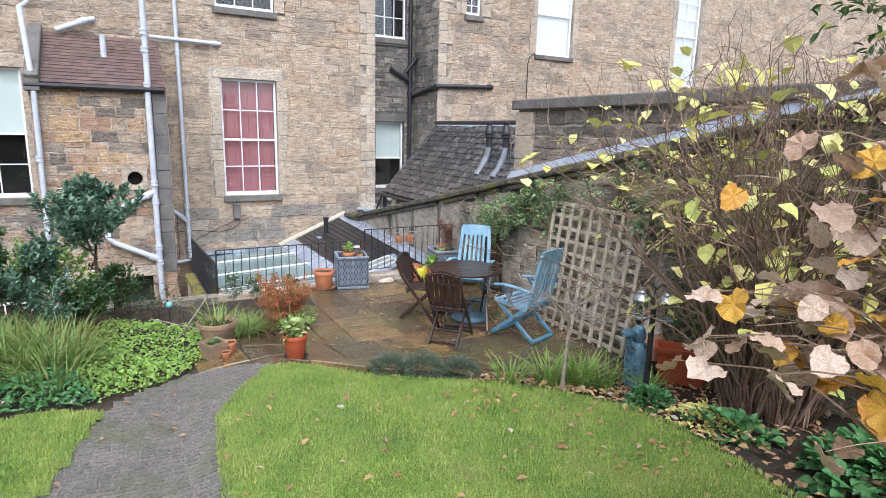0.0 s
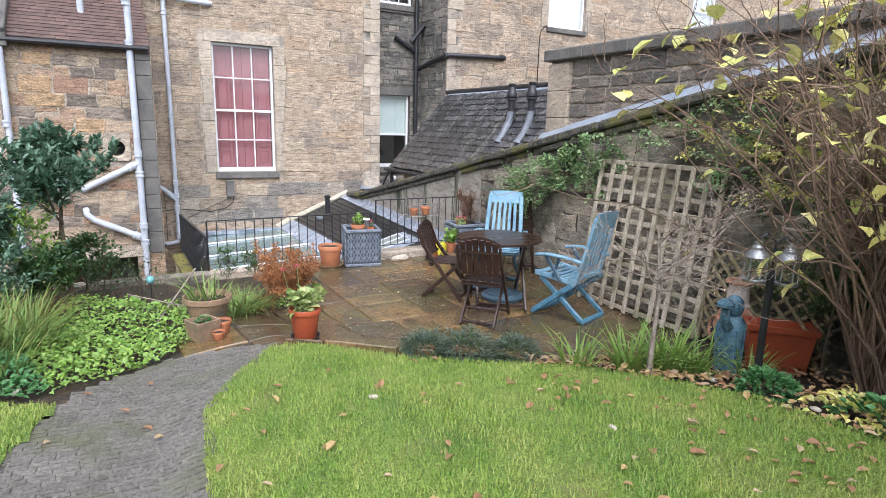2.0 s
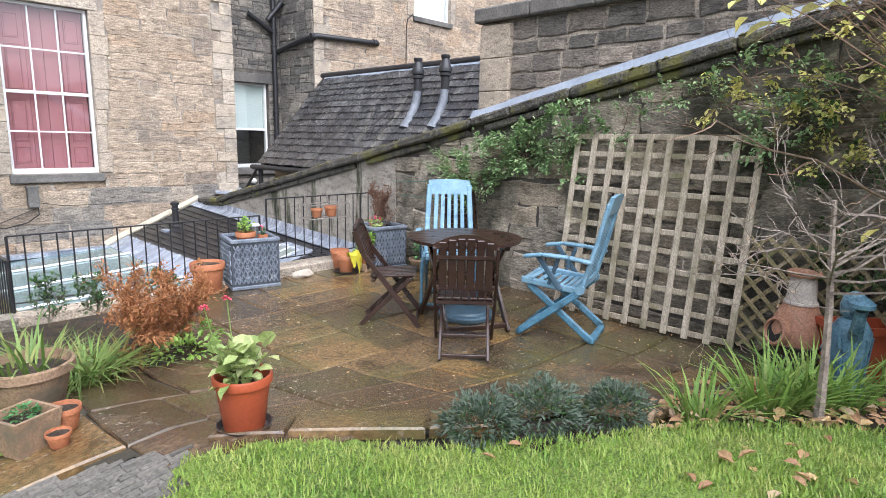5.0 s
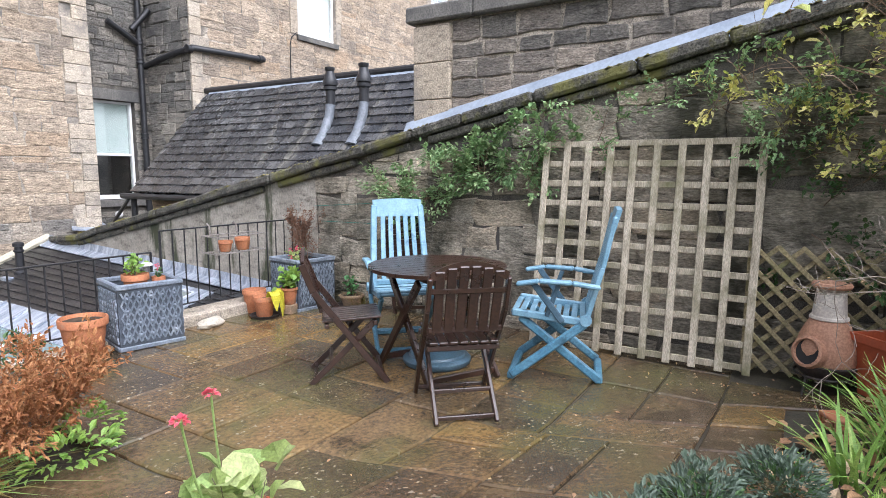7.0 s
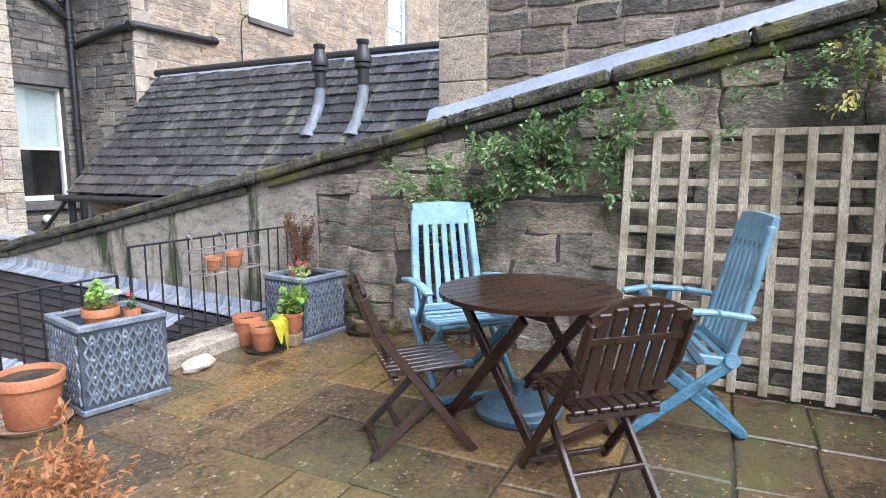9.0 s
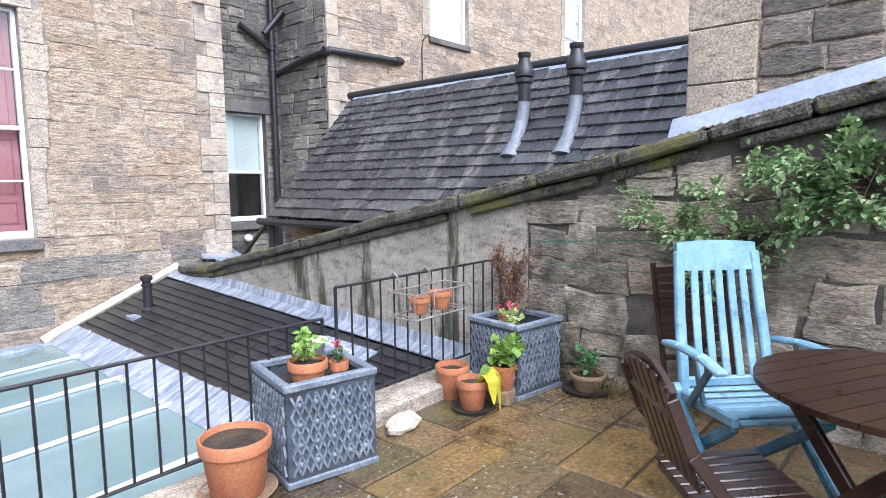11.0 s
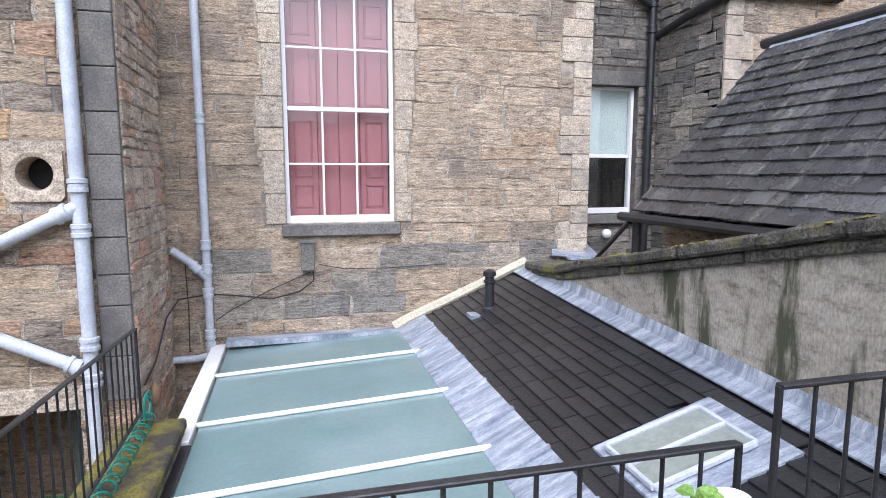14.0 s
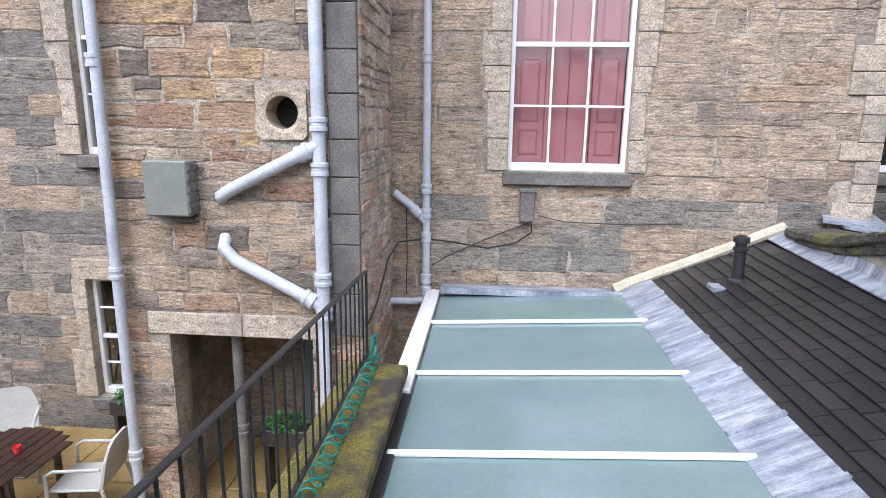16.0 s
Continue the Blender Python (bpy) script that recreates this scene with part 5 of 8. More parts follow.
def lattice_planter(x, y, rz, s=0.42, h=0.46, label=""):
    o = thing("square_planter", label, "planter", pose(x, y, 0, 0, 0, rz), "square planters by the railing")
    a = s / 2
    bm = bmesh.new()
    for q in ((-a, -a, 0.02, a, -a + 0.02, h - 0.03), (-a, a - 0.02, 0.02, a, a, h - 0.03), (-a, -a + 0.02, 0.02, -a + 0.02, a - 0.02, h - 0.03), (a - 0.02, -a + 0.02, 0.02, a, a - 0.02, h - 0.03), (-a + 0.02, -a + 0.02, 0.02, a - 0.02, a - 0.02, 0.05)):
        quad_box(bm, *q)
    body = part("body", bm, planter_shade, o)
    for q in ((-a - 0.012, -a - 0.012, h - 0.04, a + 0.012, -a + 0.03, h), (-a - 0.012, a - 0.03, h - 0.04, a + 0.012, a + 0.012, h), (-a - 0.012, -a + 0.03, h - 0.04, -a + 0.03, a - 0.03, h), (a - 0.03, -a + 0.03, h - 0.04, a + 0.012, a - 0.03, h)):
        bm = bmesh.new()
        soft_box(bm, *q, 0.008)
        part("rim", bm, planter_lead, o)
    for q in ((-a - 0.01, -a - 0.01, 0, a + 0.01, -a + 0.02, 0.035), (-a - 0.01, a - 0.02, 0, a + 0.01, a + 0.01, 0.035), (-a - 0.01, -a + 0.02, 0, -a + 0.02, a - 0.02, 0.035), (a - 0.02, -a + 0.02, 0, a + 0.01, a - 0.02, 0.035)):
        bm = bmesh.new()
        soft_box(bm, *q, 0.006)
        part("plinth", bm, planter_lead, o)
    # raised lattice of crossed ribs with a boss in every diamond
    for k in range(4):
        m = Matrix.Rotation(k * Q, 4, 'Z')
        bm = bmesh.new()
        n, z0, z1 = 5, 0.06, h - 0.06
        step = (s - 0.04) / n
        zh = (z1 - z0) / 4
        for i in range(n):
            for j in range(4):
                x0 = -a + 0.02 + i * step
                zc, xc = z0 + (j + 0.5) * zh, x0 + step / 2
                for p, q in (((x0, z0 + j * zh), (xc, zc + zh / 2)), ((xc, zc + zh / 2), (x0 + step, z0 + j * zh)), ((x0, z0 + (j + 1) * zh), (xc, zc - zh / 2)), ((xc, zc - zh / 2), (x0 + step, z0 + (j + 1) * zh))):
                    bar(bm, m @ Vector((p[0], -a - 0.003, p[1])), m @ Vector((q[0], -a - 0.003, q[1])), 0.011, 0.016, m @ Vector((0, 1, 0)))
                c = m @ Vector((xc, -a - 0.004, zc))
                u, v, nn = m @ Vector((1, 0, 0)), Vector((0, 0, 1)), m @ Vector((0, -1, 0))
                rg = ring(bm, c, u, v, 0.017, 8)
                t = bm.verts.new(c + nn * 0.010)
                for e in range(8):
                    bm.faces.new((rg[e], rg[(e + 1) % 8], t))
        part("lattice_relief", bm, planter_lead, body, "raised diamond lattice with bosses")
    bm = bmesh.new()
    quad_box(bm, -a + 0.02, -a + 0.02, h - 0.12, a - 0.02, a - 0.02, h - 0.10)
    part("compost", bm, soil, o, "dark compost")
    return o


prng = random.Random(41)
P1 = (3.02, 7.60)
lattice_planter(*P1, -13, 0.46, 0.50, "blue-grey lead-look planter with lattice relief by the railing")
o = pot("terracotta_pot", "terracotta pot with a small geranium standing in the planter", P1[0] - 0.05, P1[1] - 0.03, 0.395, 0.098, 0.15, terracotta)
geranium(o, prng, 0.17, 0.12, 70, 0.14, 0, leaf_lime, (0.03, 0.055))
o = pot("terracotta_pot", "small terracotta pot sunk in the planter", P1[0] + 0.12, P1[1] - 0.06, 0.385, 0.05, 0.12, terracotta)
geranium(o, prng, 0.10, 0.05, 14, 0.1, 1, leaf_green, (0.02, 0.03))
o = thing("solar_light", "small steel solar stake light in the planter", "garden light", pose(P1[0] + 0.13, P1[1] + 0.12, 0.39))
bm = bmesh.new()
lathe(bm, [(0.025, 0), (0.03, 0.12), (0.03, 0.18)], 14)
part("lens", bm, steel_dull, o, "clear ribbed lens", True)
bm = bmesh.new()
lathe(bm, [(0.05, 0.18), (0.052, 0.19), (0.045, 0.2), (0.001, 0.204)], 18)
part("cap", bm, paint_white, o, "pale round cap", True)
P2 = (4.58, 7.42)
o = lattice_planter(*P2, -8, 0.44, 0.50, "blue-grey lead-look planter holding pink flowers and a dead plant")
sub = thing("potted_flowers", "bushy pink-flowered plant with yellowing leaves in the planter", "plant", pose(P2[0] - 0.1, P2[1] - 0.02, 0.39))
geranium(sub, prng, 0.26, 0.2, 80, 0.0, 4, leaf_pale, (0.03, 0.05))
sub = thing("dead_plant", "tall dried brown dead plant in the planter", "plant", pose(P2[0] + 0.08, P2[1] + 0.10, 0.39))
limbs, tips = [], []
for k in range(12):
    grow(prng, (prng.uniform(-0.04, 0.04), prng.uniform(-0.04, 0.04), 0), (prng.uniform(-0.25, 0.25), prng.uniform(-0.25, 0.25), 1), 0.36, 0.004, 2, limbs, tips, 0.2, 3, 0.5, 0.12)
limbs_mesh("stem", limbs, twig_mat, sub)
leaf_part("seed_head", spray(prng, tips, 2600, 0.035), dead_brown, sub, prng, (0.012, 0.024), 0.7, 0.2)

pot("terracotta_pot", "broad terracotta pot of bare compost on a saucer", 2.575, 7.585, 0, 0.16, 0.285, terracotta, "terracotta pots by the railing", 0.06, soil_z=0.9, taper=0.74, saucer=0.18, saucer_mat=terra_dull)
o = pot("terracotta_pot", "terracotta pot with limp yellow leaves, on a saucer", 4.05, 7.38, 0, 0.10, 0.20, terracotta, "terracotta pots by the railing", 0.05, saucer=0.135, saucer_mat=clay_dark)
for k, (a, l, mt) in enumerate(((-70, 0.30, banana_yellow), (-95, 0.22, banana_yellow), (-20, 0.26, leaf_lime), (-50, 0.25, banana_yellow))):
    bm = bmesh.new()
    rows_ = []
    ca, sa = math.cos(radians(a)), math.sin(radians(a))
    for i in range(9):
        u = i / 8
        d = 0.05 + 0.11 * min(1, u * 2) + 0.02 * u
        zz = 0.17 + 0.10 * math.sin(min(u * 2.2, 1) * Q) - max(0, u - 0.3) * l * 1.25
        w = 0.045 * math.sin(math.pi * min(0.97, u * 0.9 + 0.1)) + 0.006
        rows_.append([bm.verts.new((ca * d - sa * s * w, sa * d + ca * s * w, zz + 0.012 * abs(s))) for s in (-1, 0, 1)])
    for p, q in zip(rows_, rows_[1:]):
        for i in range(2):
            bm.faces.new((p[i], p[i + 1], q[i + 1], q[i]))
    part("leaf", bm, mt, o, "", True)
o = pot("terracotta_pot", "terracotta pot of compost behind the yellow-leaved pot", 4.14, 7.62, 0, 0.11, 0.22, terracotta, "terracotta pots by the railing", 0.045)
o = pot("terracotta_pot", "small handled terracotta pot of bright green geranium", 4.28, 7.30, 0.09, 0.08, 0.16, terracotta, "terracotta pots by the railing", 0.03)
geranium(o, prng, 0.22, 0.16, 110, 0.14, 0, leaf_lime, (0.045, 0.075))
o = thing("clay_brick", "small clay block under a pot", "block", pose(4.28, 7.30, 0, 0, 0, 12))
bm = bmesh.new()
soft_box(bm, -0.07, -0.06, 0, 0.07, 0.06, 0.09, 0.008)
part("block", bm, terra_dull, o)
o = pot("bowl_pot", "low red-brown bowl pot with a leggy plant against the wall", 4.80, 6.98, 0, 0.12, 0.13, terra_dull, "", 0.03, saucer=0.17, saucer_mat=clay_dark)
geranium(o, prng, 0.26, 0.14, 40, 0.1, 0, leaf_mint, (0.04, 0.06))
sub = thing("dry_grass_tuft", "tuft of straggly dry grass against the garden wall", "grass", pose(4.80, 6.82, 0))
b_ = new("blade_tuft", blade_mesh("blade_tuft", tussock(prng, 0, 0, 0.12, 90, (0.15, 0.34), 0.8, z=0.02), leaf_gold, 0.005))
tagged(b_, kind="stuff").parent = sub
o = thing("flat_rock", "pale flat rock lying on the paving", "rock", pose(3.58, 7.52, 0, 0, 0, 20))
bm = bmesh.new()
bmesh.ops.create_icosphere(bm, subdivisions=3, radius=1)
for v in bm.verts:
    k = 1 + 0.22 * noise.noise(v.co * 1.7)
    v.co = Vector((v.co.x * 0.15 * k, v.co.y * 0.085 * k, 0.03 + max(v.co.z, -0.6) * 0.045 * k))
part("rock", bm, pale_rock, o)

# front terrace pots
gp = gz(1.27, 4.26)
o = pot("terracotta_pot", "terracotta-red pot of variegated geranium at the patio edge", 1.255, 4.265, gp + 0.01, 0.116, 0.24, red_plastic, "", 0.04, saucer=0.11, saucer_mat=clay_dark, taper=0.70)
geranium(o, prng, 0.22, 0.2, 85, 0.2, 0, leaf_pale, (0.05, 0.085))
for tip in (Vector((1.208, 4.27, 0.86)), Vector((1.09, 4.2, 0.86))):
    tip = tip - o.matrix_world.translation
    bm = bmesh.new()
    tube(bm, [(tip.x * 0.3, tip.y * 0.3, 0.22), (tip.x * 0.8, tip.y * 0.8, tip.z * 0.75), tuple(tip)], 0.0025, 6)
    part("flower_stalk", bm, leaf_pale, o)
    leaf_part("flower_head", clump(prng, tip, (0.013, 0.013, 0.011), 40, 0.9), petal_pink, o, prng, (0.008, 0.013), 0.8, label="pink flower head")
o = pot("glazed_bowl_pot", "wide buff glazed pot of iris leaves", 0.74, 5.42, gz(0.74, 5.42) - 0.01, 0.20, 0.26, terra_dull, "", 0.05, taper=0.66)
b_ = new("blade_tuft", blade_mesh("blade_tuft", tussock(prng, 0, 0, 0.14, 46, (0.22, 0.42), 0.7, z=0.2), leaf_grass, 0.014))
tagged(b_, kind="stuff").parent = o
o = thing("square_pot", "small square terracotta pot of seedlings", "plant pot", pose(0.645, 5.03, gz(0.645, 5.03), 0, 0, 24) @ Matrix.Scale(0.82, 4))
bm = bmesh.new()
for k in range(4):
    m = Matrix.Rotation(k * Q, 4, 'Z')
    v = [m @ Vector(c) for c in ((-0.10, -0.10, 0), (0.10, -0.10, 0), (0.125, -0.125, 0.2), (-0.125, -0.125, 0.2), (-0.105, -0.105, 0.2), (0.105, -0.105, 0.2), (0.10, -0.10, 0.1), (-0.10, -0.10, 0.1))]
    w = [bm.verts.new(c) for c in v]
    for f in ((0, 1, 2, 3), (3, 2, 5, 4), (4, 5, 6, 7)):
        bm.faces.new([w[i] for i in f])
part("body", bm, terra_dull, o)
bm = bmesh.new()
quad_box(bm, -0.1, -0.1, 0.13, 0.1, 0.1, 0.15)
part("compost", bm, soil, o)
leaf_part("seedlings", clump(prng, (0, 0, 0.17), (0.09, 0.09, 0.07), 90, 0.9), leaf_mint, o, prng, (0.02, 0.035), 0.7)
pot("terracotta_pot", "small terracotta pot tucked beside the square pot", 0.80, 5.06, gz(0.8, 5.06), 0.07, 0.11, terracotta, "", 0.03)
pot("terracotta_pot", "tiny terracotta pot lying at the patio edge", 0.74, 4.90, gz(0.74, 4.9), 0.05, 0.07, terracotta, "", 0.02)
o = thing("cane", "pale bamboo cane leaning across the bed", "cane")
bm = bmesh.new()
tube(bm, [(0.35, 5.75, 0.1), (0.72, 5.95, 0.52)], 0.008, 6)
part("shaft", bm, twig_grey, o)
o = thing("cane", "pale bamboo cane leaning across the bed", "cane")
bm = bmesh.new()
tube(bm, [(0.15, 6.0, 0.32), (0.72, 5.5, 0.24)], 0.006, 6)
part("shaft", bm, twig_grey, o)


# ---- furniture ----
def slat_row(o, name, x0, x1, count, y0, y1, z0, z1, gap, material, thick=0.018):
    """Flat slats side by side across x, running from (y0, z0) to (y1, z1)."""
    w = (x1 - x0 - gap * (count - 1)) / count
    for i in range(count):
        xc = x0 + w / 2 + i * (w + gap)
        bm = bmesh.new()
        bar(bm, (xc, y0, z0), (xc, y1, z1), w, thick, (0, -(z1 - z0) if abs(z1 - z0) > abs(y1 - y0) else 0, 1) if abs(z1 - z0) < abs(y1 - y0) else (0, 1, 0), 0.004)
        part(name, bm, material, o)


def folding_chair(m, label):
    """Brown slatted folding chair; it faces +y."""
    o = thing("folding_chair", label, "chair", m, "brown folding chairs round the table")
    mt = brown_wood
    # seat slats run back to front
    slat_row(o, "seat_slat", -0.19, 0.19, 7, -0.17, 0.21, 0.42, 0.44, 0.008, mt, 0.016)
    for y, z in ((-0.14, 0.405), (0.17, 0.418)):
        bm = bmesh.new()
        soft_box(bm, -0.2, y - 0.015, z - 0.03, 0.2, y + 0.015, z, 0.004)
        part("seat_rail", bm, mt, o)
    for s in (-1, 1):
        bm = bmesh.new()
        bar(bm, (s * 0.21, 0.25, 0.0), (s * 0.21, -0.22, 0.62), 0.022, 0.042, (0, 1, 0.6), 0.004)
        bar(bm, (s * 0.21, -0.22, 0.62), (s * 0.205, -0.29, 0.80), 0.022, 0.042, (0, 1, 0.4), 0.004)
        part("back_leg", bm, mt, o)
        bm = bmesh.new()
        bar(bm, (s * 0.165, -0.25, 0.0), (s * 0.165, 0.17, 0.41), 0.022, 0.04, (0, 1, -0.9), 0.004)
        part("front_leg", bm, mt, o)
    for y, z, w in ((-0.22, 0.03, 0.16), (-0.115, 0.14, 0.16), (0.217, 0.045, 0.2)):
        bm = bmesh.new()
        soft_box(bm, -w, y - 0.012, z - 0.012, w, y + 0.012, z + 0.012, 0.004)
        part("stretcher", bm, mt, o)
    for y, z in ((-0.178, 0.50), (-0.262, 0.725)):
        bm = bmesh.new()
        bar(bm, (-0.2, y, z), (0.2, y, z), 0.03, 0.02, (0, 1, 0), 0.004)
        part("back_rail", bm, mt, o)
    for i in range(6):
        x = -0.155 + 0.062 * i
        top = 0.80 + 0.06 * math.cos(x / 0.2 * 1.3)
        bm = bmesh.new()
        bar(bm, (x, -0.180, 0.49), (x, -0.268 - (top - 0.75) * 0.35, top), 0.052, 0.014, (0, 1, 0.35), 0.005)
        part("back_slat", bm, mt, o)
    bm = bmesh.new()
    pts = []
    for i in range(13):
        x = -0.20 + 0.4 * i / 12
        pts.append((x, -0.285, 0.785 + 0.075 * math.cos(x / 0.2 * 1.35)))
    for p, q in zip(pts, pts[1:]):
        bar(bm, p, q, 0.045, 0.02, (0, 1, 0), 0)
    bmesh.ops.remove_doubles(bm, verts=bm.verts[:], dist=0.004)
    part("crest_rail", bm, mt, o, "arched top rail")
    return o


def face(x, y, dx, dy, z=0.0):
    return pose(x, y, z, 0, 0, math.degrees(math.atan2(dy, dx)) - 90)


folding_chair(face(3.30, 5.72, 0.68, -0.73) @ Matrix.Scale(0.96, 4), "dark brown wet slatted folding chair drawn to the table")
folding_chair(face(3.22, 4.84, 0.74, 0.67), "dark brown wet folding chair with an arched back")


def recliner(m, label, tip=0.0):
    """Blue high-backed folding armchair; it faces +y."""
    o = thing("recliner_chair", label, "chair", m, "blue folding armchairs")
    mt = blue_paint
    n = 9
    for i in range(n):                                     # seat slats across, slightly dished
        y = -0.17 + 0.43 * i / (n - 1)
        z = 0.42 + 0.05 * (i / (n - 1)) ** 2 - 0.03 * math.sin(math.pi * i / (n - 1)) + (-0.03 if i == n - 1 else 0)
        bm = bmesh.new()
        soft_box(bm, -0.22, y - 0.019, z - 0.009, 0.22, y + 0.019, z + 0.009, 0.006)
        part("seat_slat", bm, mt, o)
    for s in (-1, 1):
        bm = bmesh.new()
        bar(bm, (s * 0.235, -0.2, 0.40), (s * 0.235, 0.27, 0.445), 0.03, 0.05, r=0.008)
        part("seat_side", bm, mt, o)
        bm = bmesh.new()                                   # back stile, leaning
        bar(bm, (s * 0.215, -0.19, 0.40), (s * 0.205, -0.28, 0.75), 0.05, 0.035, (0, 1, 0), 0.008)
        bar(bm, (s * 0.205, -0.28, 0.74), (s * 0.19, -0.345, 1.06), 0.05, 0.032, (0, 1, 0), 0.008)
        part("back_stile", bm, mt, o)
        bm = bmesh.new()                                   # armrest, gently bowed
        pts = [(s * 0.275, -0.27, 0.63), (s * 0.285, -0.1, 0.655), (s * 0.29, 0.1, 0.66), (s * 0.285, 0.24, 0.635)]
        for p, q in zip(pts, pts[1:]):
            bar(bm, p, q, 0.055, 0.028, r=0.009)
        arm = part("armrest", bm, mt, o)
        bm = bmesh.new()
        bar(bm, (s * 0.265, 0.14, 0.645), (s * 0.265, -0.05, 0.40), 0.02, 0.04, (0, 1, 1), 0.006)
        bar(bm, (s * 0.268, -0.02, 0.64), (s * 0.25, 0.05, 0.43), 0.018, 0.03, (0, 1, 0), 0.005)
        part("arm_brace", bm, blue_dark, arm)
        bm = bmesh.new()
        bar(bm, (s * 0.25, -0.19, 0.40), (s * 0.25, 0.27, 0.03), 0.03, 0.055, (0, 1, 1), 0.01)
        part("leg", bm, blue_leg, o)
        bm = bmesh.new()
        bar(bm, (s * 0.21, 0.22, 0.41), (s * 0.21, -0.28, 0.03), 0.03, 0.055, (0, -1, 1), 0.01)
        part("leg", bm, blue_leg, o)
        bm = bmesh.new()
        tube(bm, [(s * 0.245, -0.19, 0.42), (s * 0.275, -0.19, 0.42)], 0.036, 14)
        part("pivot_disc", bm, mt, o)
    for y, x in ((0.27, 0.25), (-0.28, 0.21)):
        bm = bmesh.new()
        soft_box(bm, -x, y - 0.025, 0.0, x, y + 0.025, 0.045, 0.01)
        part("foot_bar", bm, blue_leg, o)
    for i in range(5):
        x = -0.128 + 0.064 * i
        bm = bmesh.new()
        bar(bm, (x * 1.05, -0.2, 0.47), (x, -0.27, 0.75), 0.038, 0.014, (0, 1, 0), 0.004)
        bar(bm, (x, -0.27, 0.745), (x * 0.95, -0.325, 0.99), 0.038, 0.014, (0, 1, 0), 0.004)
        part("back_slat", bm, mt, o)
    bm = bmesh.new()
    bar(bm, (-0.215, -0.205, 0.45), (0.215, -0.205, 0.45), 0.05, 0.03, (0, 1, 0), 0.008)
    part("back_rail", bm, mt, o)
    bm = bmesh.new()
    for i in range(8):
        x0, x1 = -0.20 + 0.05 * i, -0.15 + 0.05 * i
        h0, h1 = (1.10 + 0.012 * math.cos(x / 0.2 * 1.5) for x in (x0, x1))
        v = [bm.verts.new(c) for c in ((x0, -0.315, 0.97), (x1, -0.315, 0.97), (x1, -0.35, h1), (x0, -0.35, h0), (x0, -0.345, 0.965), (x1, -0.345, 0.965), (x1, -0.382, h1), (x0, -0.382, h0))]
        for f in ((0, 1, 2, 3), (5, 4, 7, 6), (3, 2, 6, 7), (1, 0, 4, 5)) + (((0, 3, 7, 4),) if i == 0 else ()) + (((1, 5, 6, 2),) if i == 7 else ()):
            bm.faces.new([v[k] for k in f])
    bmesh.ops.remove_doubles(bm, verts=bm.verts[:], dist=0.0005)
    part("headrest", bm, mt, o, "worn pale-blue top board")
    return o


recliner(face(4.08, 5.82, -0.70, -0.71), "weathered blue slatted folding armchair with its back to the wall")
recliner(face(4.10, 4.59, -0.306, 0.952), "weathered blue slatted folding armchair before the trellis")

T = (3.68, 5.27)
o = thing("round_table", "round dark brown slatted garden table, wet, on crossed legs", "table", pose(*T, 0, 0, 0, 62))
R, n = 0.455, 11
for i in range(n):
    a, b = -R + 2 * R * i / n + 0.003, -R + 2 * R * (i + 1) / n - 0.003
    bm = bmesh.new()
    top, seg = [], 6
    for k in range(seg + 1):
        x = a + (b - a) * k / seg
        top.append((x, math.sqrt(max(R * R - x * x, 0.0004))))
    loop = [(x, -y) for x, y in top] + [(x, y) for x, y in reversed(top)]
    lo_, hi_ = [bm.verts.new((x, y, 0.70)) for x, y in loop], [bm.verts.new((x, y, 0.722)) for x, y in loop]
    bm.faces.new(hi_)
    bm.faces.new(lo_[::-1])
    for k in range(len(loop)):
        j = (k + 1) % len(loop)
        bm.faces.new((lo_[k], lo_[j], hi_[j], hi_[k]))
    part("top_slat", bm, brown_wood, o)
for y in (-0.22, 0.22):
    bm = bmesh.new()
    soft_box(bm, -0.36, y - 0.02, 0.66, 0.36, y + 0.02, 0.698, 0.004)
    part("bearer", bm, brown_wood, o)
for sx in (-1, 1):
    for y in (-0.25, 0.25):
        bm = bmesh.new()
        bar(bm, (sx * 0.33, y + sx * 0.016, 0.0), (-sx * 0.24, y + sx * 0.016, 0.66), 0.028, 0.055, (sx, 0, 0.8), 0.005)
        part("leg", bm, brown_wood, o)
for sx in (-1, 1):
    bm = bmesh.new()
    soft_box(bm, sx * 0.30 - 0.014, -0.25, 0.03, sx * 0.30 + 0.014, 0.25, 0.07, 0.004)
    part("stretcher", bm, brown_wood, o)
o = thing("parasol_base", "round slate-blue plastic parasol base under the table", "parasol base", pose(3.82, 5.36, 0))
bm = bmesh.new()
lathe(bm, [(0.225, 0), (0.24, 0.02), (0.24, 0.04), (0.225, 0.055), (0.20, 0.06), (0.19, 0.075), (0.07, 0.10), (0.03, 0.105)], 28)
part("body", bm, blue_dark, o, "", True)
bm = bmesh.new()
lathe(bm, [(0.028, 0.10), (0.028, 0.16), (0.034, 0.16), (0.034, 0.18), (0.001, 0.18)], 14)
part("tube", bm, blue_dark, o, "", True)
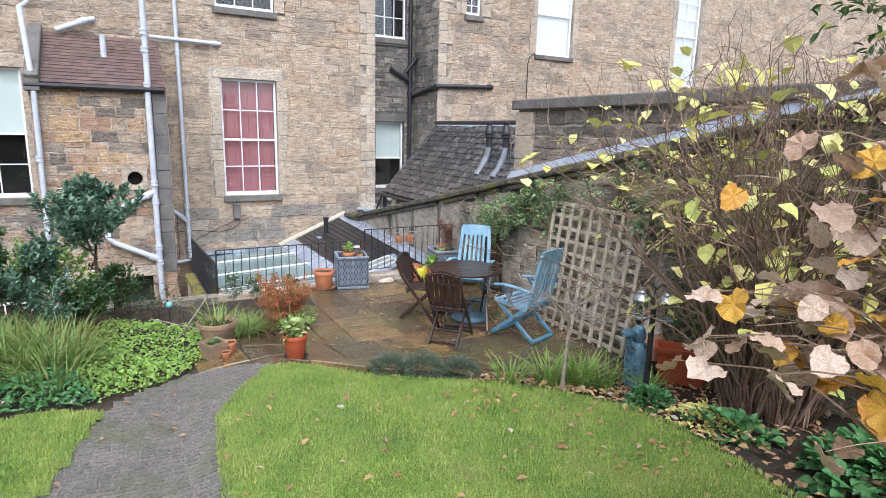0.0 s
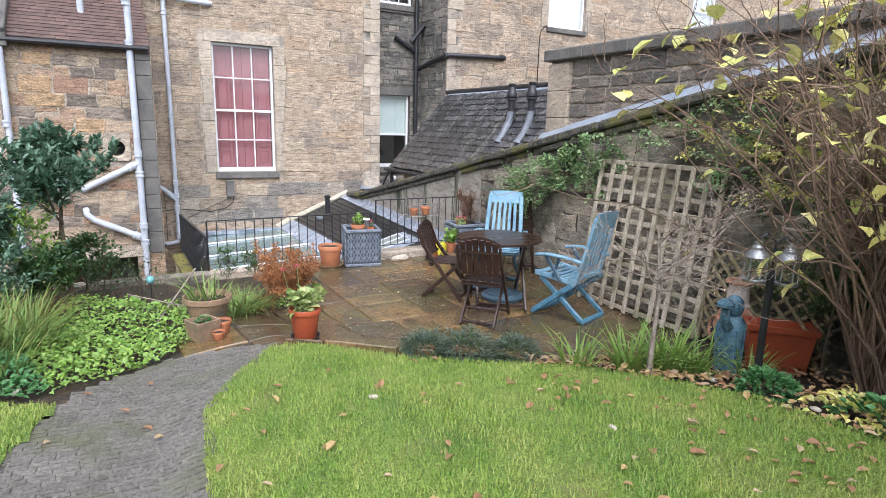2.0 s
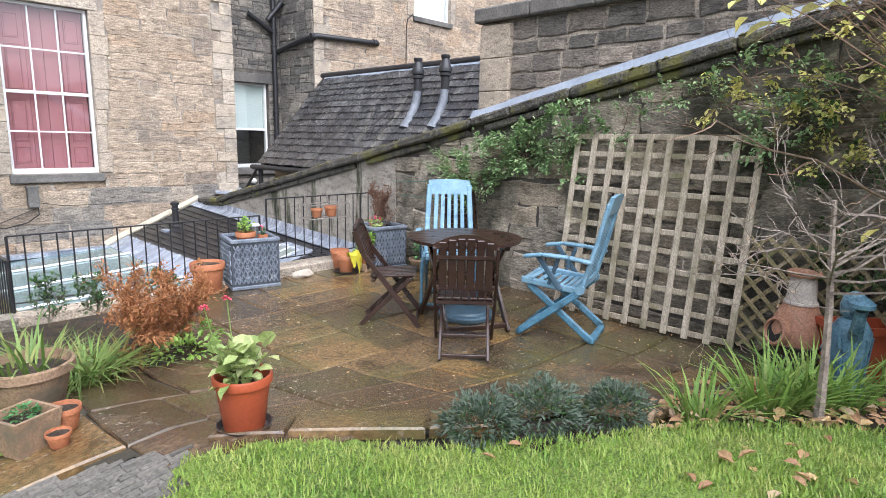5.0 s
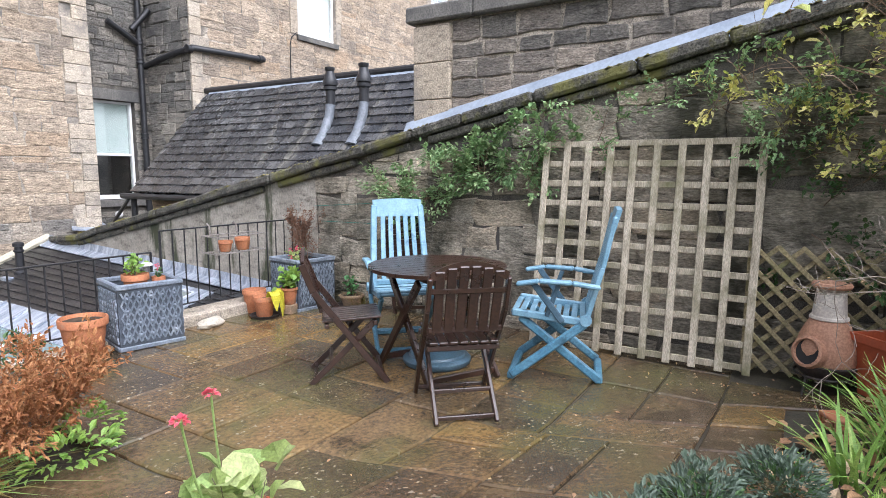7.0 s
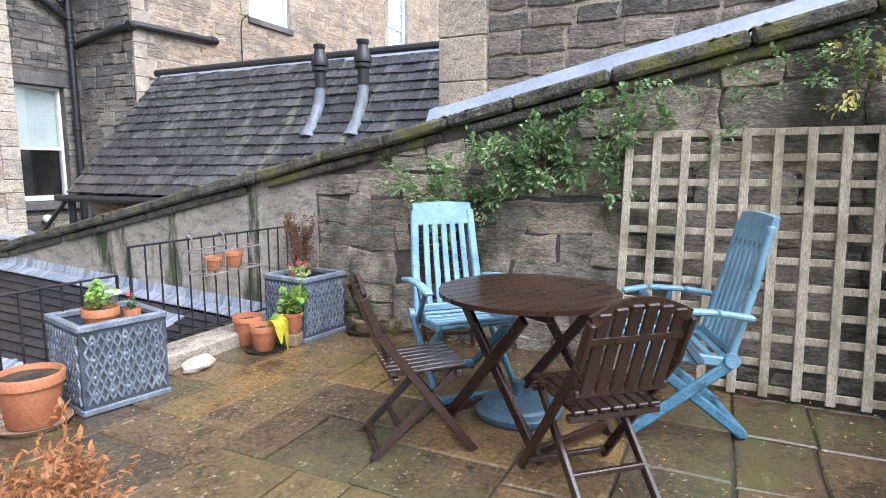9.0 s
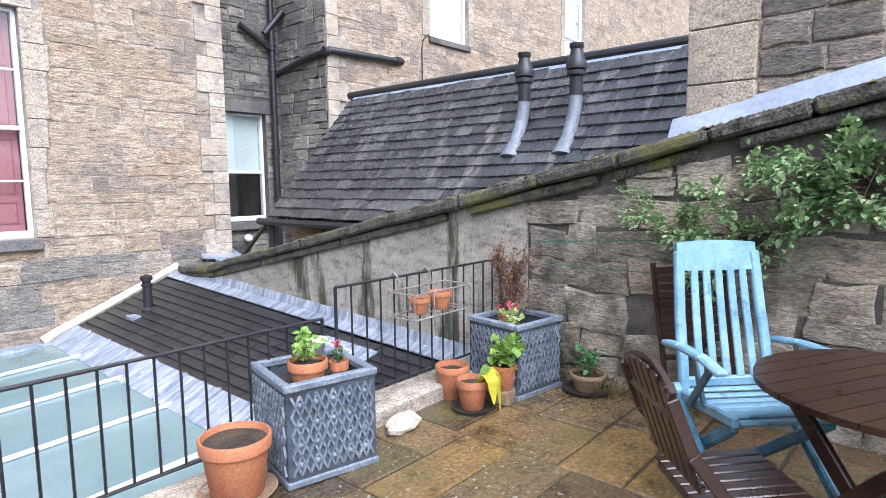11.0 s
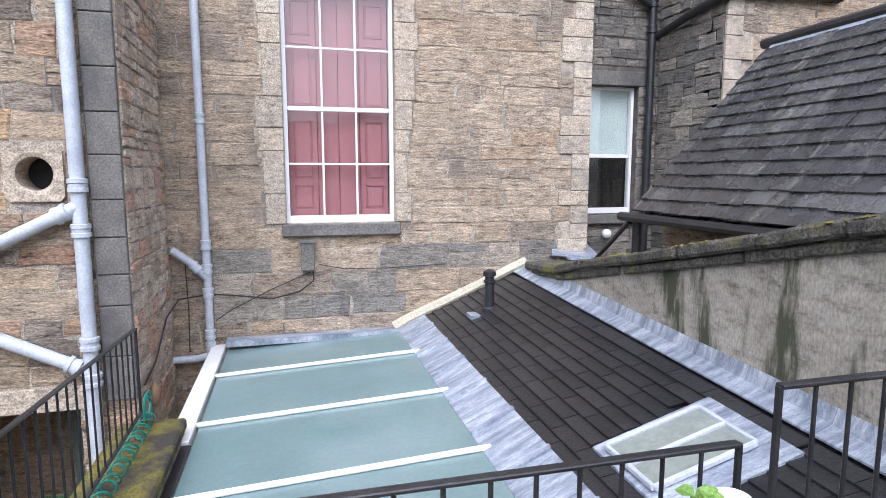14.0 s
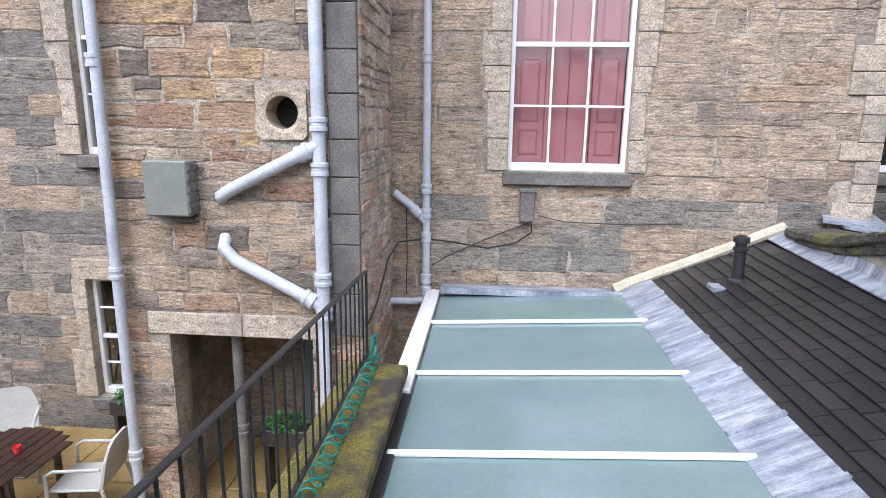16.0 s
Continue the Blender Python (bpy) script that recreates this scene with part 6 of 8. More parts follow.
# folded brown chair against the wall
o = thing("folded_chair", "folded dark brown slatted chair leaning on the garden wall", "chair", pose(4.77, 6.22, 0, 0, -8, -90))
for i in range(9):
    bm = bmesh.new()
    soft_box(bm, -0.19, -0.01, 0.48 + 0.05 * i, 0.19, 0.006, 0.522 + 0.05 * i, 0.003)
    part("seat_slat", bm, brown_wood, o)
for s in (-1, 1):
    bm = bmesh.new()
    soft_box(bm, s * 0.2 - 0.012, -0.02, 0, s * 0.2 + 0.012, 0.02, 0.95, 0.004)
    part("leg", bm, brown_wood, o)
for z in (0.08, 0.36):
    bm = bmesh.new()
    soft_box(bm, -0.188, -0.012, z, 0.188, 0.012, z + 0.03, 0.003)
    part("rail", bm, brown_wood, o)

# ---- trellis ----
o = thing("square_trellis", "square grey timber trellis panel fixed to the garden wall", "trellis")
y0, y1, z0, z1 = 3.46, 4.99, 0.02, 1.56
lean = lambda z: 4.60 + 0.22 * z / 1.56
for i in range(10):
    y = y1 - (y1 - y0) * (i + 0.12) / 9.24
    bm = bmesh.new()
    bar(bm, (lean(0), y, z0), (lean(1.56), y, z1), 0.05, 0.018, (1, 0, 0), 0.003)
    part("upright", bm, trellis_wood, o)
for j in range(11):
    z = 0.06 + 1.48 * j / 10
    bm = bmesh.new()
    bar(bm, (lean(z) + 0.02, y0, z), (lean(z) + 0.02, y1, z), 0.018, 0.044, (0, 0, 1), 0.003)
    part("cross_slat", bm, trellis_wood, o)
o = thing("diamond_lattice", "mossy diamond lattice panel leaning on the wall", "trellis")
for s in (1, -1):
    for k in range(-9, 12):
        a, b = 3.50 - 0.14 * k, None
        pts = []
        for u in range(0, 101):
            y = 3.50 - 1.1 * u / 100
            z = 0.0 + (s * (a - y) if s > 0 else 0.86 - (a - y))
            if 0.02 <= z <= 0.86:
                pts.append((4.74 + (0.012 if s > 0 else -0.012) + 0.06 * z, y, z))
        if len(pts) > 6:
            bm = bmesh.new()
            bar(bm, pts[0], pts[-1], 0.03, 0.012, (1, 0, 0), 0.003)
            part("slat", bm, lattice_wood, o)
bm = bmesh.new()
bar(bm, (4.73, 3.51, 0.0), (4.79, 3.51, 0.9), 0.035, 0.025, (1, 0, 0), 0.003)
part("edge_post", bm, lattice_wood, o)

# ---- railings ----
def railing(name, label, pts, tops, bases, post_at, pitch=0.115):
    o = thing(name, label, "railing")
    for (a, b), (ta, tb), (ba, bb) in zip(zip(pts, pts[1:]), zip(tops, tops[1:]), zip(bases, bases[1:])):
        A, B = Vector((*a, ta)), Vector((*b, tb))
        bm = bmesh.new()
        bar(bm, A, B, 0.03, 0.012, r=0.003)
        part("top_rail", bm, paint_black, o)
        lo1, lo2 = Vector((*a, ba + 0.08)), Vector((*b, bb + 0.08))
        bm = bmesh.new()
        bar(bm, lo1, lo2, 0.025, 0.01, r=0.002)
        part("bottom_rail", bm, paint_black, o)
        n = max(2, round((B - A).length / pitch))
        for i in range(n + 1):
            f = i / n
            p, q = lo1.lerp(lo2, f), A.lerp(B, f)
            post = i in (0, n)
            if post:
                p = Vector((p.x, p.y, ba + (bb - ba) * f))
            bm = bmesh.new()
            tube(bm, [p, q], 0.011 if post else 0.0065, 6)
            part("post" if post else "baluster", bm, paint_black, o)
    return o


railing("terrace_railing", "low black iron railing along the terrace edge", [(1.08, 7.84), (3.27, 7.84)], [0.655, 0.655], [0.02, 0.02], 1)
railing("terrace_railing", "taller black iron railing by the garden wall", [(3.31, 7.765), (4.90, 7.765)], [0.835, 0.835], [0.1, 0.1], 1)
railing("stair_railing", "black iron railing along the mossy retaining wall", [(1.07, 7.82), (1.07, 10.96)], [0.46, 0.305], [-0.38, -0.38], 1)
o = thing("coiled_hose", "green coiled garden hose along the railing foot", "hose")
bm = bmesh.new()
tube(bm, [(1.13 + 0.045 * math.cos(t * 0.7), 10.9 - t * 0.0105 + 0.02 * math.sin(t * 0.35), -0.325 + 0.045 * math.sin(t * 0.7)) for t in range(0, 200)], 0.006, 5)
tube(bm, [(1.13, 10.9 + 0.09 * math.cos(t * 0.4), -0.27 + 0.09 * math.sin(t * 0.4) + 0.002 * t) for t in range(0, 34)], 0.009, 5)
part("coil", bm, hose_green, o, "", True)
o = thing("hanging_pot_rack", "wire rack of two terracotta pots hooked on the railing", "pot rack", pose(3.94, 7.70, 0.61))
bm = bmesh.new()
for z, y in ((0.0, 0), (0.15, 0.0)):
    for a, b in (((-0.26, -0.19), (0.26, -0.19)), ((0.26, -0.19), (0.26, 0.03)), ((0.26, 0.03), (-0.26, 0.03)), ((-0.26, 0.03), (-0.26, -0.19))):
        tube(bm, [(*a, z), (*b, z)], 0.006, 6)
for x in (-0.26, 0.26, -0.09, 0.09):
    for y in (-0.19, 0.03):
        tube(bm, [(x, y, 0), (x, y, 0.15)], 0.005, 6)
for x in (-0.2, -0.1, 0, 0.1, 0.2):
    tube(bm, [(x, -0.19, 0), (x, 0.03, 0)], 0.004, 5)
for x in (-0.17, 0.12):
    tube(bm, [(x, 0.03, 0.15), (x, 0.04, 0.23), (x, 0.07, 0.25), (x, 0.10, 0.22)], 0.009, 6)
part("wire_frame", bm, wire_grey, o)
pot("terracotta_pot", "empty terracotta pot in the hanging rack", 3.84, 7.62, 0.614, 0.065, 0.10, terracotta, "pots in the hanging rack", 0.03)
pot("terracotta_pot", "empty tilted terracotta pot in the hanging rack", 4.03, 7.62, 0.614, 0.075, 0.115, terracotta, "pots in the hanging rack", 0.035)


# ---- paving ----
def inside(x, y, poly):
    c, j = False, len(poly) - 1
    for i in range(len(poly)):
        (x1, y1), (x2, y2) = poly[i], poly[j]
        if (y1 > y) != (y2 > y) and x < (x2 - x1) * (y - y1) / (y2 - y1) + x1:
            c = not c
        j = i
    return c


PATIO = [(0.5, 5.45), (0.62, 4.62), (1.08, 4.22), (1.36, 4.02), (1.74, 3.70), (2.2, 3.62), (2.75, 3.4), (3.4, 3.15), (4.0, 2.95), (4.9, 2.75), (4.9, 7.66), (2.02, 7.66), (2.0, 6.5), (1.85, 6.0), (1.35, 5.75), (0.5, 5.75)]
LAWN = [(0.34, 2.30), (0.46, 3.37), (0.70, 3.80), (1.02, 4.17), (1.34, 3.92), (1.66, 3.48), (2.03, 3.22), (2.57, 2.96), (2.93, 2.56), (3.2, 2.05), (3.18, 1.6), (3.05, 1.1), (2.9, 0.5), (2.7, -0.6), (2.6, -4.5), (0.05, -4.5), (0.15, 0.5)]
LAWN2 = [(-0.60, 2.6), (-0.42, 3.4), (-0.28, 4.0), (-0.62, 4.15), (-1.3, 4.0), (-3.0, 3.2), (-3.0, -4.5), (-0.9, -4.5), (-0.85, 1.0)]
PATH_ = [(0.34, 2.30), (0.46, 3.37), (0.70, 3.80), (1.02, 4.17), (1.05, 4.27), (0.66, 4.55), (0.30, 4.66), (0.05, 4.50), (-0.2, 4.15), (-0.42, 3.5), (-0.60, 2.7), (-0.85, 1.0), (-0.9, -4.5), (0.05, -4.5), (0.15, 0.5)]
frng = random.Random(51)


def split(x0, y0, x1, y1, out, depth=0):
    w, h = x1 - x0, y1 - y0
    if (w < 0.62 and h < 0.62 and (depth > 3 or frng.random() < 0.6)) or (w < 0.9 and h < 0.5) or (h < 0.9 and w < 0.5):
        out.append((x0, y0, x1, y1))
        return
    if w > h * frng.uniform(0.8, 1.25):
        c = x0 + w * frng.uniform(0.36, 0.64)
        split(x0, y0, c, y1, out, depth + 1)
        split(c, y0, x1, y1, out, depth + 1)
    else:
        c = y0 + h * frng.uniform(0.36, 0.64)
        split(x0, y0, x1, c, out, depth + 1)
        split(x0, c, x1, y1, out, depth + 1)


cells = []
split(0.45, 2.7, 4.93, 7.7, cells)
bm = bmesh.new()
nx, ny = 30, 34
gv = {}
for i in range(nx + 1):
    for j in range(ny + 1):
        x, y = 0.45 + 4.48 * i / nx, 2.7 + 5.0 * j / ny
        gv[i, j] = bm.verts.new((x, y, gz(x, y) - 0.014))
for i in range(nx):
    for j in range(ny):
        if inside(0.45 + 4.48 * (i + 0.5) / nx, 2.7 + 5.0 * (j + 0.5) / ny, PATIO):
            bm.faces.new((gv[i, j], gv[i + 1, j], gv[i + 1, j + 1], gv[i, j + 1]))
pavement = structure("pavement", "wet brown and ochre sandstone flags of the patio", bm, joint_mat, "paving")


def flag(corners, lift=0.0, name="flag"):
    """A riven flag: eight-sided top with a softened arris."""
    c = sum((Vector((*p, 0)) for p in corners), Vector()) / len(corners)
    bm = bmesh.new()
    ts, ms, bs = [], [], []
    tilt = (frng.uniform(-0.006, 0.006), frng.uniform(-0.006, 0.006))
    n = len(corners)
    pts = []
    for i in range(n):
        a, b = Vector(corners[i]), Vector(corners[(i + 1) % n])
        pts += [a, a.lerp(b, 0.5)]
    for p in pts:
        d = Vector((p.x - c.x, p.y - c.y))
        p = p + Vector((frng.uniform(-0.004, 0.004), frng.uniform(-0.004, 0.004)))
        z = gz(p.x, p.y) + lift + tilt[0] * d.x + tilt[1] * d.y
        q = p - d.normalized() * 0.010
        ts.append(bm.verts.new((q.x, q.y, z + frng.uniform(-0.001, 0.002))))
        ms.append(bm.verts.new((p.x, p.y, z - 0.008)))
        bs.append(bm.verts.new((p.x, p.y, z - 0.05)))
    t = bm.verts.new((c.x, c.y, gz(c.x, c.y) + lift + 0.001))
    for i in range(len(pts)):
        j = (i + 1) % len(pts)
        bm.faces.new((t, ts[i], ts[j]))
        bm.faces.new((ts[i], ms[i], ms[j], ts[j]))
        bm.faces.new((ms[i], bs[i], bs[j], ms[j]))
    return part(name, bm, flag_mat, pavement)


for x0, y0, x1, y1 in cells:
    g = 0.006
    ks = [(x0 + g, y0 + g), (x1 - g, y0 + g), (x1 - g, y1 - g), (x0 + g, y1 - g)]
    if sum(inside(x, y, PATIO) for x, y in ks + [((x0 + x1) / 2, (y0 + y1) / 2)]) >= 3:
        flag(ks, frng.uniform(-0.003, 0.004))
flag([(1.33, 4.06), (1.73, 3.70), (1.97, 3.93), (1.53, 4.30)], 0.03)
flag([(1.745, 3.69), (1.98, 3.50), (2.18, 3.70), (1.98, 3.915)], 0.03)
flag([(1.10, 4.27), (1.32, 4.07), (1.52, 4.31), (1.28, 4.50)], 0.018)

# path of small setts
bm = bmesh.new()
V, F = [], []
srg = random.Random(52)
y = -3.0
while y < 4.7:
    h = srg.uniform(0.042, 0.058)
    x = -1.1 + srg.uniform(0, 0.05)
    while x < 1.1:
        w = srg.uniform(0.06, 0.11)
        if inside(x + w / 2, y + h / 2, PATH_):
            n = len(V)
            z = gz(x + w / 2, y + h / 2)
            for ix, iy, iz in ((0, 0, -0.03), (1, 0, -0.03), (1, 1, -0.03), (0, 1, -0.03), (0.08, 0.1, 0.004), (0.92, 0.1, 0.004), (0.92, 0.9, 0.004), (0.08, 0.9, 0.004)):
                px, py = x + 0.0025 + ix * (w - 0.005) + srg.uniform(-0.003, 0.003), y + 0.002 + iy * (h - 0.004) + srg.uniform(-0.002, 0.002)
                V.append((px, py, gz(px, py) + iz + (srg.uniform(-0.002, 0.003) if iz > 0 else 0)))
            F += [tuple(n + i for i in f) for f in ((4, 5, 6, 7), (0, 1, 5, 4), (1, 2, 6, 5), (2, 3, 7, 6), (3, 0, 4, 7))]
        x += w
    y += h
bm.free()
bm = bmesh.new()
gv = {}
for i in range(31):
    for j in range(81):
        x, y = -1.1 + 2.2 * i / 30, -3 + 7.7 * j / 80
        gv[i, j] = bm.verts.new((x, y, gz(x, y) - 0.002))
for i in range(30):
    for j in range(80):
        if inside(-1.1 + 2.2 * (i + 0.5) / 30, -3 + 7.7 * (j + 0.5) / 80, PATH_):
            bm.faces.new((gv[i, j], gv[i + 1, j], gv[i + 1, j + 1], gv[i, j + 1]))
road = structure("path", "grey sett path winding down to the patio", bm, cobble_mat, "path")
me = bpy.data.meshes.new("setts")
me.from_pydata(V, [], F)
me.materials.append(cobble_mat)
o = new("setts", me)
o.parent = road
tagged(o, kind="stuff")

# lawn
bm = bmesh.new()
gv = {}
nx, ny = 80, 110
for i in range(nx + 1):
    for j in range(ny + 1):
        x, y = -3.0 + 6.4 * i / nx, -4.5 + 8.8 * j / ny
        gv[i, j] = bm.verts.new((x, y, gz(x, y) + 0.012 + 0.008 * noise.noise((x * 3, y * 3, 1))))
for i in range(nx):
    for j in range(ny):
        x, y = -3.0 + 6.4 * (i + 0.5) / nx, -4.5 + 8.8 * (j + 0.5) / ny
        if inside(x, y, LAWN) or inside(x, y, LAWN2):
            bm.faces.new((gv[i, j], gv[i + 1, j], gv[i + 1, j + 1], gv[i, j + 1]))
lawn = structure("lawn", "short damp green lawn flecked with fallen leaves", bm, turf, "lawn", True)
lrng = np.random.default_rng(5)
N = 320000
xy = np.column_stack((lrng.uniform(-3.0, 3.3, N), lrng.uniform(-1.2, 4.25, N)))


def inside_np(p, poly):
    c = np.zeros(len(p), bool)
    j = len(poly) - 1
    for i in range(len(poly)):
        (x1, y1), (x2, y2) = poly[i], poly[j]
        if y1 != y2:
            c ^= ((y1 > p[:, 1]) != (y2 > p[:, 1])) & (p[:, 0] < (x2 - x1) * (p[:, 1] - y1) / (y2 - y1) + x1)
        j = i
    return c


grow_ = [(x + (0.05 if x > 1.5 else -0.03), y + (0.03 if y > 2.5 else 0)) for x, y in LAWN]
xy = xy[inside_np(xy, grow_) | inside_np(xy, LAWN2)]
N = len(xy)
zz = np.array([gz(x, y) for x, y in xy])
ang, ln, tl = lrng.uniform(0, 6.283, N), lrng.uniform(0.014, 0.042, N), lrng.uniform(0.1, 0.9, N)
w = lrng.uniform(0.0022, 0.0042, N)
dx, dy = np.cos(ang), np.sin(ang)
base = np.column_stack((xy, zz + 0.008))
side = np.column_stack((-dy * w, dx * w, np.zeros(N)))
tip = base + np.column_stack((dx * ln * tl, dy * ln * tl, ln * (1 - 0.35 * tl)))
V = np.stack((base - side, base + side, tip), 1).reshape(-1, 3)
me = bpy.data.meshes.new("grass")
me.from_pydata(V.tolist(), [], np.arange(3 * N).reshape(-1, 3).tolist())
me.materials.append(lawn_blade)
o = new("grass_blades", me)
o.parent = lawn
tagged(o, kind="stuff")

# ---- beds ----
vrng = random.Random(61)


def plant(name, label, category="plant", group=""):
    return thing(name, label, category, None, group)


def litter(x0, x1, y0, y1, n, where=None):
    out = []
    for k in range(n):
        x, y = vrng.uniform(x0, x1), vrng.uniform(y0, y1)
        if where is None or where(x, y):
            out.append(((x, y, gz(x, y) + vrng.uniform(0.012, 0.03)), (vrng.uniform(-1, 1), vrng.uniform(-1, 1), vrng.uniform(-0.1, 0.25))))
    return out


o = tagged(new("leaf_litter", leaves_mesh("leaf_litter", litter(2.4, 4.9, -1.0, 3.2, 1500, lambda x, y: not inside(x, y, LAWN) and not inside(x, y, PATIO)) + litter(2.4, 3.6, 2.2, 3.3, 260, lambda x, y: not inside(x, y, LAWN)),
           leaf_litter, (0.035, 0.075), 0.6, 0.2, vrng, 0.0)), "fallen brown and tan leaves over the bed", "leaves", "", "stuff")
o = tagged(new("lawn_leaves", leaves_mesh("lawn_leaves", litter(0.4, 3.1, 0.2, 3.4, 70, lambda x, y: inside(x, y, LAWN)) + litter(2.0, 3.2, 1.0, 2.8, 60, lambda x, y: inside(x, y, LAWN)) + litter(-0.6, 0.6, 2, 4.6, 12),
           leaf_litter, (0.04, 0.07), 0.55, 0.3, vrng, 0.0)), "scattered fallen leaves on the lawn", "leaves", "", "stuff")
o = tagged(new("patio_leaves", leaves_mesh("patio_leaves", litter(4.1, 4.7, 3.0, 5.0, 60, None) + litter(2.2, 4.4, 3.4, 5, 30) + litter(1.4, 2.4, 4.6, 5.6, 10), leaf_litter, (0.014, 0.028), 0.5, 0.2, vrng, 0.0)), "small fallen leaves on the wet paving", "leaves", "", "stuff")
for x, y, s in ((1.18, 2.80, 0.028), (2.05, 2.0, 0.026), (-0.72, 4.55, 0.05), (-0.95, 4.4, 0.055), (-0.5, 4.28, 0.04), (3.30, 2.35, 0.03), (3.32, 1.75, 0.03)):
    o = thing("pebble", "pale loose stone lying on the grass edge", "stone", pose(x, y, gz(x, y) + 0.01, 0, 0, vrng.uniform(0, 180)), "loose pale stones")
    bm = bmesh.new()
    bmesh.ops.create_icosphere(bm, subdivisions=2, radius=1)
    for v in bm.verts:
        k = 1 + 0.25 * noise.noise(v.co * 1.5 + Vector((x, y, 0)))
        v.co = Vector((v.co.x * s * k, v.co.y * s * 0.6 * k, v.co.z * s * 0.45 * k + s * 0.3))
    part("stone", bm, pale_rock, o)

# left bed: lime ground cover, long grass, shrubs and the small evergreen tree
cov = []
for k in range(10000):
    x, y = vrng.uniform(-1.6, 0.62), vrng.uniform(4.1, 6.6)
    lim = 4.25 + max(0, (x + 0.3)) * 0.75 if x > -0.3 else 4.2
    if y < lim or (x > 0.45 and y < 5.0) or y > 6.4 - max(0, x) * 0.9:
        continue
    h = 0.16 * (0.5 + 0.8 * abs(noise.noise((x * 3, y * 3, 2)))) * min(1, (y - lim) * 3 + 0.25)
    cov.append(((x, y, gz(x, y) + vrng.uniform(0.3, 1) * h), rand_dir(vrng, 0.9)))
o = plant("ground_cover", "mat of bright lime-green ground cover edging the path")
leaf_part("foliage", [c for c in cov if c[0][0] + c[0][1] * 0.25 > 0.72], leaf_lime, o, vrng, (0.025, 0.05), 0.75, 0.2, 0.5)
leaf_part("foliage", [c for c in cov if c[0][0] + c[0][1] * 0.25 <= 0.72], leaf_mint, o, vrng, (0.03, 0.055), 0.75, 0.2, 0.5)
o = plant("long_grass", "tall arching clump of green and straw-coloured grass", "grass")
bl = []
for k in range(34):
    bl += tussock(vrng, vrng.uniform(-2.4, -0.5), vrng.uniform(4.6, 5.9), 0.16, 60, (0.4, 0.75), 0.5, (0.35, 1.1))
b_ = new("blade_tuft", blade_mesh("blade_tuft", bl, leaf_grass, 0.010))
tagged(b_, kind="stuff").parent = o
bl = []
for k in range(16):
    bl += tussock(vrng, vrng.uniform(-1.5, -0.2), vrng.uniform(5.5, 6.3), 0.12, 34, (0.35, 0.65), 0.5, (0.3, 1.0))
b_ = new("dry_blades", blade_mesh("dry_blades", bl, leaf_gold, 0.007))
tagged(b_, kind="stuff").parent = o


def evergreen(name, label, x, y, z, h, spread, count, mt, size, trunk_r=0.022, seed=1, bare=0.45, ratio=0.42):
    rng = random.Random(seed)
    o = thing(name, label, "tree", pose(x, y, z))
    limbs, tips = [], []
    pts = [(0, 0, 0), (0.01, 0.01, h * bare * 0.5), (-0.02, 0.0, h * bare), (0.01, -0.02, h * 0.72), (0, 0, h * 0.92)]
    limbs_mesh("trunk", [(pts, [trunk_r, trunk_r * 0.85, trunk_r * 0.75, trunk_r * 0.4, 0.003])], bark, o, 8)
    for k in range(16):
        f = rng.uniform(bare, 0.92)
        a = rng.uniform(0, 6.283)
        p = Vector((0, 0, h * f))
        reach = spread * (1.0 - 0.65 * max(0, (f - 0.55) / 0.4)) * rng.uniform(0.6, 1.0)
        grow(rng, p, (math.cos(a), math.sin(a), 0.35), reach * 0.6, trunk_r * 0.4, 2, limbs, tips, 0.25, 3, 0.6, 0.12)
    limbs_mesh("branchwork", limbs, bark, o)
    leaf_part("crown", spray(rng, tips, count, 0.05), mt, o, rng, size, ratio, 0.2, 0.35)
    return o


evergreen("small_tree", "small evergreen tree with glossy grey-green leaves", -0.33, 6.75, 0.0, 1.62, 0.95, 4200, leaf_glossy, (0.06, 0.10), 0.024, 71, 0.52)
for k, (x, y, h, s, c, mt) in enumerate(((-1.35, 6.5, 1.15, 0.85, 3200, leaf_green), (-0.85, 6.9, 0.8, 0.7, 2000, leaf_lime), (-2.0, 6.0, 1.25, 1.0, 3000, leaf_glossy), (-2.9, 5.6, 1.2, 1.0, 2000, leaf_green), (-0.2, 7.25, 0.55, 0.6, 1500, leaf_green), (-1.2, 7.3, 0.7, 0.8, 1800, leaf_green), (-0.95, 6.35, 0.95, 0.75, 4200, leaf_glossy), (-1.7, 6.1, 1.1, 0.9, 4200, leaf_green), (-0.45, 6.35, 0.5, 0.5, 2200, leaf_green))):
    evergreen("leafy_shrub", ("dense dark green leafy shrub in the border", "yellow-green leafy shrub in the border")[mt is leaf_lime], x, y, gz(x, y), h, s, c, mt, (0.035, 0.065), 0.012, 80 + k, 0.12, 0.55)
o = plant("twiggy_shrub", "thin dark leafless twigs with small leaves at the terrace edge", "shrub")
limbs, tips = [], []
for k in range(14):
    x, y = vrng.uniform(-0.1, 0.5), vrng.uniform(6.5, 7.3)
    grow(vrng, (x, y, 0), (vrng.uniform(-0.5, 0.5), vrng.uniform(-0.5, 0.5), 1), 0.3, 0.005, 2, limbs, tips, 0.3, 3, 0.6, 0.05)
limbs_mesh("twig_tangle", limbs, bark, o)
leaf_part("foliage", spray(vrng, tips, 420, 0.04), leaf_green, o, vrng, (0.02, 0.04), 0.5)
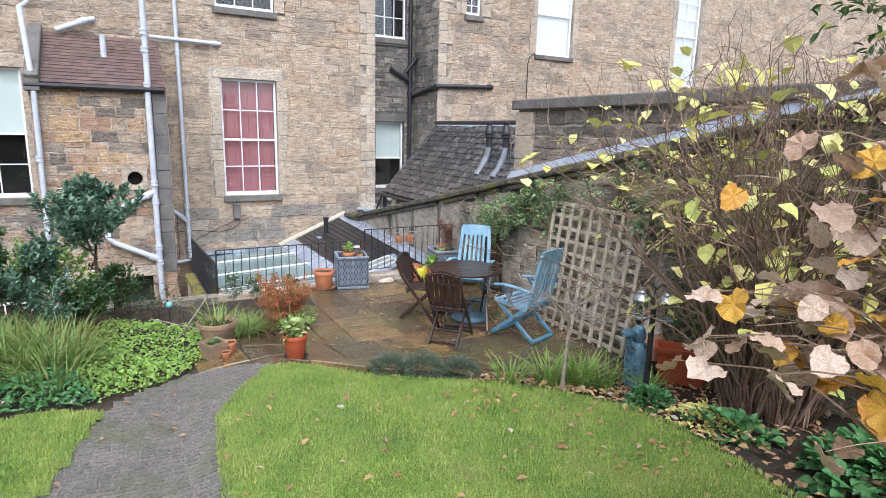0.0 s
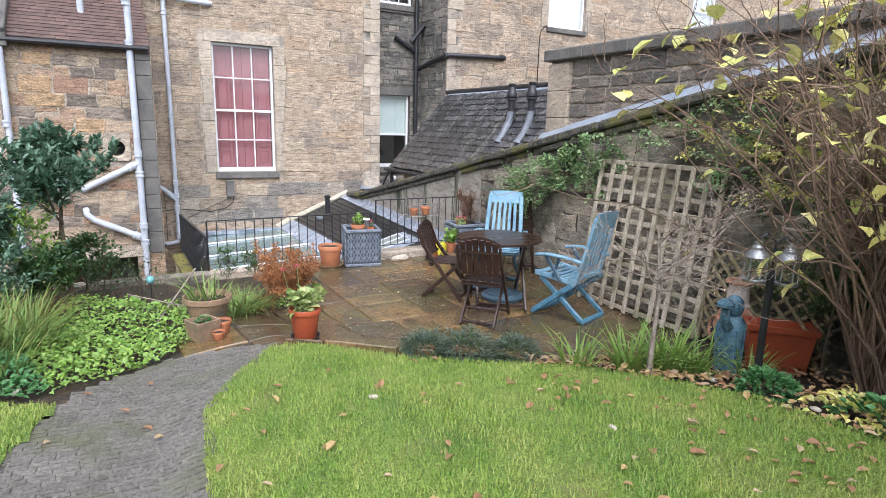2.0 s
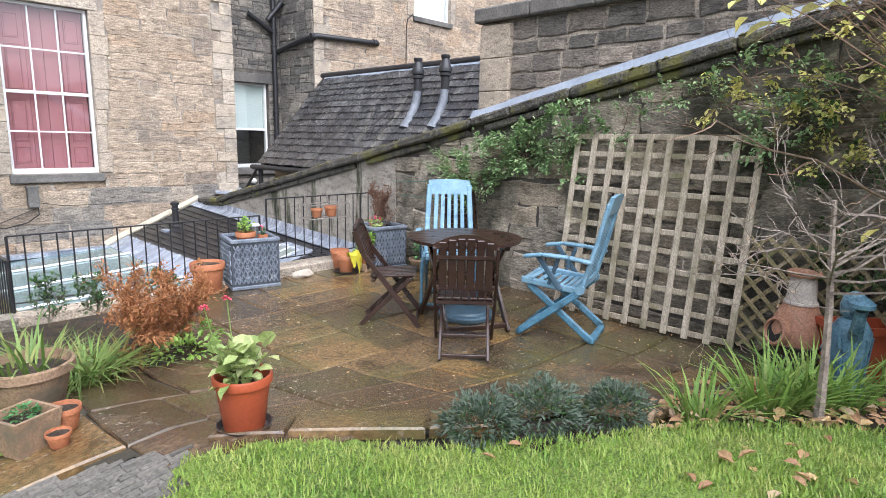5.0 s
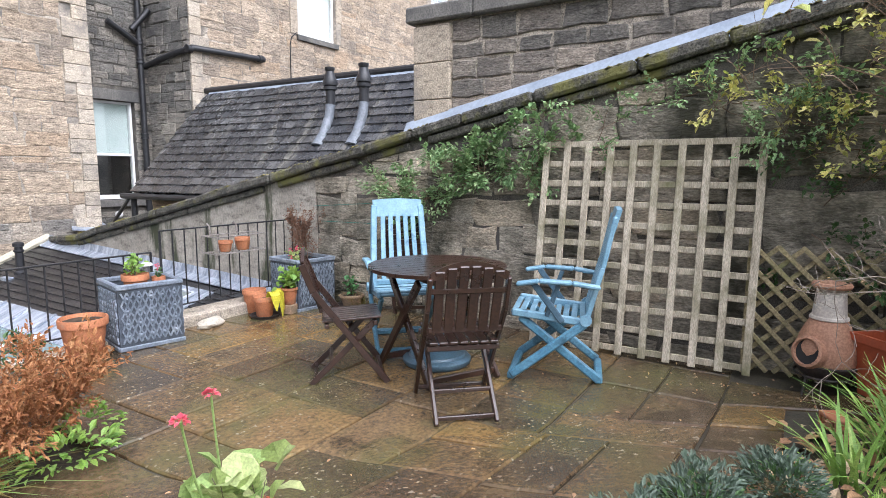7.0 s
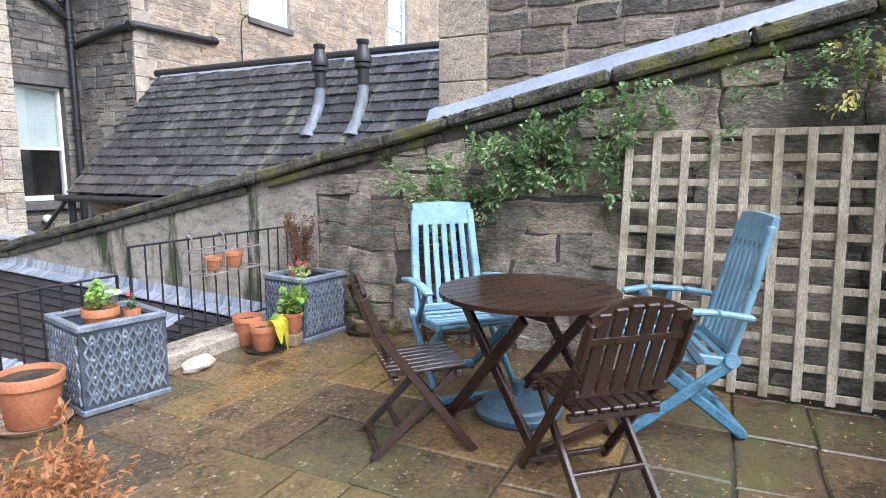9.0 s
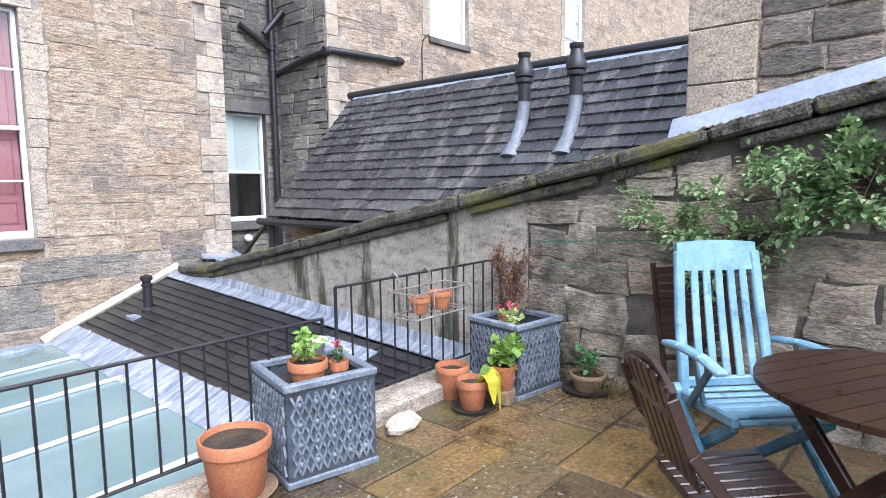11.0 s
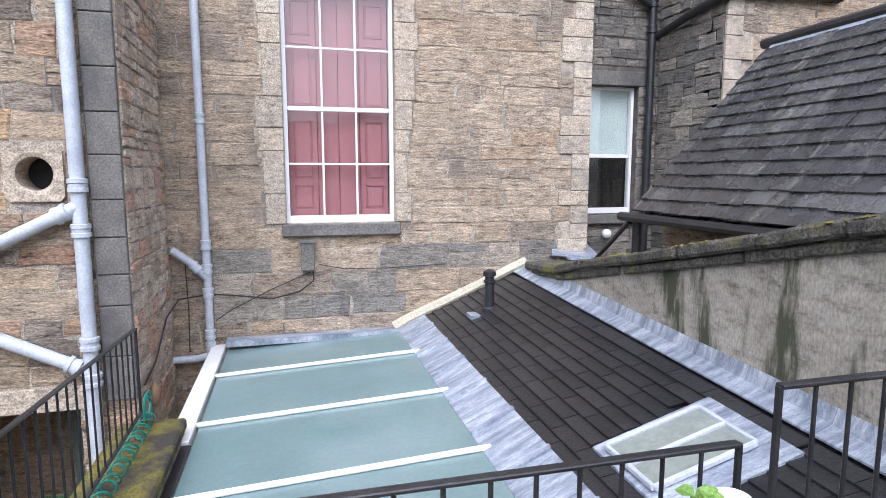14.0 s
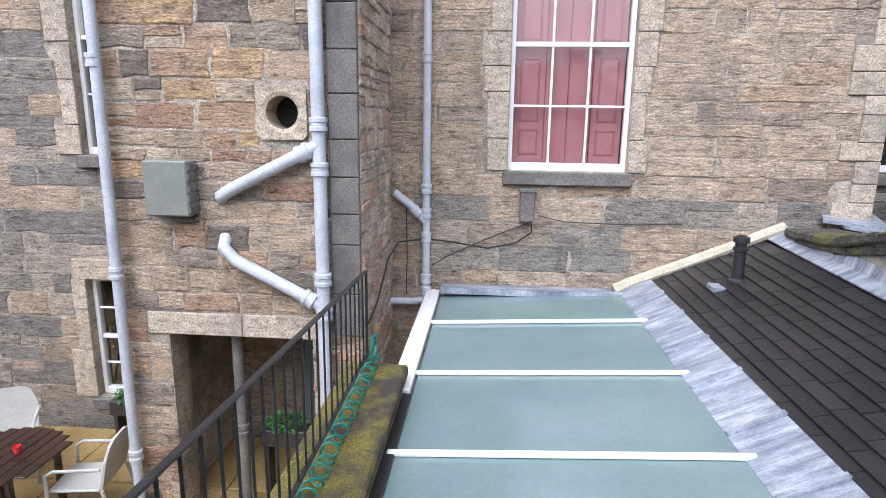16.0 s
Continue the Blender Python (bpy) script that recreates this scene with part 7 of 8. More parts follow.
# bed beside the patio: rust fern and arching grasses
o = plant("rust_fern", "rust-brown autumn fern at the terrace corner", "fern")
limbs, tips = [], []
for k in range(26):
    a = vrng.uniform(0, 6.283)
    grow(vrng, (1.60 + 0.08 * math.cos(a), 6.22 + 0.08 * math.sin(a), 0.02), (math.cos(a) * 0.5, math.sin(a) * 0.5, 1), 0.36, 0.004, 2, limbs, tips, 0.22, 3, 0.55, 0.0)
limbs_mesh("stem_tangle", limbs, leaf_rust, o)
leaf_part("fronds", spray(vrng, tips, 6500, 0.045), leaf_rust, o, vrng, (0.02, 0.045), 0.35, 0.2, 0.6)
for x, y, l, n, mt in ((1.12, 5.92, (0.28, 0.5), 150, leaf_grass), (1.30, 6.05, (0.25, 0.45), 90, leaf_gold), (0.95, 6.2, (0.3, 0.5), 110, leaf_grass), (1.0, 5.75, (0.2, 0.38), 60, leaf_grass)):
    o = plant("arching_grass", "arching clump of narrow green and bronze leaves", "grass", "grass clumps in the corner bed")
    b_ = new("blade_tuft", blade_mesh("blade_tuft", tussock(vrng, x, y, 0.09, n, l, 0.75, (0.5, 1.3)), mt, 0.011))
    tagged(b_, kind="stuff").parent = o
o = plant("low_foliage", "small pale leafy plants under the fern")
leaf_part("foliage", clump(vrng, (1.68, 5.95, 0.05), (0.28, 0.14, 0.14), 170, 0.9) + clump(vrng, (1.9, 6.2, 0.05), (0.14, 0.2, 0.16), 110, 0.9), leaf_lime, o, vrng, (0.03, 0.06), 0.5)
for k, (x, y) in enumerate(((1.45, 6.95), (1.9, 6.85), (1.2, 7.2))):
    evergreen("leafy_shrub", "low leafy shrub in the corner bed by the railing", x, y, 0, 0.42, 0.26, 320, leaf_green, (0.025, 0.045), 0.006, 95 + k, 0.1, 0.5)

# right bed
for k, (x, y, w, h) in enumerate(((1.86, 3.52, 0.22, 0.15), (2.12, 3.42, 0.24, 0.19), (2.40, 3.24, 0.22, 0.17))):
    o = plant("low_shrub", "low grey-green bushy shrub at the lawn edge", "shrub", "low shrubs along the patio edge")
    leaf_part("foliage", clump(vrng, (x, y, gz(x, y) + 0.04), (w, w * 0.75, h), 1100, 0.9), leaf_grey, o, vrng, (0.018, 0.034), 0.35)
    leaf_part("foliage", clump(vrng, (x, y, gz(x, y) + 0.03), (w * 0.9, w * 0.7, h * 0.85), 500, 0.9), leaf_green, o, vrng, (0.015, 0.03), 0.4)
for x, y, n, l in ((2.78, 3.02, 55, (0.22, 0.40)), (3.08, 2.84, 100, (0.28, 0.48)), (3.30, 2.72, 110, (0.28, 0.5)), (3.46, 2.62, 70, (0.25, 0.45)), (3.85, 2.45, 40, (0.2, 0.35))):
    o = plant("iris_clump", "clump of upright green strap leaves in the bed", "plant", "strap-leaved clumps")
    b_ = new("blade_tuft", blade_mesh("blade_tuft", tussock(vrng, x, y, 0.10, n, l, 0.65, (0.15, 0.9)), leaf_iris, 0.014))
    tagged(b_, kind="stuff").parent = o
o = thing("bare_tree", "small leafless tree with pale lichened twigs", "tree", pose(3.02, 2.62, gz(3.02, 2.62)))
limbs, tips = [], []
brg = random.Random(77)
limbs.append(([(0, 0, 0), (0.02, 0.01, 0.25), (0.06, 0.03, 0.5), (0.05, 0.05, 0.74), (0.03, 0.06, 0.95)], [0.022, 0.017, 0.015, 0.012, 0.009]))
for k in range(15):
    a = brg.uniform(0, 6.283)
    grow(brg, (0.05, 0.04, brg.uniform(0.55, 0.9)), (math.cos(a), math.sin(a), 0.4), 0.46, 0.006, 3, limbs, tips, 0.35, 3, 0.62, -0.02)
limbs_mesh("branchwork", limbs, twig_grey, o)
leaf_part("buds", spray(brg, tips, 220, 0.008), leaf_litter, o, brg, (0.008, 0.016), 0.6)

# climbing plants over the garden wall
def climber(label, boxes, count, mt, size, seed):
    rng = random.Random(seed)
    o = thing("wall_climber", label, "climbing plant", None, "climbers on the garden wall")
    limbs, tips = [], []
    for y0, y1, z0, z1, n in boxes:
        for k in range(n):
            p = (4.86, rng.uniform(y0, y1), rng.uniform(z0, z1))
            grow(rng, p, (-0.25, rng.uniform(-1, 1), rng.uniform(-0.4, 0.6)), 0.26, 0.004, 2, limbs, tips, 0.35, 2, 0.7, 0.0)
    under = lambda p: p.z < SCALE * top_z(p.y / SCALE) - 0.10
    limbs = [l for l in limbs if all(under(p) for p in l[0])]
    keep = [(p, d) for p, d in tips if p.x < 4.9 and under(p)]
    limbs_mesh("stem_tangle", limbs, twig_mat, o)
    leaf_part("foliage", [(Vector((min(p.x, 4.86), p.y, p.z)), d + Vector((-0.6, 0, 0))) for p, d in spray(rng, keep, count, 0.06)], mt, o, rng, size, 0.55, 0.2, 0.4)


climber("green rose-like climber hanging on the garden wall", [(5.05, 5.75, 1.15, 1.5, 20), (5.7, 6.6, 1.1, 1.2, 6)], 3000, leaf_wall, (0.035, 0.065), 101)
climber("pale variegated ivy under the wall coping", [(4.5, 5.1, 1.55, 1.7, 5), (6.0, 6.8, 1.0, 1.15, 7), (2.8, 4.0, 1.6, 1.95, 18)], 2200, leaf_wall, (0.025, 0.05), 102)
climber("yellowing climber spilling over the wall", [(2.0, 3.6, 1.4, 2.2, 26)], 1500, leaf_yellow, (0.03, 0.055), 103)
climber("dense dark climber behind the red planter", [(1.6, 3.2, 0.5, 1.6, 36), (-0.6, 1.7, 0.5, 2.6, 60)], 4200, leaf_green, (0.03, 0.05), 104)

evergreen("leafy_shrub", "dark small-leaved evergreen shrub against the garden wall", 4.62, 2.36, gz(4.62, 2.36), 1.45, 0.55, 3600, leaf_green, (0.02, 0.04), 0.014, 131, 0.1, 0.4)

# red air brick lying by the strap leaves
o = thing("air_brick", "small red terracotta air brick lying in the bed", "brick", pose(3.62, 3.04, gz(3.62, 3.04), 0, 0, 28))
for z0_, z1_ in ((0.0, 0.018), (0.052, 0.07)):
    bm = bmesh.new()
    soft_box(bm, -0.07, -0.04, z0_, 0.07, 0.04, z1_, 0.004)
    part("face", bm, terracotta, o)
for i in range(5):
    bm = bmesh.new()
    soft_box(bm, -0.068 + 0.031 * i, -0.038, 0.016, -0.055 + 0.031 * i, 0.038, 0.054, 0.002)
    part("web", bm, terracotta, o)

# chiminea
o = thing("chiminea", "clay chiminea with a pale neck on an iron stand", "chiminea", pose(4.56, 3.06, 0.0, 0, 0, -126) @ Matrix.Scale(0.93, 4))
bm = bmesh.new()
lathe(bm, [(0.10, 0.12), (0.155, 0.17), (0.18, 0.25), (0.175, 0.33), (0.14, 0.43), (0.105, 0.50)], 28)
part("bowl", bm, clay_orange, o, "orange clay bowl", True)
bm = bmesh.new()
lathe(bm, [(0.104, 0.50), (0.112, 0.505), (0.108, 0.52), (0.10, 0.525), (0.096, 0.54), (0.086, 0.66), (0.082, 0.70)], 28)
part("neck", bm, clay, o, "pale grey neck with bands", True)
bm = bmesh.new()
lathe(bm, [(0.084, 0.70), (0.108, 0.705), (0.114, 0.72), (0.108, 0.735), (0.085, 0.738), (0.072, 0.72), (0.070, 0.6), (0.001, 0.6)], 28)
part("lip", bm, clay_orange, o, "", True)
bm = bmesh.new()
c, ax = Vector((0, -0.160, 0.30)), Vector((0, -1, 0.25)).normalized()
u = Vector((1, 0, 0))
v = ax.cross(u)
r1, r2, r3 = ring(bm, c + ax * 0.03, u, v, 0.10, 20), ring(bm, c + ax * 0.035, u, v, 0.082, 20), ring(bm, c - ax * 0.02, u, v, 0.08, 20)
r0 = ring(bm, c - ax * 0.04, u, v, 0.112, 20)
for a, b in ((r0, r1), (r1, r2), (r2, r3)):
    for i in range(20):
        bm.faces.new((a[i], a[(i + 1) % 20], b[(i + 1) % 20], b[i]))
part("mouth_collar", bm, clay_orange, o, "", True)
# flat black disc across the mouth: the shade inside is painted on it
bm = bmesh.new()
bm.faces.new(ring(bm, c + ax * 0.012, u, v, 0.081, 20))
part("mouth", bm, shade_black, o, "black disc standing in for the shade in the fire opening")
bm = bmesh.new()
tube(bm, [(0.17 * math.cos(a * 0.2618), 0.17 * math.sin(a * 0.2618), 0.14) for a in range(25)], 0.007, 6)
for a in (0.5, 2.6, 4.7):
    tube(bm, [(0.17 * math.cos(a), 0.17 * math.sin(a), 0.14), (0.20 * math.cos(a), 0.20 * math.sin(a), 0.0)], 0.008, 6)
lathe(bm, [(0.07, 0.10), (0.125, 0.125), (0.17, 0.18), (0.186, 0.215), (0.17, 0.22), (0.001, 0.22)], 24)
part("stand", bm, clay_dark, o, "black iron stand")

# blue figure, red trough, lanterns on a stake
o = thing("garden_statue", "blue stoneware garden statue with one arm raised", "statue", pose(3.93, 2.68, gz(3.93, 2.68), 0, 0, 200))
bm = bmesh.new()
lathe(bm, [(0.075, 0), (0.085, 0.03), (0.07, 0.10), (0.078, 0.20), (0.085, 0.30), (0.09, 0.36), (0.06, 0.42), (0.03, 0.44)], 16)
lathe(bm, [(0.03, 0.42), (0.055, 0.45), (0.062, 0.50), (0.05, 0.55), (0.02, 0.575), (0.001, 0.58)], 14)
tube(bm, [(0.08, 0.0, 0.36), (0.14, -0.01, 0.42), (0.16, -0.01, 0.52)], [0.035, 0.03, 0.025], 8)
lathe(bm, [(0.02, 0.52), (0.055, 0.54), (0.055, 0.56), (0.02, 0.59), (0.001, 0.595)], 12, pose(0.16, -0.01, 0))
tube(bm, [(-0.08, 0.0, 0.36), (-0.11, -0.05, 0.27), (-0.03, -0.09, 0.22)], [0.035, 0.03, 0.025], 8)
for k in range(9):
    a = k * 0.7
    tube(bm, [(0.086 * math.cos(a), 0.086 * math.sin(a), 0.34), (0.078 * math.cos(a + 0.2), 0.078 * math.sin(a + 0.2), 0.12), (0.082 * math.cos(a + 0.25), 0.082 * math.sin(a + 0.25), 0.02)], 0.010, 5)
for v in bm.verts:
    v.co = Vector((v.co.x * 1.2, v.co.y * 1.1, v.co.z * 1.0))
part("figure", bm, statue_mat, o, "", True)
o = thing("trough_planter", "brick-red plastic trough planter with a rolled rim", "planter", pose(4.57, 2.69, gz(4.57, 2.69) - 0.01, 0, 0, -48) @ Matrix.Diagonal((0.64, 0.64, 0.9, 1)))
bm = bmesh.new()
for k, (hx, hy) in enumerate(((0.36, 0.17),)):
    lv = [(hx - 0.05, hy - 0.04, 0.0), (hx, hy, 0.34), (hx, hy, 0.35), (hx + 0.03, hy + 0.03, 0.35), (hx + 0.03, hy + 0.03, 0.40), (hx - 0.01, hy - 0.01, 0.40), (hx - 0.02, hy - 0.02, 0.30)]
    rings_ = [[bm.verts.new((sx * a, sy * b, z)) for sx, sy in ((-1, -1), (1, -1), (1, 1), (-1, 1))] for a, b, z in lv]
    for p, q in zip(rings_, rings_[1:]):
        for i in range(4):
            bm.faces.new((p[i], p[(i + 1) % 4], q[(i + 1) % 4], q[i]))
    bm.faces.new(rings_[-1])
part("body", bm, red_plastic, o)
o = thing("lantern_stake", "black stake carrying two hanging steel lanterns", "garden lantern", pose(3.57, 2.24, gz(3.57, 2.24) - 0.02))
bm = bmesh.new()
bar(bm, (0, 0, 0), (0, 0, 0.78), 0.035, 0.035, (0, 1, 0), 0.004)
part("stake", bm, paint_black, o)
bm = bmesh.new()
tube(bm, [(0, 0, 0.74), (0, 0, 0.95), (-0.05, 0.03, 1.0), (-0.09, 0.05, 0.97)], 0.007, 6)
tube(bm, [(0, 0, 0.93), (0.04, -0.03, 0.98), (0.08, -0.05, 0.95)], 0.007, 6)
part("hook", bm, paint_black, o)
for dx, dy, dz in ((-0.09, 0.05, 0.0), (0.08, -0.05, -0.02)):
    m = pose(dx, dy, 0.70 + dz)
    bm = bmesh.new()
    lathe(bm, [(0.065, 0), (0.07, 0.015), (0.06, 0.02), (0.001, 0.022)], 14, m)
    lan = part("lantern", bm, steel_dull, o, "dull steel lantern", True)
    bm = bmesh.new()
    lathe(bm, [(0.066, 0.15), (0.07, 0.155), (0.06, 0.18), (0.035, 0.20), (0.035, 0.215), (0.022, 0.23), (0.022, 0.25), (0.001, 0.255)], 14, m)
    part("lantern_cap", bm, steel_dull, lan, "", True)
    for k in range(6):
        a = k * 1.047
        bm = bmesh.new()
        tube(bm, [m @ Vector((0.062 * math.cos(a), 0.062 * math.sin(a), 0.02)), m @ Vector((0.058 * math.cos(a), 0.058 * math.sin(a), 0.152))], 0.005, 5)
        part("lantern_bar", bm, steel_dull, lan, "", True)
    bm = bmesh.new()
    lathe(bm, [(0.05, 0.022), (0.05, 0.15)], 14, m)
    part("lantern_glass", bm, window_glass, lan)

# low plants under the big shrub
o = plant("ground_cover", "low blue-green rounded ground cover by the lawn edge")
leaf_part("foliage", clump(vrng, (3.48, 2.12, gz(3.48, 2.12)), (0.22, 0.2, 0.12), 520, 0.95), leaf_mint, o, vrng, (0.025, 0.045), 0.8)
o = plant("ground_cover", "yellowing leafy ground cover among fallen leaves")
leaf_part("foliage", clump(vrng, (3.46, 1.55, gz(3.46, 1.55)), (0.24, 0.34, 0.12), 200, 0.95), leaf_yellow, o, vrng, (0.03, 0.06), 0.8)
leaf_part("foliage", clump(vrng, (3.5, 1.4, gz(3.5, 1.4)), (0.25, 0.34, 0.12), 130, 0.95), leaf_mint, o, vrng, (0.05, 0.09), 0.85)
o = plant("ground_cover", "lush broad-leaved green plants filling the bed")
leaf_part("foliage", clump(vrng, (3.55, 0.45, gz(3.5, 0.5) + 0.02), (0.55, 0.55, 0.30), 800, 0.9) + clump(vrng, (3.2, -0.4, gz(3.2, -0.4)), (0.5, 0.5, 0.3), 450, 0.9), leaf_mint, o, vrng, (0.06, 0.11), 0.85, 0.15)
leaf_part("foliage", clump(vrng, (3.6, 0.5, gz(3.5, 0.5)), (0.5, 0.5, 0.26), 260, 0.9), leaf_green, o, vrng, (0.05, 0.09), 0.8, 0.15)

# the great thicket of stems with yellow leaves
o = thing("twiggy_thicket", "dense thicket of tan arching stems with a few yellow leaves", "shrub", pose(4.2, 1.6, gz(4.2, 1.6)))
hrg = random.Random(111)
limbs, tips = [], []
for k in range(250):
    a, r = hrg.uniform(0, 6.283), hrg.uniform(0.04, 0.34)
    lean_ = hrg.uniform(0.04, 0.34)
    pts, rs = [Vector((r * math.cos(a), r * math.sin(a), 0))], [hrg.uniform(0.006, 0.014)]
    d = Vector((math.cos(a) * lean_ * (1 if math.cos(a) > 0 else 0.6), math.sin(a) * lean_ * (1 if math.sin(a) < 0 else 0.25), 1)).normalized()
    n = 8
    for i in range(n):
        d = (d + rand_dir(hrg) * 0.33 + Vector((math.cos(a) * 0.03, math.sin(a) * 0.03, 0.02 - 0.035 * max(0, i - 4)))).normalized()
        pts.append(pts[-1] + d * 0.34)
        rs.append(rs[0] * (1 - 0.8 * (i + 1) / n))
        if i >= 2:
            grow(hrg, pts[-1], (d + rand_dir(hrg) * 1.2), 0.24, rs[-1] * 0.6 + 0.0018, 2 if i % 3 == 0 else 1, limbs, tips, 0.32, 2, 0.72, -0.03)
    limbs.append((pts, rs))
limbs_mesh("stem_tangle", limbs, twig_mat, o, 5)
leaf_part("yellow_leaves", spray(hrg, tips, 640, 0.03), leaf_yellow, o, hrg, (0.085, 0.135), 0.88, 0.18, 0.7, "pale yellow heart-shaped leaves")
o = thing("dark_trunk", "thick dark brown tree trunk behind the thicket", "tree", pose(4.35, 0.55, gz(4.35, 0.55) - 0.05))
bm = bmesh.new()
tube(bm, [(0, 0, 0), (0.02, 0.0, 0.6), (0.05, 0.03, 1.3), (0.03, 0.08, 2.2), (0.0, 0.1, 3.2)], [0.15, 0.12, 0.11, 0.10, 0.08], 12)
part("trunk", bm, bark, o, "", True)
limbs, tips = [], []
for k in range(12):
    a = hrg.uniform(0, 6.283)
    grow(hrg, (0.02, 0.07, hrg.uniform(1.5, 3.1)), (math.cos(a), math.sin(a), 0.4), 0.7, 0.02, 3, limbs, tips, 0.25, 3, 0.62, 0.02)
limbs_mesh("branchwork", limbs, bark, o)
leaf_part("crown", spray(hrg, tips, 1500, 0.10), leaf_green, o, hrg, (0.05, 0.09), 0.5)

# big dry leaves on the hydrangea-like shrub by the path
o = thing("large_leaved_shrub", "shrub with big dry tan and amber autumn leaves", "shrub", pose(2.35, -0.35, gz(2.35, -0.35)))
lrg = random.Random(121)
limbs, tips = [], []
leaf_bits = []
for k in range(3):
    bm = bmesh.new()
    n = 26
    cen = bm.verts.new((0.5, 0, 0.0))
    vs = []
    for i in range(n):
        a = 2 * math.pi * i / n
        r = 0.5 * (1 + 0.028 * (1 if i % 2 else -1)) * (1 + 0.04 * math.cos(3 * a + k))
        x, y = 0.5 + r * math.cos(a), r * 0.86 * math.sin(a)
        if math.cos(a) > 0.9:
            x += 0.05
        if math.cos(a) < -0.9:
            x += 0.09
        vs.append(bm.verts.new((x, y, 0.18 * abs(y) + 0.05 * math.sin(7 * a + k) - 0.16 * (x - 0.4) ** 2)))
    mid = [bm.verts.new((0.5 + (v.co.x - 0.5) * 0.55, v.co.y * 0.55, v.co.z * 0.5 + 0.02 * math.sin(i * 2.1))) for i, v in enumerate(vs)]
    for i in range(n):
        j = (i + 1) % n
        bm.faces.new((cen, mid[i], mid[j]))
        bm.faces.new((mid[i], vs[i], vs[j], mid[j]))
    for mt in (leaf_tan, leaf_tan, leaf_amber):
        b2 = bm.copy()
        leaf_bits.append(mesh_of("leaf", b2, mt, True))
    bm.free()
for k in range(60):
    # each branch rises from the base and arches out over the path side
    end = Vector((lrg.uniform(-0.74, 0.3), lrg.uniform(0.3, 0.95), lrg.uniform(0.8, 1.95)))
    a = Vector((lrg.uniform(-0.1, 0.1), lrg.uniform(-0.1, 0.1), 0))
    mid_ = Vector((end.x * 0.35, end.y * 0.4, end.z * 0.95 + 0.25))
    pts, rs = [], []
    for i in range(10):
        u = i / 9
        p = a * (1 - u) ** 2 + mid_ * 2 * u * (1 - u) + end * u * u + rand_dir(lrg) * 0.015
        pts.append(p)
        rs.append(0.008 * (1 - 0.75 * u))
        if i >= 5 and lrg.random() < 0.75:
            s = lrg.uniform(0.09, 0.155)
            m = Matrix.Translation(p) @ Euler((lrg.uniform(-0.9, 0.9), lrg.uniform(-0.1, 0.9), lrg.uniform(0, 6.28))).to_matrix().to_4x4() @ Matrix.Scale(s, 4)
            lf = new("leaf", leaf_bits[lrg.choice((0, 1, 3, 4, 6, 7, 0, 1, 3, 4, 2, 5))])
            lf.parent = o
            lf.matrix_basis = m
    limbs.append((pts, rs))
limbs_mesh("branchwork", limbs, twig_mat, o)


# ---- pipes and fittings on the house ----
def pipe(name, label, runs, r, material, collars=(), category="downpipe", group=""):
    """A cast pipe of several runs; collars: places with a way, where a thicker joint sits."""
    o = thing(name, label, category, None, group)
    for pts in runs:
        bm = bmesh.new()
        tube(bm, pts, r, 12)
        part("pipe", bm, material, o, "", True)
    for p, d in collars:
        p, d = Vector(p), Vector(d).normalized()
        bm = bmesh.new()
        tube(bm, [p - d * 0.055, p - d * 0.05, p - d * 0.02, p - d * 0.015, p + d * 0.015, p + d * 0.02, p + d * 0.05, p + d * 0.055], [r * 1.05, r * 1.35, r * 1.35, r * 1.2, r * 1.2, r * 1.35, r * 1.35, r * 1.05], 12)
        part("collar", bm, material, o, "", True)
    return o


yw, ym = 11.72, 13.25
up = (0, 0, 1)
pipe("soil_pipe", "pale grey cast soil pipe with branch pipes on the low wing", [
    [(0.545, yw, -2.35), (0.545, yw, 3.08), (0.56, yw, 3.2), (0.55, yw, 7.2)],
    [(0.545, yw, 1.12), (0.38, yw - 0.01, 1.04), (-0.18, yw, 0.76), (-0.30, yw + 0.03, 0.69), (-0.32, yw + 0.1, 0.66)],
    [(0.53, yw, -0.22), (0.36, yw - 0.01, -0.12), (-0.20, yw, 0.16), (-0.30, yw + 0.02, 0.26), (-0.31, yw + 0.1, 0.34)]],
    0.054, paint_pipe, [((0.545, yw, z), up) for z in (1.28, 0.93, 0.02, -0.28, 3.10, 3.75, 4.05)] + [((0.42, yw - 0.005, 1.06), (0.88, 0, 0.44)), ((0.42, yw - 0.005, -0.155), (0.88, 0, -0.48))], "soil pipe")
pipe("downpipe", "pale grey cast downpipe on the house wall with a short branch", [
    [(1.24, ym, -0.55), (1.24, ym, 7.2)],
    [(1.24, ym, 0.25), (1.10, ym - 0.02, 0.42), (0.90, ym - 0.04, 0.58)],
    [(1.24, ym, -0.6), (1.1, ym, -0.63), (0.80, ym, -0.63)],
    [(0.72, ym - 0.06, 4.17), (2.12, ym, 4.15)]],
    0.042, paint_pipe, [((1.24, ym, z), up) for z in (0.62, 0.36, 0.10, -0.36, -0.5, 1.95, 3.9)] + [((1.13, ym - 0.015, 0.38), (-0.6, 0, 0.7)), ((2.0, ym, 4.15), (1, 0, 0))])
pipe("downpipe", "pale grey downpipe at the yard corner of the low wing", [[(-1.25, yw - 0.02, -2.4), (-1.24, yw - 0.02, 0.2), (-1.22, yw - 0.02, 3.0)], [(-1.22, yw - 0.02, 3.0), (-1.31, 11.9, 4.3), (-1.31, 13.2, 4.6), (-1.31, 13.25, 7.2)]],
     0.045, paint_pipe, [((-1.245, yw - 0.02, z), up) for z in (0.02, -1.70, 1.75)])
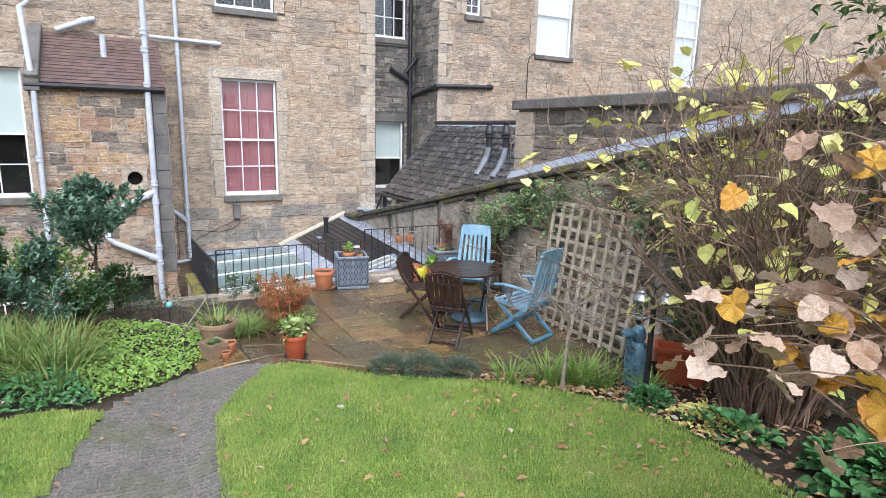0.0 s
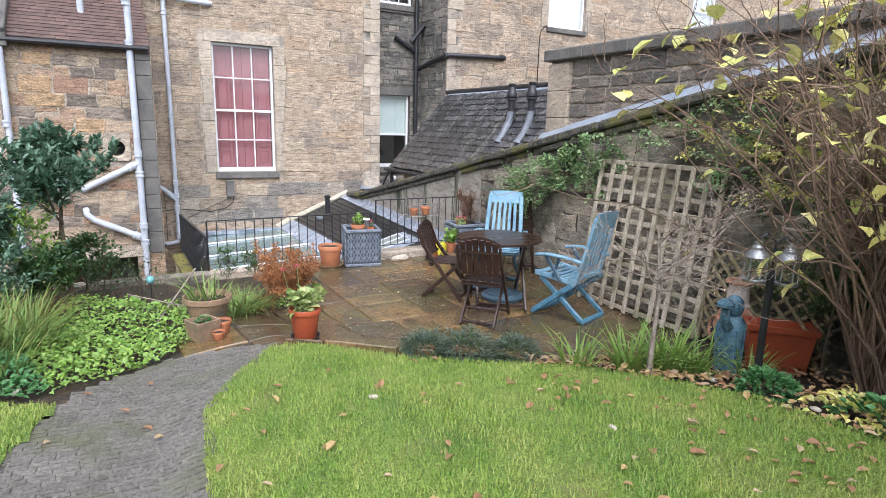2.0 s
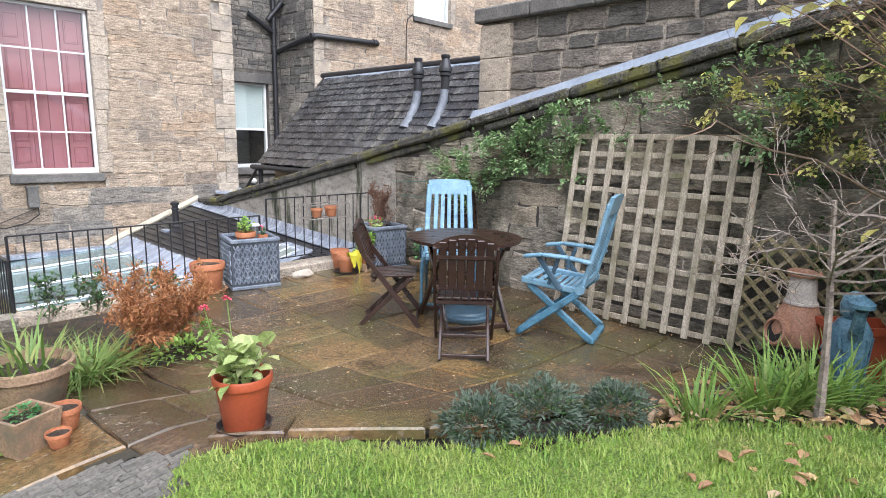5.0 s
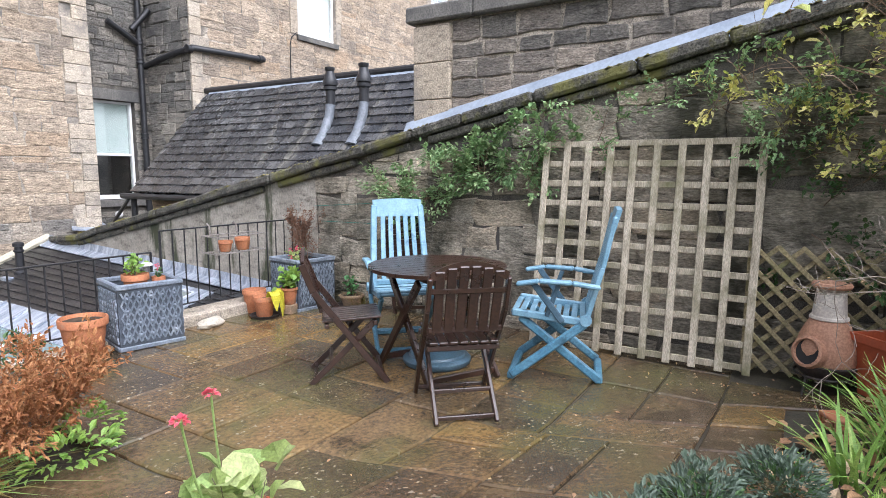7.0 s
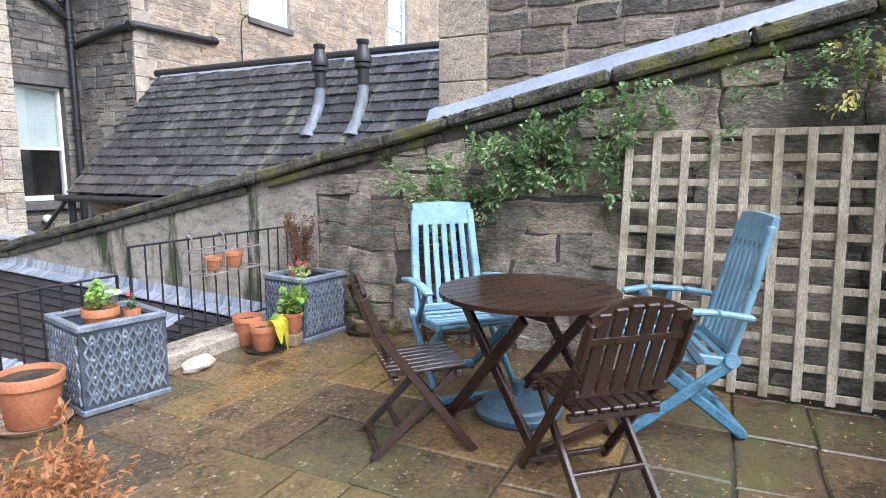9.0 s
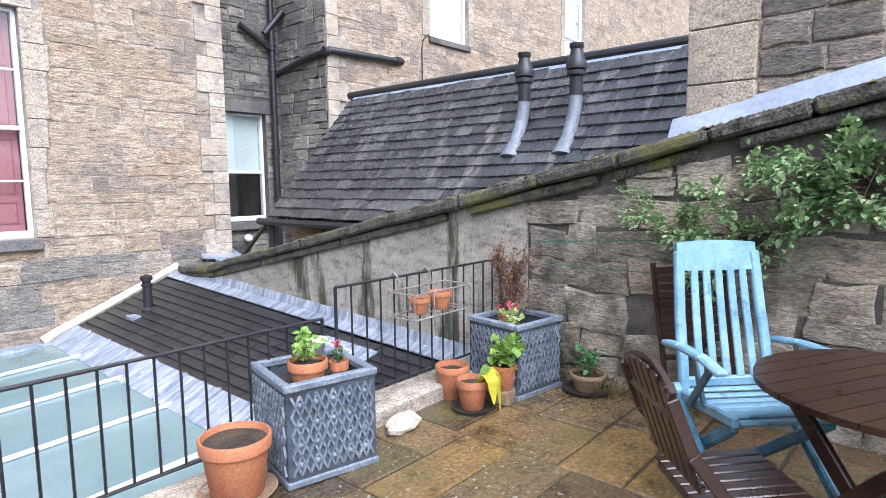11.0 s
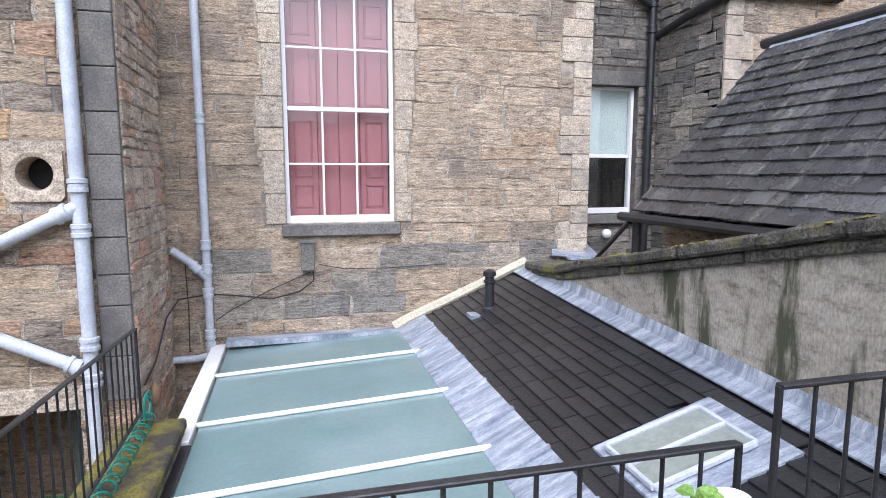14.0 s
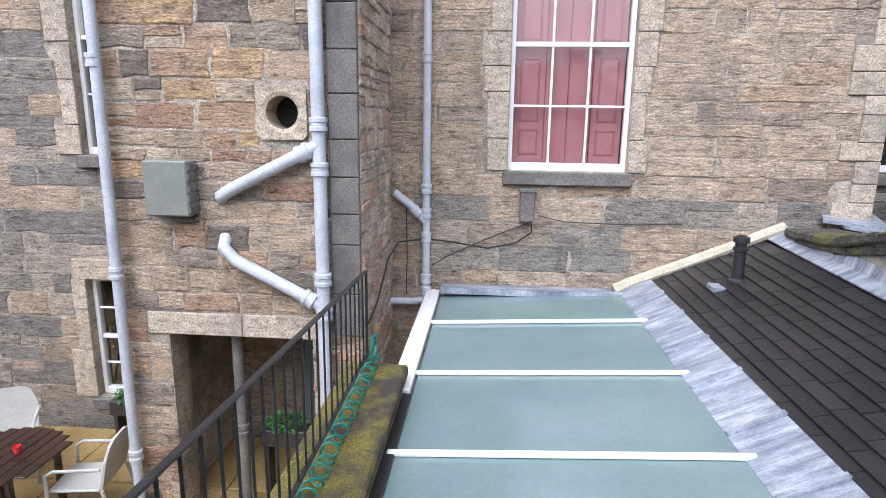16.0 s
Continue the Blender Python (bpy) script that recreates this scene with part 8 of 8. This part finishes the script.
pipe("overflow_pipe", "short pale pipes standing above the wing roof", [[(-0.9, 13.2, 4.14), (-0.35, 13.2, 4.38), (-0.25, 13.28, 4.42)], [(-0.12, 12.6, 3.55), (-0.12, 12.6, 4.05)]], 0.055, paint_pipe, [((-0.45, 13.2, 4.34), (0.9, 0, 0.4))], "pipe")
yr = 14.13
pipe("black_downpipe", "black cast downpipes in the recess with a swan-neck branch", [
    [(7.14, yr, -0.4), (7.14, yr, 7.4)], [(7.1, yr, 3.72), (6.85, yr, 3.86), (6.55, yr, 4.02)],
    [(7.2, yr, 3.3), (7.25, 13.4, 3.45), (7.29, 12.86, 3.52), (7.34, 12.84, 3.55), (9.0, 12.84, 3.60)],
    [(7.0, yr, 3.95), (7.2, yr - 0.05, 4.2), (7.3, yr - 0.1, 4.35)]],
    0.055, paint_black, [((7.14, yr, z), up) for z in (2.0, 3.4, 3.75, 5.2, 0.9)] + [((7.29, 12.86, 3.52), (1, 0, 0)), ((8.9, 12.84, 3.6), (1, 0, 0))])
o = thing("wall_cable", "thin black pipe curving up to a high window", "cable")
bm = bmesh.new()
tube(bm, [(11.55, 14.72, 3.0), (11.55, 14.72, 4.55), (11.6, 14.72, 4.75), (11.8, 14.72, 4.92)], 0.014, 6)
part("cable", bm, cable_mat, o)
# alarm and meter boxes, cables
o = thing("meter_box", "dark slate-coloured cable box below the tall window", "box", pose(2.30, 13.30, 0.30))
bm = bmesh.new()
soft_box(bm, -0.075, -0.11, 0, 0.075, 0.02, 0.33, 0.012)
part("body", bm, ashlar_dark, o)
bm = bmesh.new()
soft_box(bm, -0.085, -0.12, 0.31, 0.085, 0.02, 0.345, 0.006)
part("lid", bm, ashlar_dark, o)
o = thing("wall_cable", "black cable looping along the house wall", "cable")
bm = bmesh.new()
tube(bm, [(2.35, 13.24, 0.30), (2.36, 13.26, 0.18), (2.2, 13.27, 0.06), (1.9, 13.28, -0.01), (1.5, 13.28, 0.05), (1.26, 13.25, 0.08), (0.95, 13.2, 0.05), (0.9, 12.8, -0.05), (0.885, 12.3, -0.35), (0.88, 11.9, -0.42)], 0.009, 5)
part("cable", bm, cable_mat, o)
o = thing("flue_box", "grey-green metal flue terminal with a grilled side", "flue terminal", pose(-0.69, 11.80, 0.53))
bm = bmesh.new()
soft_box(bm, -0.2, -0.17, 0, 0.17, 0.02, 0.45, 0.012)
part("body", bm, grey_box, o)
for i in range(5):
    bm = bmesh.new()
    soft_box(bm, 0.168, -0.155, 0.03 + 0.085 * i, 0.182, -0.005, 0.085 + 0.085 * i, 0.004)
    part("louvre", bm, ashlar_dark, o)
bm = bmesh.new()
soft_box(bm, -0.05, -0.05, -0.07, 0.12, 0.02, -0.004, 0.006)
part("bracket", bm, ashlar_dark, o)
o = thing("wall_lamp", "small oval bulkhead lamp on the wing's side", "lamp", pose(0.885, 12.2, -0.62))
bm = bmesh.new()
bmesh.ops.create_icosphere(bm, subdivisions=3, radius=1)
for v in bm.verts:
    v.co = Vector((v.co.x * 0.05, v.co.y * 0.07, v.co.z * 0.11))
part("body", bm, terra_dull, o, "", True)
o = thing("roof_vent", "black plastic soil vent standing on the black slates", "vent pipe", pose(4.19, 12.5, -0.10))
bm = bmesh.new()
lathe(bm, [(0.085, -0.03), (0.08, 0.03), (0.055, 0.05), (0.05, 0.30), (0.065, 0.31), (0.065, 0.335), (0.05, 0.34), (0.05, 0.38), (0.07, 0.385), (0.07, 0.43), (0.03, 0.45), (0.001, 0.455)], 18)
part("pipe", bm, paint_black, o, "", True)
bm = bmesh.new()
quad_box(bm, -0.24, -0.12, -0.10, -0.04, 0.06, -0.02)
part("lead_patch", bm, lead, o)
# lead gutter and lamp between the roofs
o = thing("lead_gutter", "folds of dark lead at the foot of the recess wall", "gutter")
for k in range(3):
    bm = bmesh.new()
    slab(bm, [(5.2 + 0.15 * k, 13.1 - 0.1 * k, 0.42 - 0.04 * k), (5.8, 13.0 - 0.1 * k, 0.36 - 0.04 * k), (6.1, 13.9, 0.42 - 0.03 * k), (5.6, 14.0, 0.5 - 0.03 * k)], 0.03)
    part("fold", bm, lead, o)
o = thing("bulkhead_lamp", "small round white wall lamp in the recess", "lamp", pose(6.55, 14.16, 0.52))
bm = bmesh.new()
bmesh.ops.create_icosphere(bm, subdivisions=3, radius=0.07)
part("globe", bm, paint_white, o, "", True)
for pts in ([(2.42, 13.28, 0.36), (2.7, 13.275, 0.30), (3.2, 13.275, 0.29), (3.9, 13.275, 0.31)], [(2.33, 13.27, 0.28), (1.9, 13.275, 0.10), (1.45, 13.275, -0.12), (1.30, 13.27, -0.22)], [(1.02, 13.27, 0.45), (1.03, 13.275, -0.1), (1.02, 13.27, -0.55)]):
    o = thing("wall_cable", "thin black cable clipped along the house wall", "cable", None, "thin cables on the house wall")
    bm = bmesh.new()
    tube(bm, pts, 0.006, 5)
    part("cable", bm, cable_mat, o)
# washing lines
o = thing("washing_line", "thin green washing lines fixed along the garden wall", "line")
bm = bmesh.new()
tube(bm, [(4.84, 7.5, 0.98), (4.86, 6.3, 1.06)], 0.003, 4)
tube(bm, [(4.84, 7.4, 0.83), (4.86, 6.2, 0.84)], 0.003, 4)
part("line", bm, hose_green, o)

# ---- the yard below ----
zy = -2.41
yard = tagged(new("yard_paving"), "yellowish wet flags of the sunken yard", "paving", "", "structure")
for i in range(9):
    for j in range(5):
        bm = bmesh.new()
        soft_box(bm, -7.0 + 0.9 * i + 0.006, 8.2 + 1.02 * j, -2.46, -6.1 + 0.9 * i - 0.006, 9.2 + 1.02 * j, zy + 0.003 * ((i * 7 + j * 3) % 3), 0.01)
        part("flag", bm, court_flag, yard)
o = thing("slatted_table", "dark slatted table in the yard with a red candle glass", "table", pose(-2.45, 11.55, zy))
for i in range(9):
    bm = bmesh.new()
    x = -0.5 + 0.111 * i
    hy_ = 0.5 * math.sqrt(max(0.12, 1 - (x + 0.05) ** 2 / 0.29))
    soft_box(bm, x, -hy_, 0.70, x + 0.104, hy_, 0.722, 0.004)
    part("top_slat", bm, brown_wood, o)
for sx in (-1, 1):
    for sy in (-1, 1):
        bm = bmesh.new()
        soft_box(bm, sx * 0.32 - 0.025, sy * 0.28 - 0.025, 0, sx * 0.32 + 0.025, sy * 0.28 + 0.025, 0.70, 0.004)
        part("leg", bm, brown_wood, o)
o = thing("candle_glass", "small red candle glass on the yard table", "candle", pose(-2.33, 11.62, zy + 0.722))
bm = bmesh.new()
lathe(bm, [(0.03, 0), (0.036, 0.06), (0.03, 0.06), (0.026, 0.02), (0.001, 0.02)], 14)
part("glass", bm, red_glass, o, "", True)


def yard_chair(m):
    o = thing("yard_chair", "pale grey plastic garden armchair in the yard", "chair", m, "grey chairs in the yard")
    bm = bmesh.new()
    soft_box(bm, -0.23, -0.22, 0.40, 0.23, 0.24, 0.43, 0.012)
    part("seat", bm, chair_grey, o)
    bm = bmesh.new()
    pts = [(-0.23, 0.43), (-0.24, 0.70), (-0.19, 0.83), (-0.1, 0.87), (0.1, 0.87), (0.19, 0.83), (0.24, 0.70), (0.23, 0.43)]
    a = [bm.verts.new((x, -0.22 - (z - 0.43) * 0.22, z)) for x, z in pts]
    b = [bm.verts.new((x, -0.245 - (z - 0.43) * 0.22, z)) for x, z in pts]
    bm.faces.new(a)
    bm.faces.new(b[::-1])
    for i in range(len(a)):
        j = (i + 1) % len(a)
        bm.faces.new((a[i], b[i], b[j], a[j]))
    part("backrest", bm, chair_grey, o)
    for s in (-1, 1):
        bm = bmesh.new()
        tube(bm, [(s * 0.25, 0.24, 0), (s * 0.26, 0.22, 0.60), (s * 0.26, 0.15, 0.64), (s * 0.25, -0.25, 0.64)], 0.016, 8)
        part("arm", bm, chair_grey, o, "", True)
        bm = bmesh.new()
        tube(bm, [(s * 0.25, -0.34, 0), (s * 0.24, -0.24, 0.42)], 0.016, 8)
        part("leg", bm, chair_grey, o, "", True)
    return o


c0 = yard_chair(face(-3.0, 12.25, 0.5, -0.85, zy))
for x, y, dx, dy in ((-1.78, 11.75, -1, -0.15), (-2.25, 10.85, -0.15, 1)):
    copy_thing(c0, face(x, y, dx, dy, zy))
# window box and planters in the yard
for x, y, z, w in ((-2.05, 12.95, zy + 0.42, 0.5), (-0.05, 12.3, zy + 0.55, 0.45)):
    o = thing("trough_planter", "dark trough of bright green foliage in the yard", "planter", pose(x, y, z))
    bm = bmesh.new()
    soft_box(bm, -w / 2, -0.1, 0, w / 2, 0.1, 0.18, 0.01)
    part("trough", bm, clay_dark, o)
    for s in (-1, 1):
        bm = bmesh.new()
        soft_box(bm, s * w * 0.4 - 0.02, -0.08, -(z - zy), s * w * 0.4 + 0.02, 0.08, 0.004, 0.004)
        part("stand", bm, clay_dark, o)
    leaf_part("foliage", clump(vrng, (0, 0, 0.2), (w / 2, 0.14, 0.14), 420, 0.9), leaf_mint, o, vrng, (0.03, 0.05), 0.6)
# under the wing: a pipe, a green door, dim walls
pipe("porch_pipe", "dark cast pipe standing in the porch under the wing", [[(-0.36, 12.0, zy), (-0.36, 12.0, -0.5)]], 0.05, ashlar_dark, [((-0.36, 12.0, -1.55), up)])
o = tagged(new("door_1"), "grey-green panelled door in the porch under the wing", "door", "", "structure")
o.matrix_world = pose(0.38, 12.9, zy)
bm = bmesh.new()
soft_box(bm, -0.42, 0, 0, 0.42, 0.045, 1.78, 0.006)
leaf_ = part("door_leaf", bm, door_green, o)
for x0, x1 in ((-0.34, -0.04), (0.04, 0.34)):
    for a, b in ((0.15, 0.75), (0.9, 1.65)):
        bm = bmesh.new()
        soft_box(bm, x0, -0.012, a, x1, 0.01, b, 0.006)
        part("panel", bm, door_green, leaf_)
bm = bmesh.new()
bmesh.ops.create_icosphere(bm, subdivisions=2, radius=0.03)
for v in bm.verts:
    v.co += Vector((0.34, -0.04, 0.85))
part("door_knob", bm, steel_dull, leaf_, "", True)
o = thing("solar_globe", "small turquoise glass globe on a stake", "garden ornament", pose(0.36, 6.55, 0.0))
bm = bmesh.new()
bmesh.ops.create_icosphere(bm, subdivisions=3, radius=0.04)
for v in bm.verts:
    v.co.z += 0.3
part("globe", bm, turquoise, o, "", True)
bm = bmesh.new()
tube(bm, [(0, 0, 0), (0, 0, 0.26)], 0.006, 6)
part("stake", bm, paint_black, o)


# ---- pieces of walls and roofs ----
for wall, rng, stones, mats, base, angle, gap, proud, zone, shapes in LATER:
    lay_stones(wall, rng, stones, mats, base, angle, gap, proud, zone, shapes)
for args in LATE_SLATES:
    slates(*args)
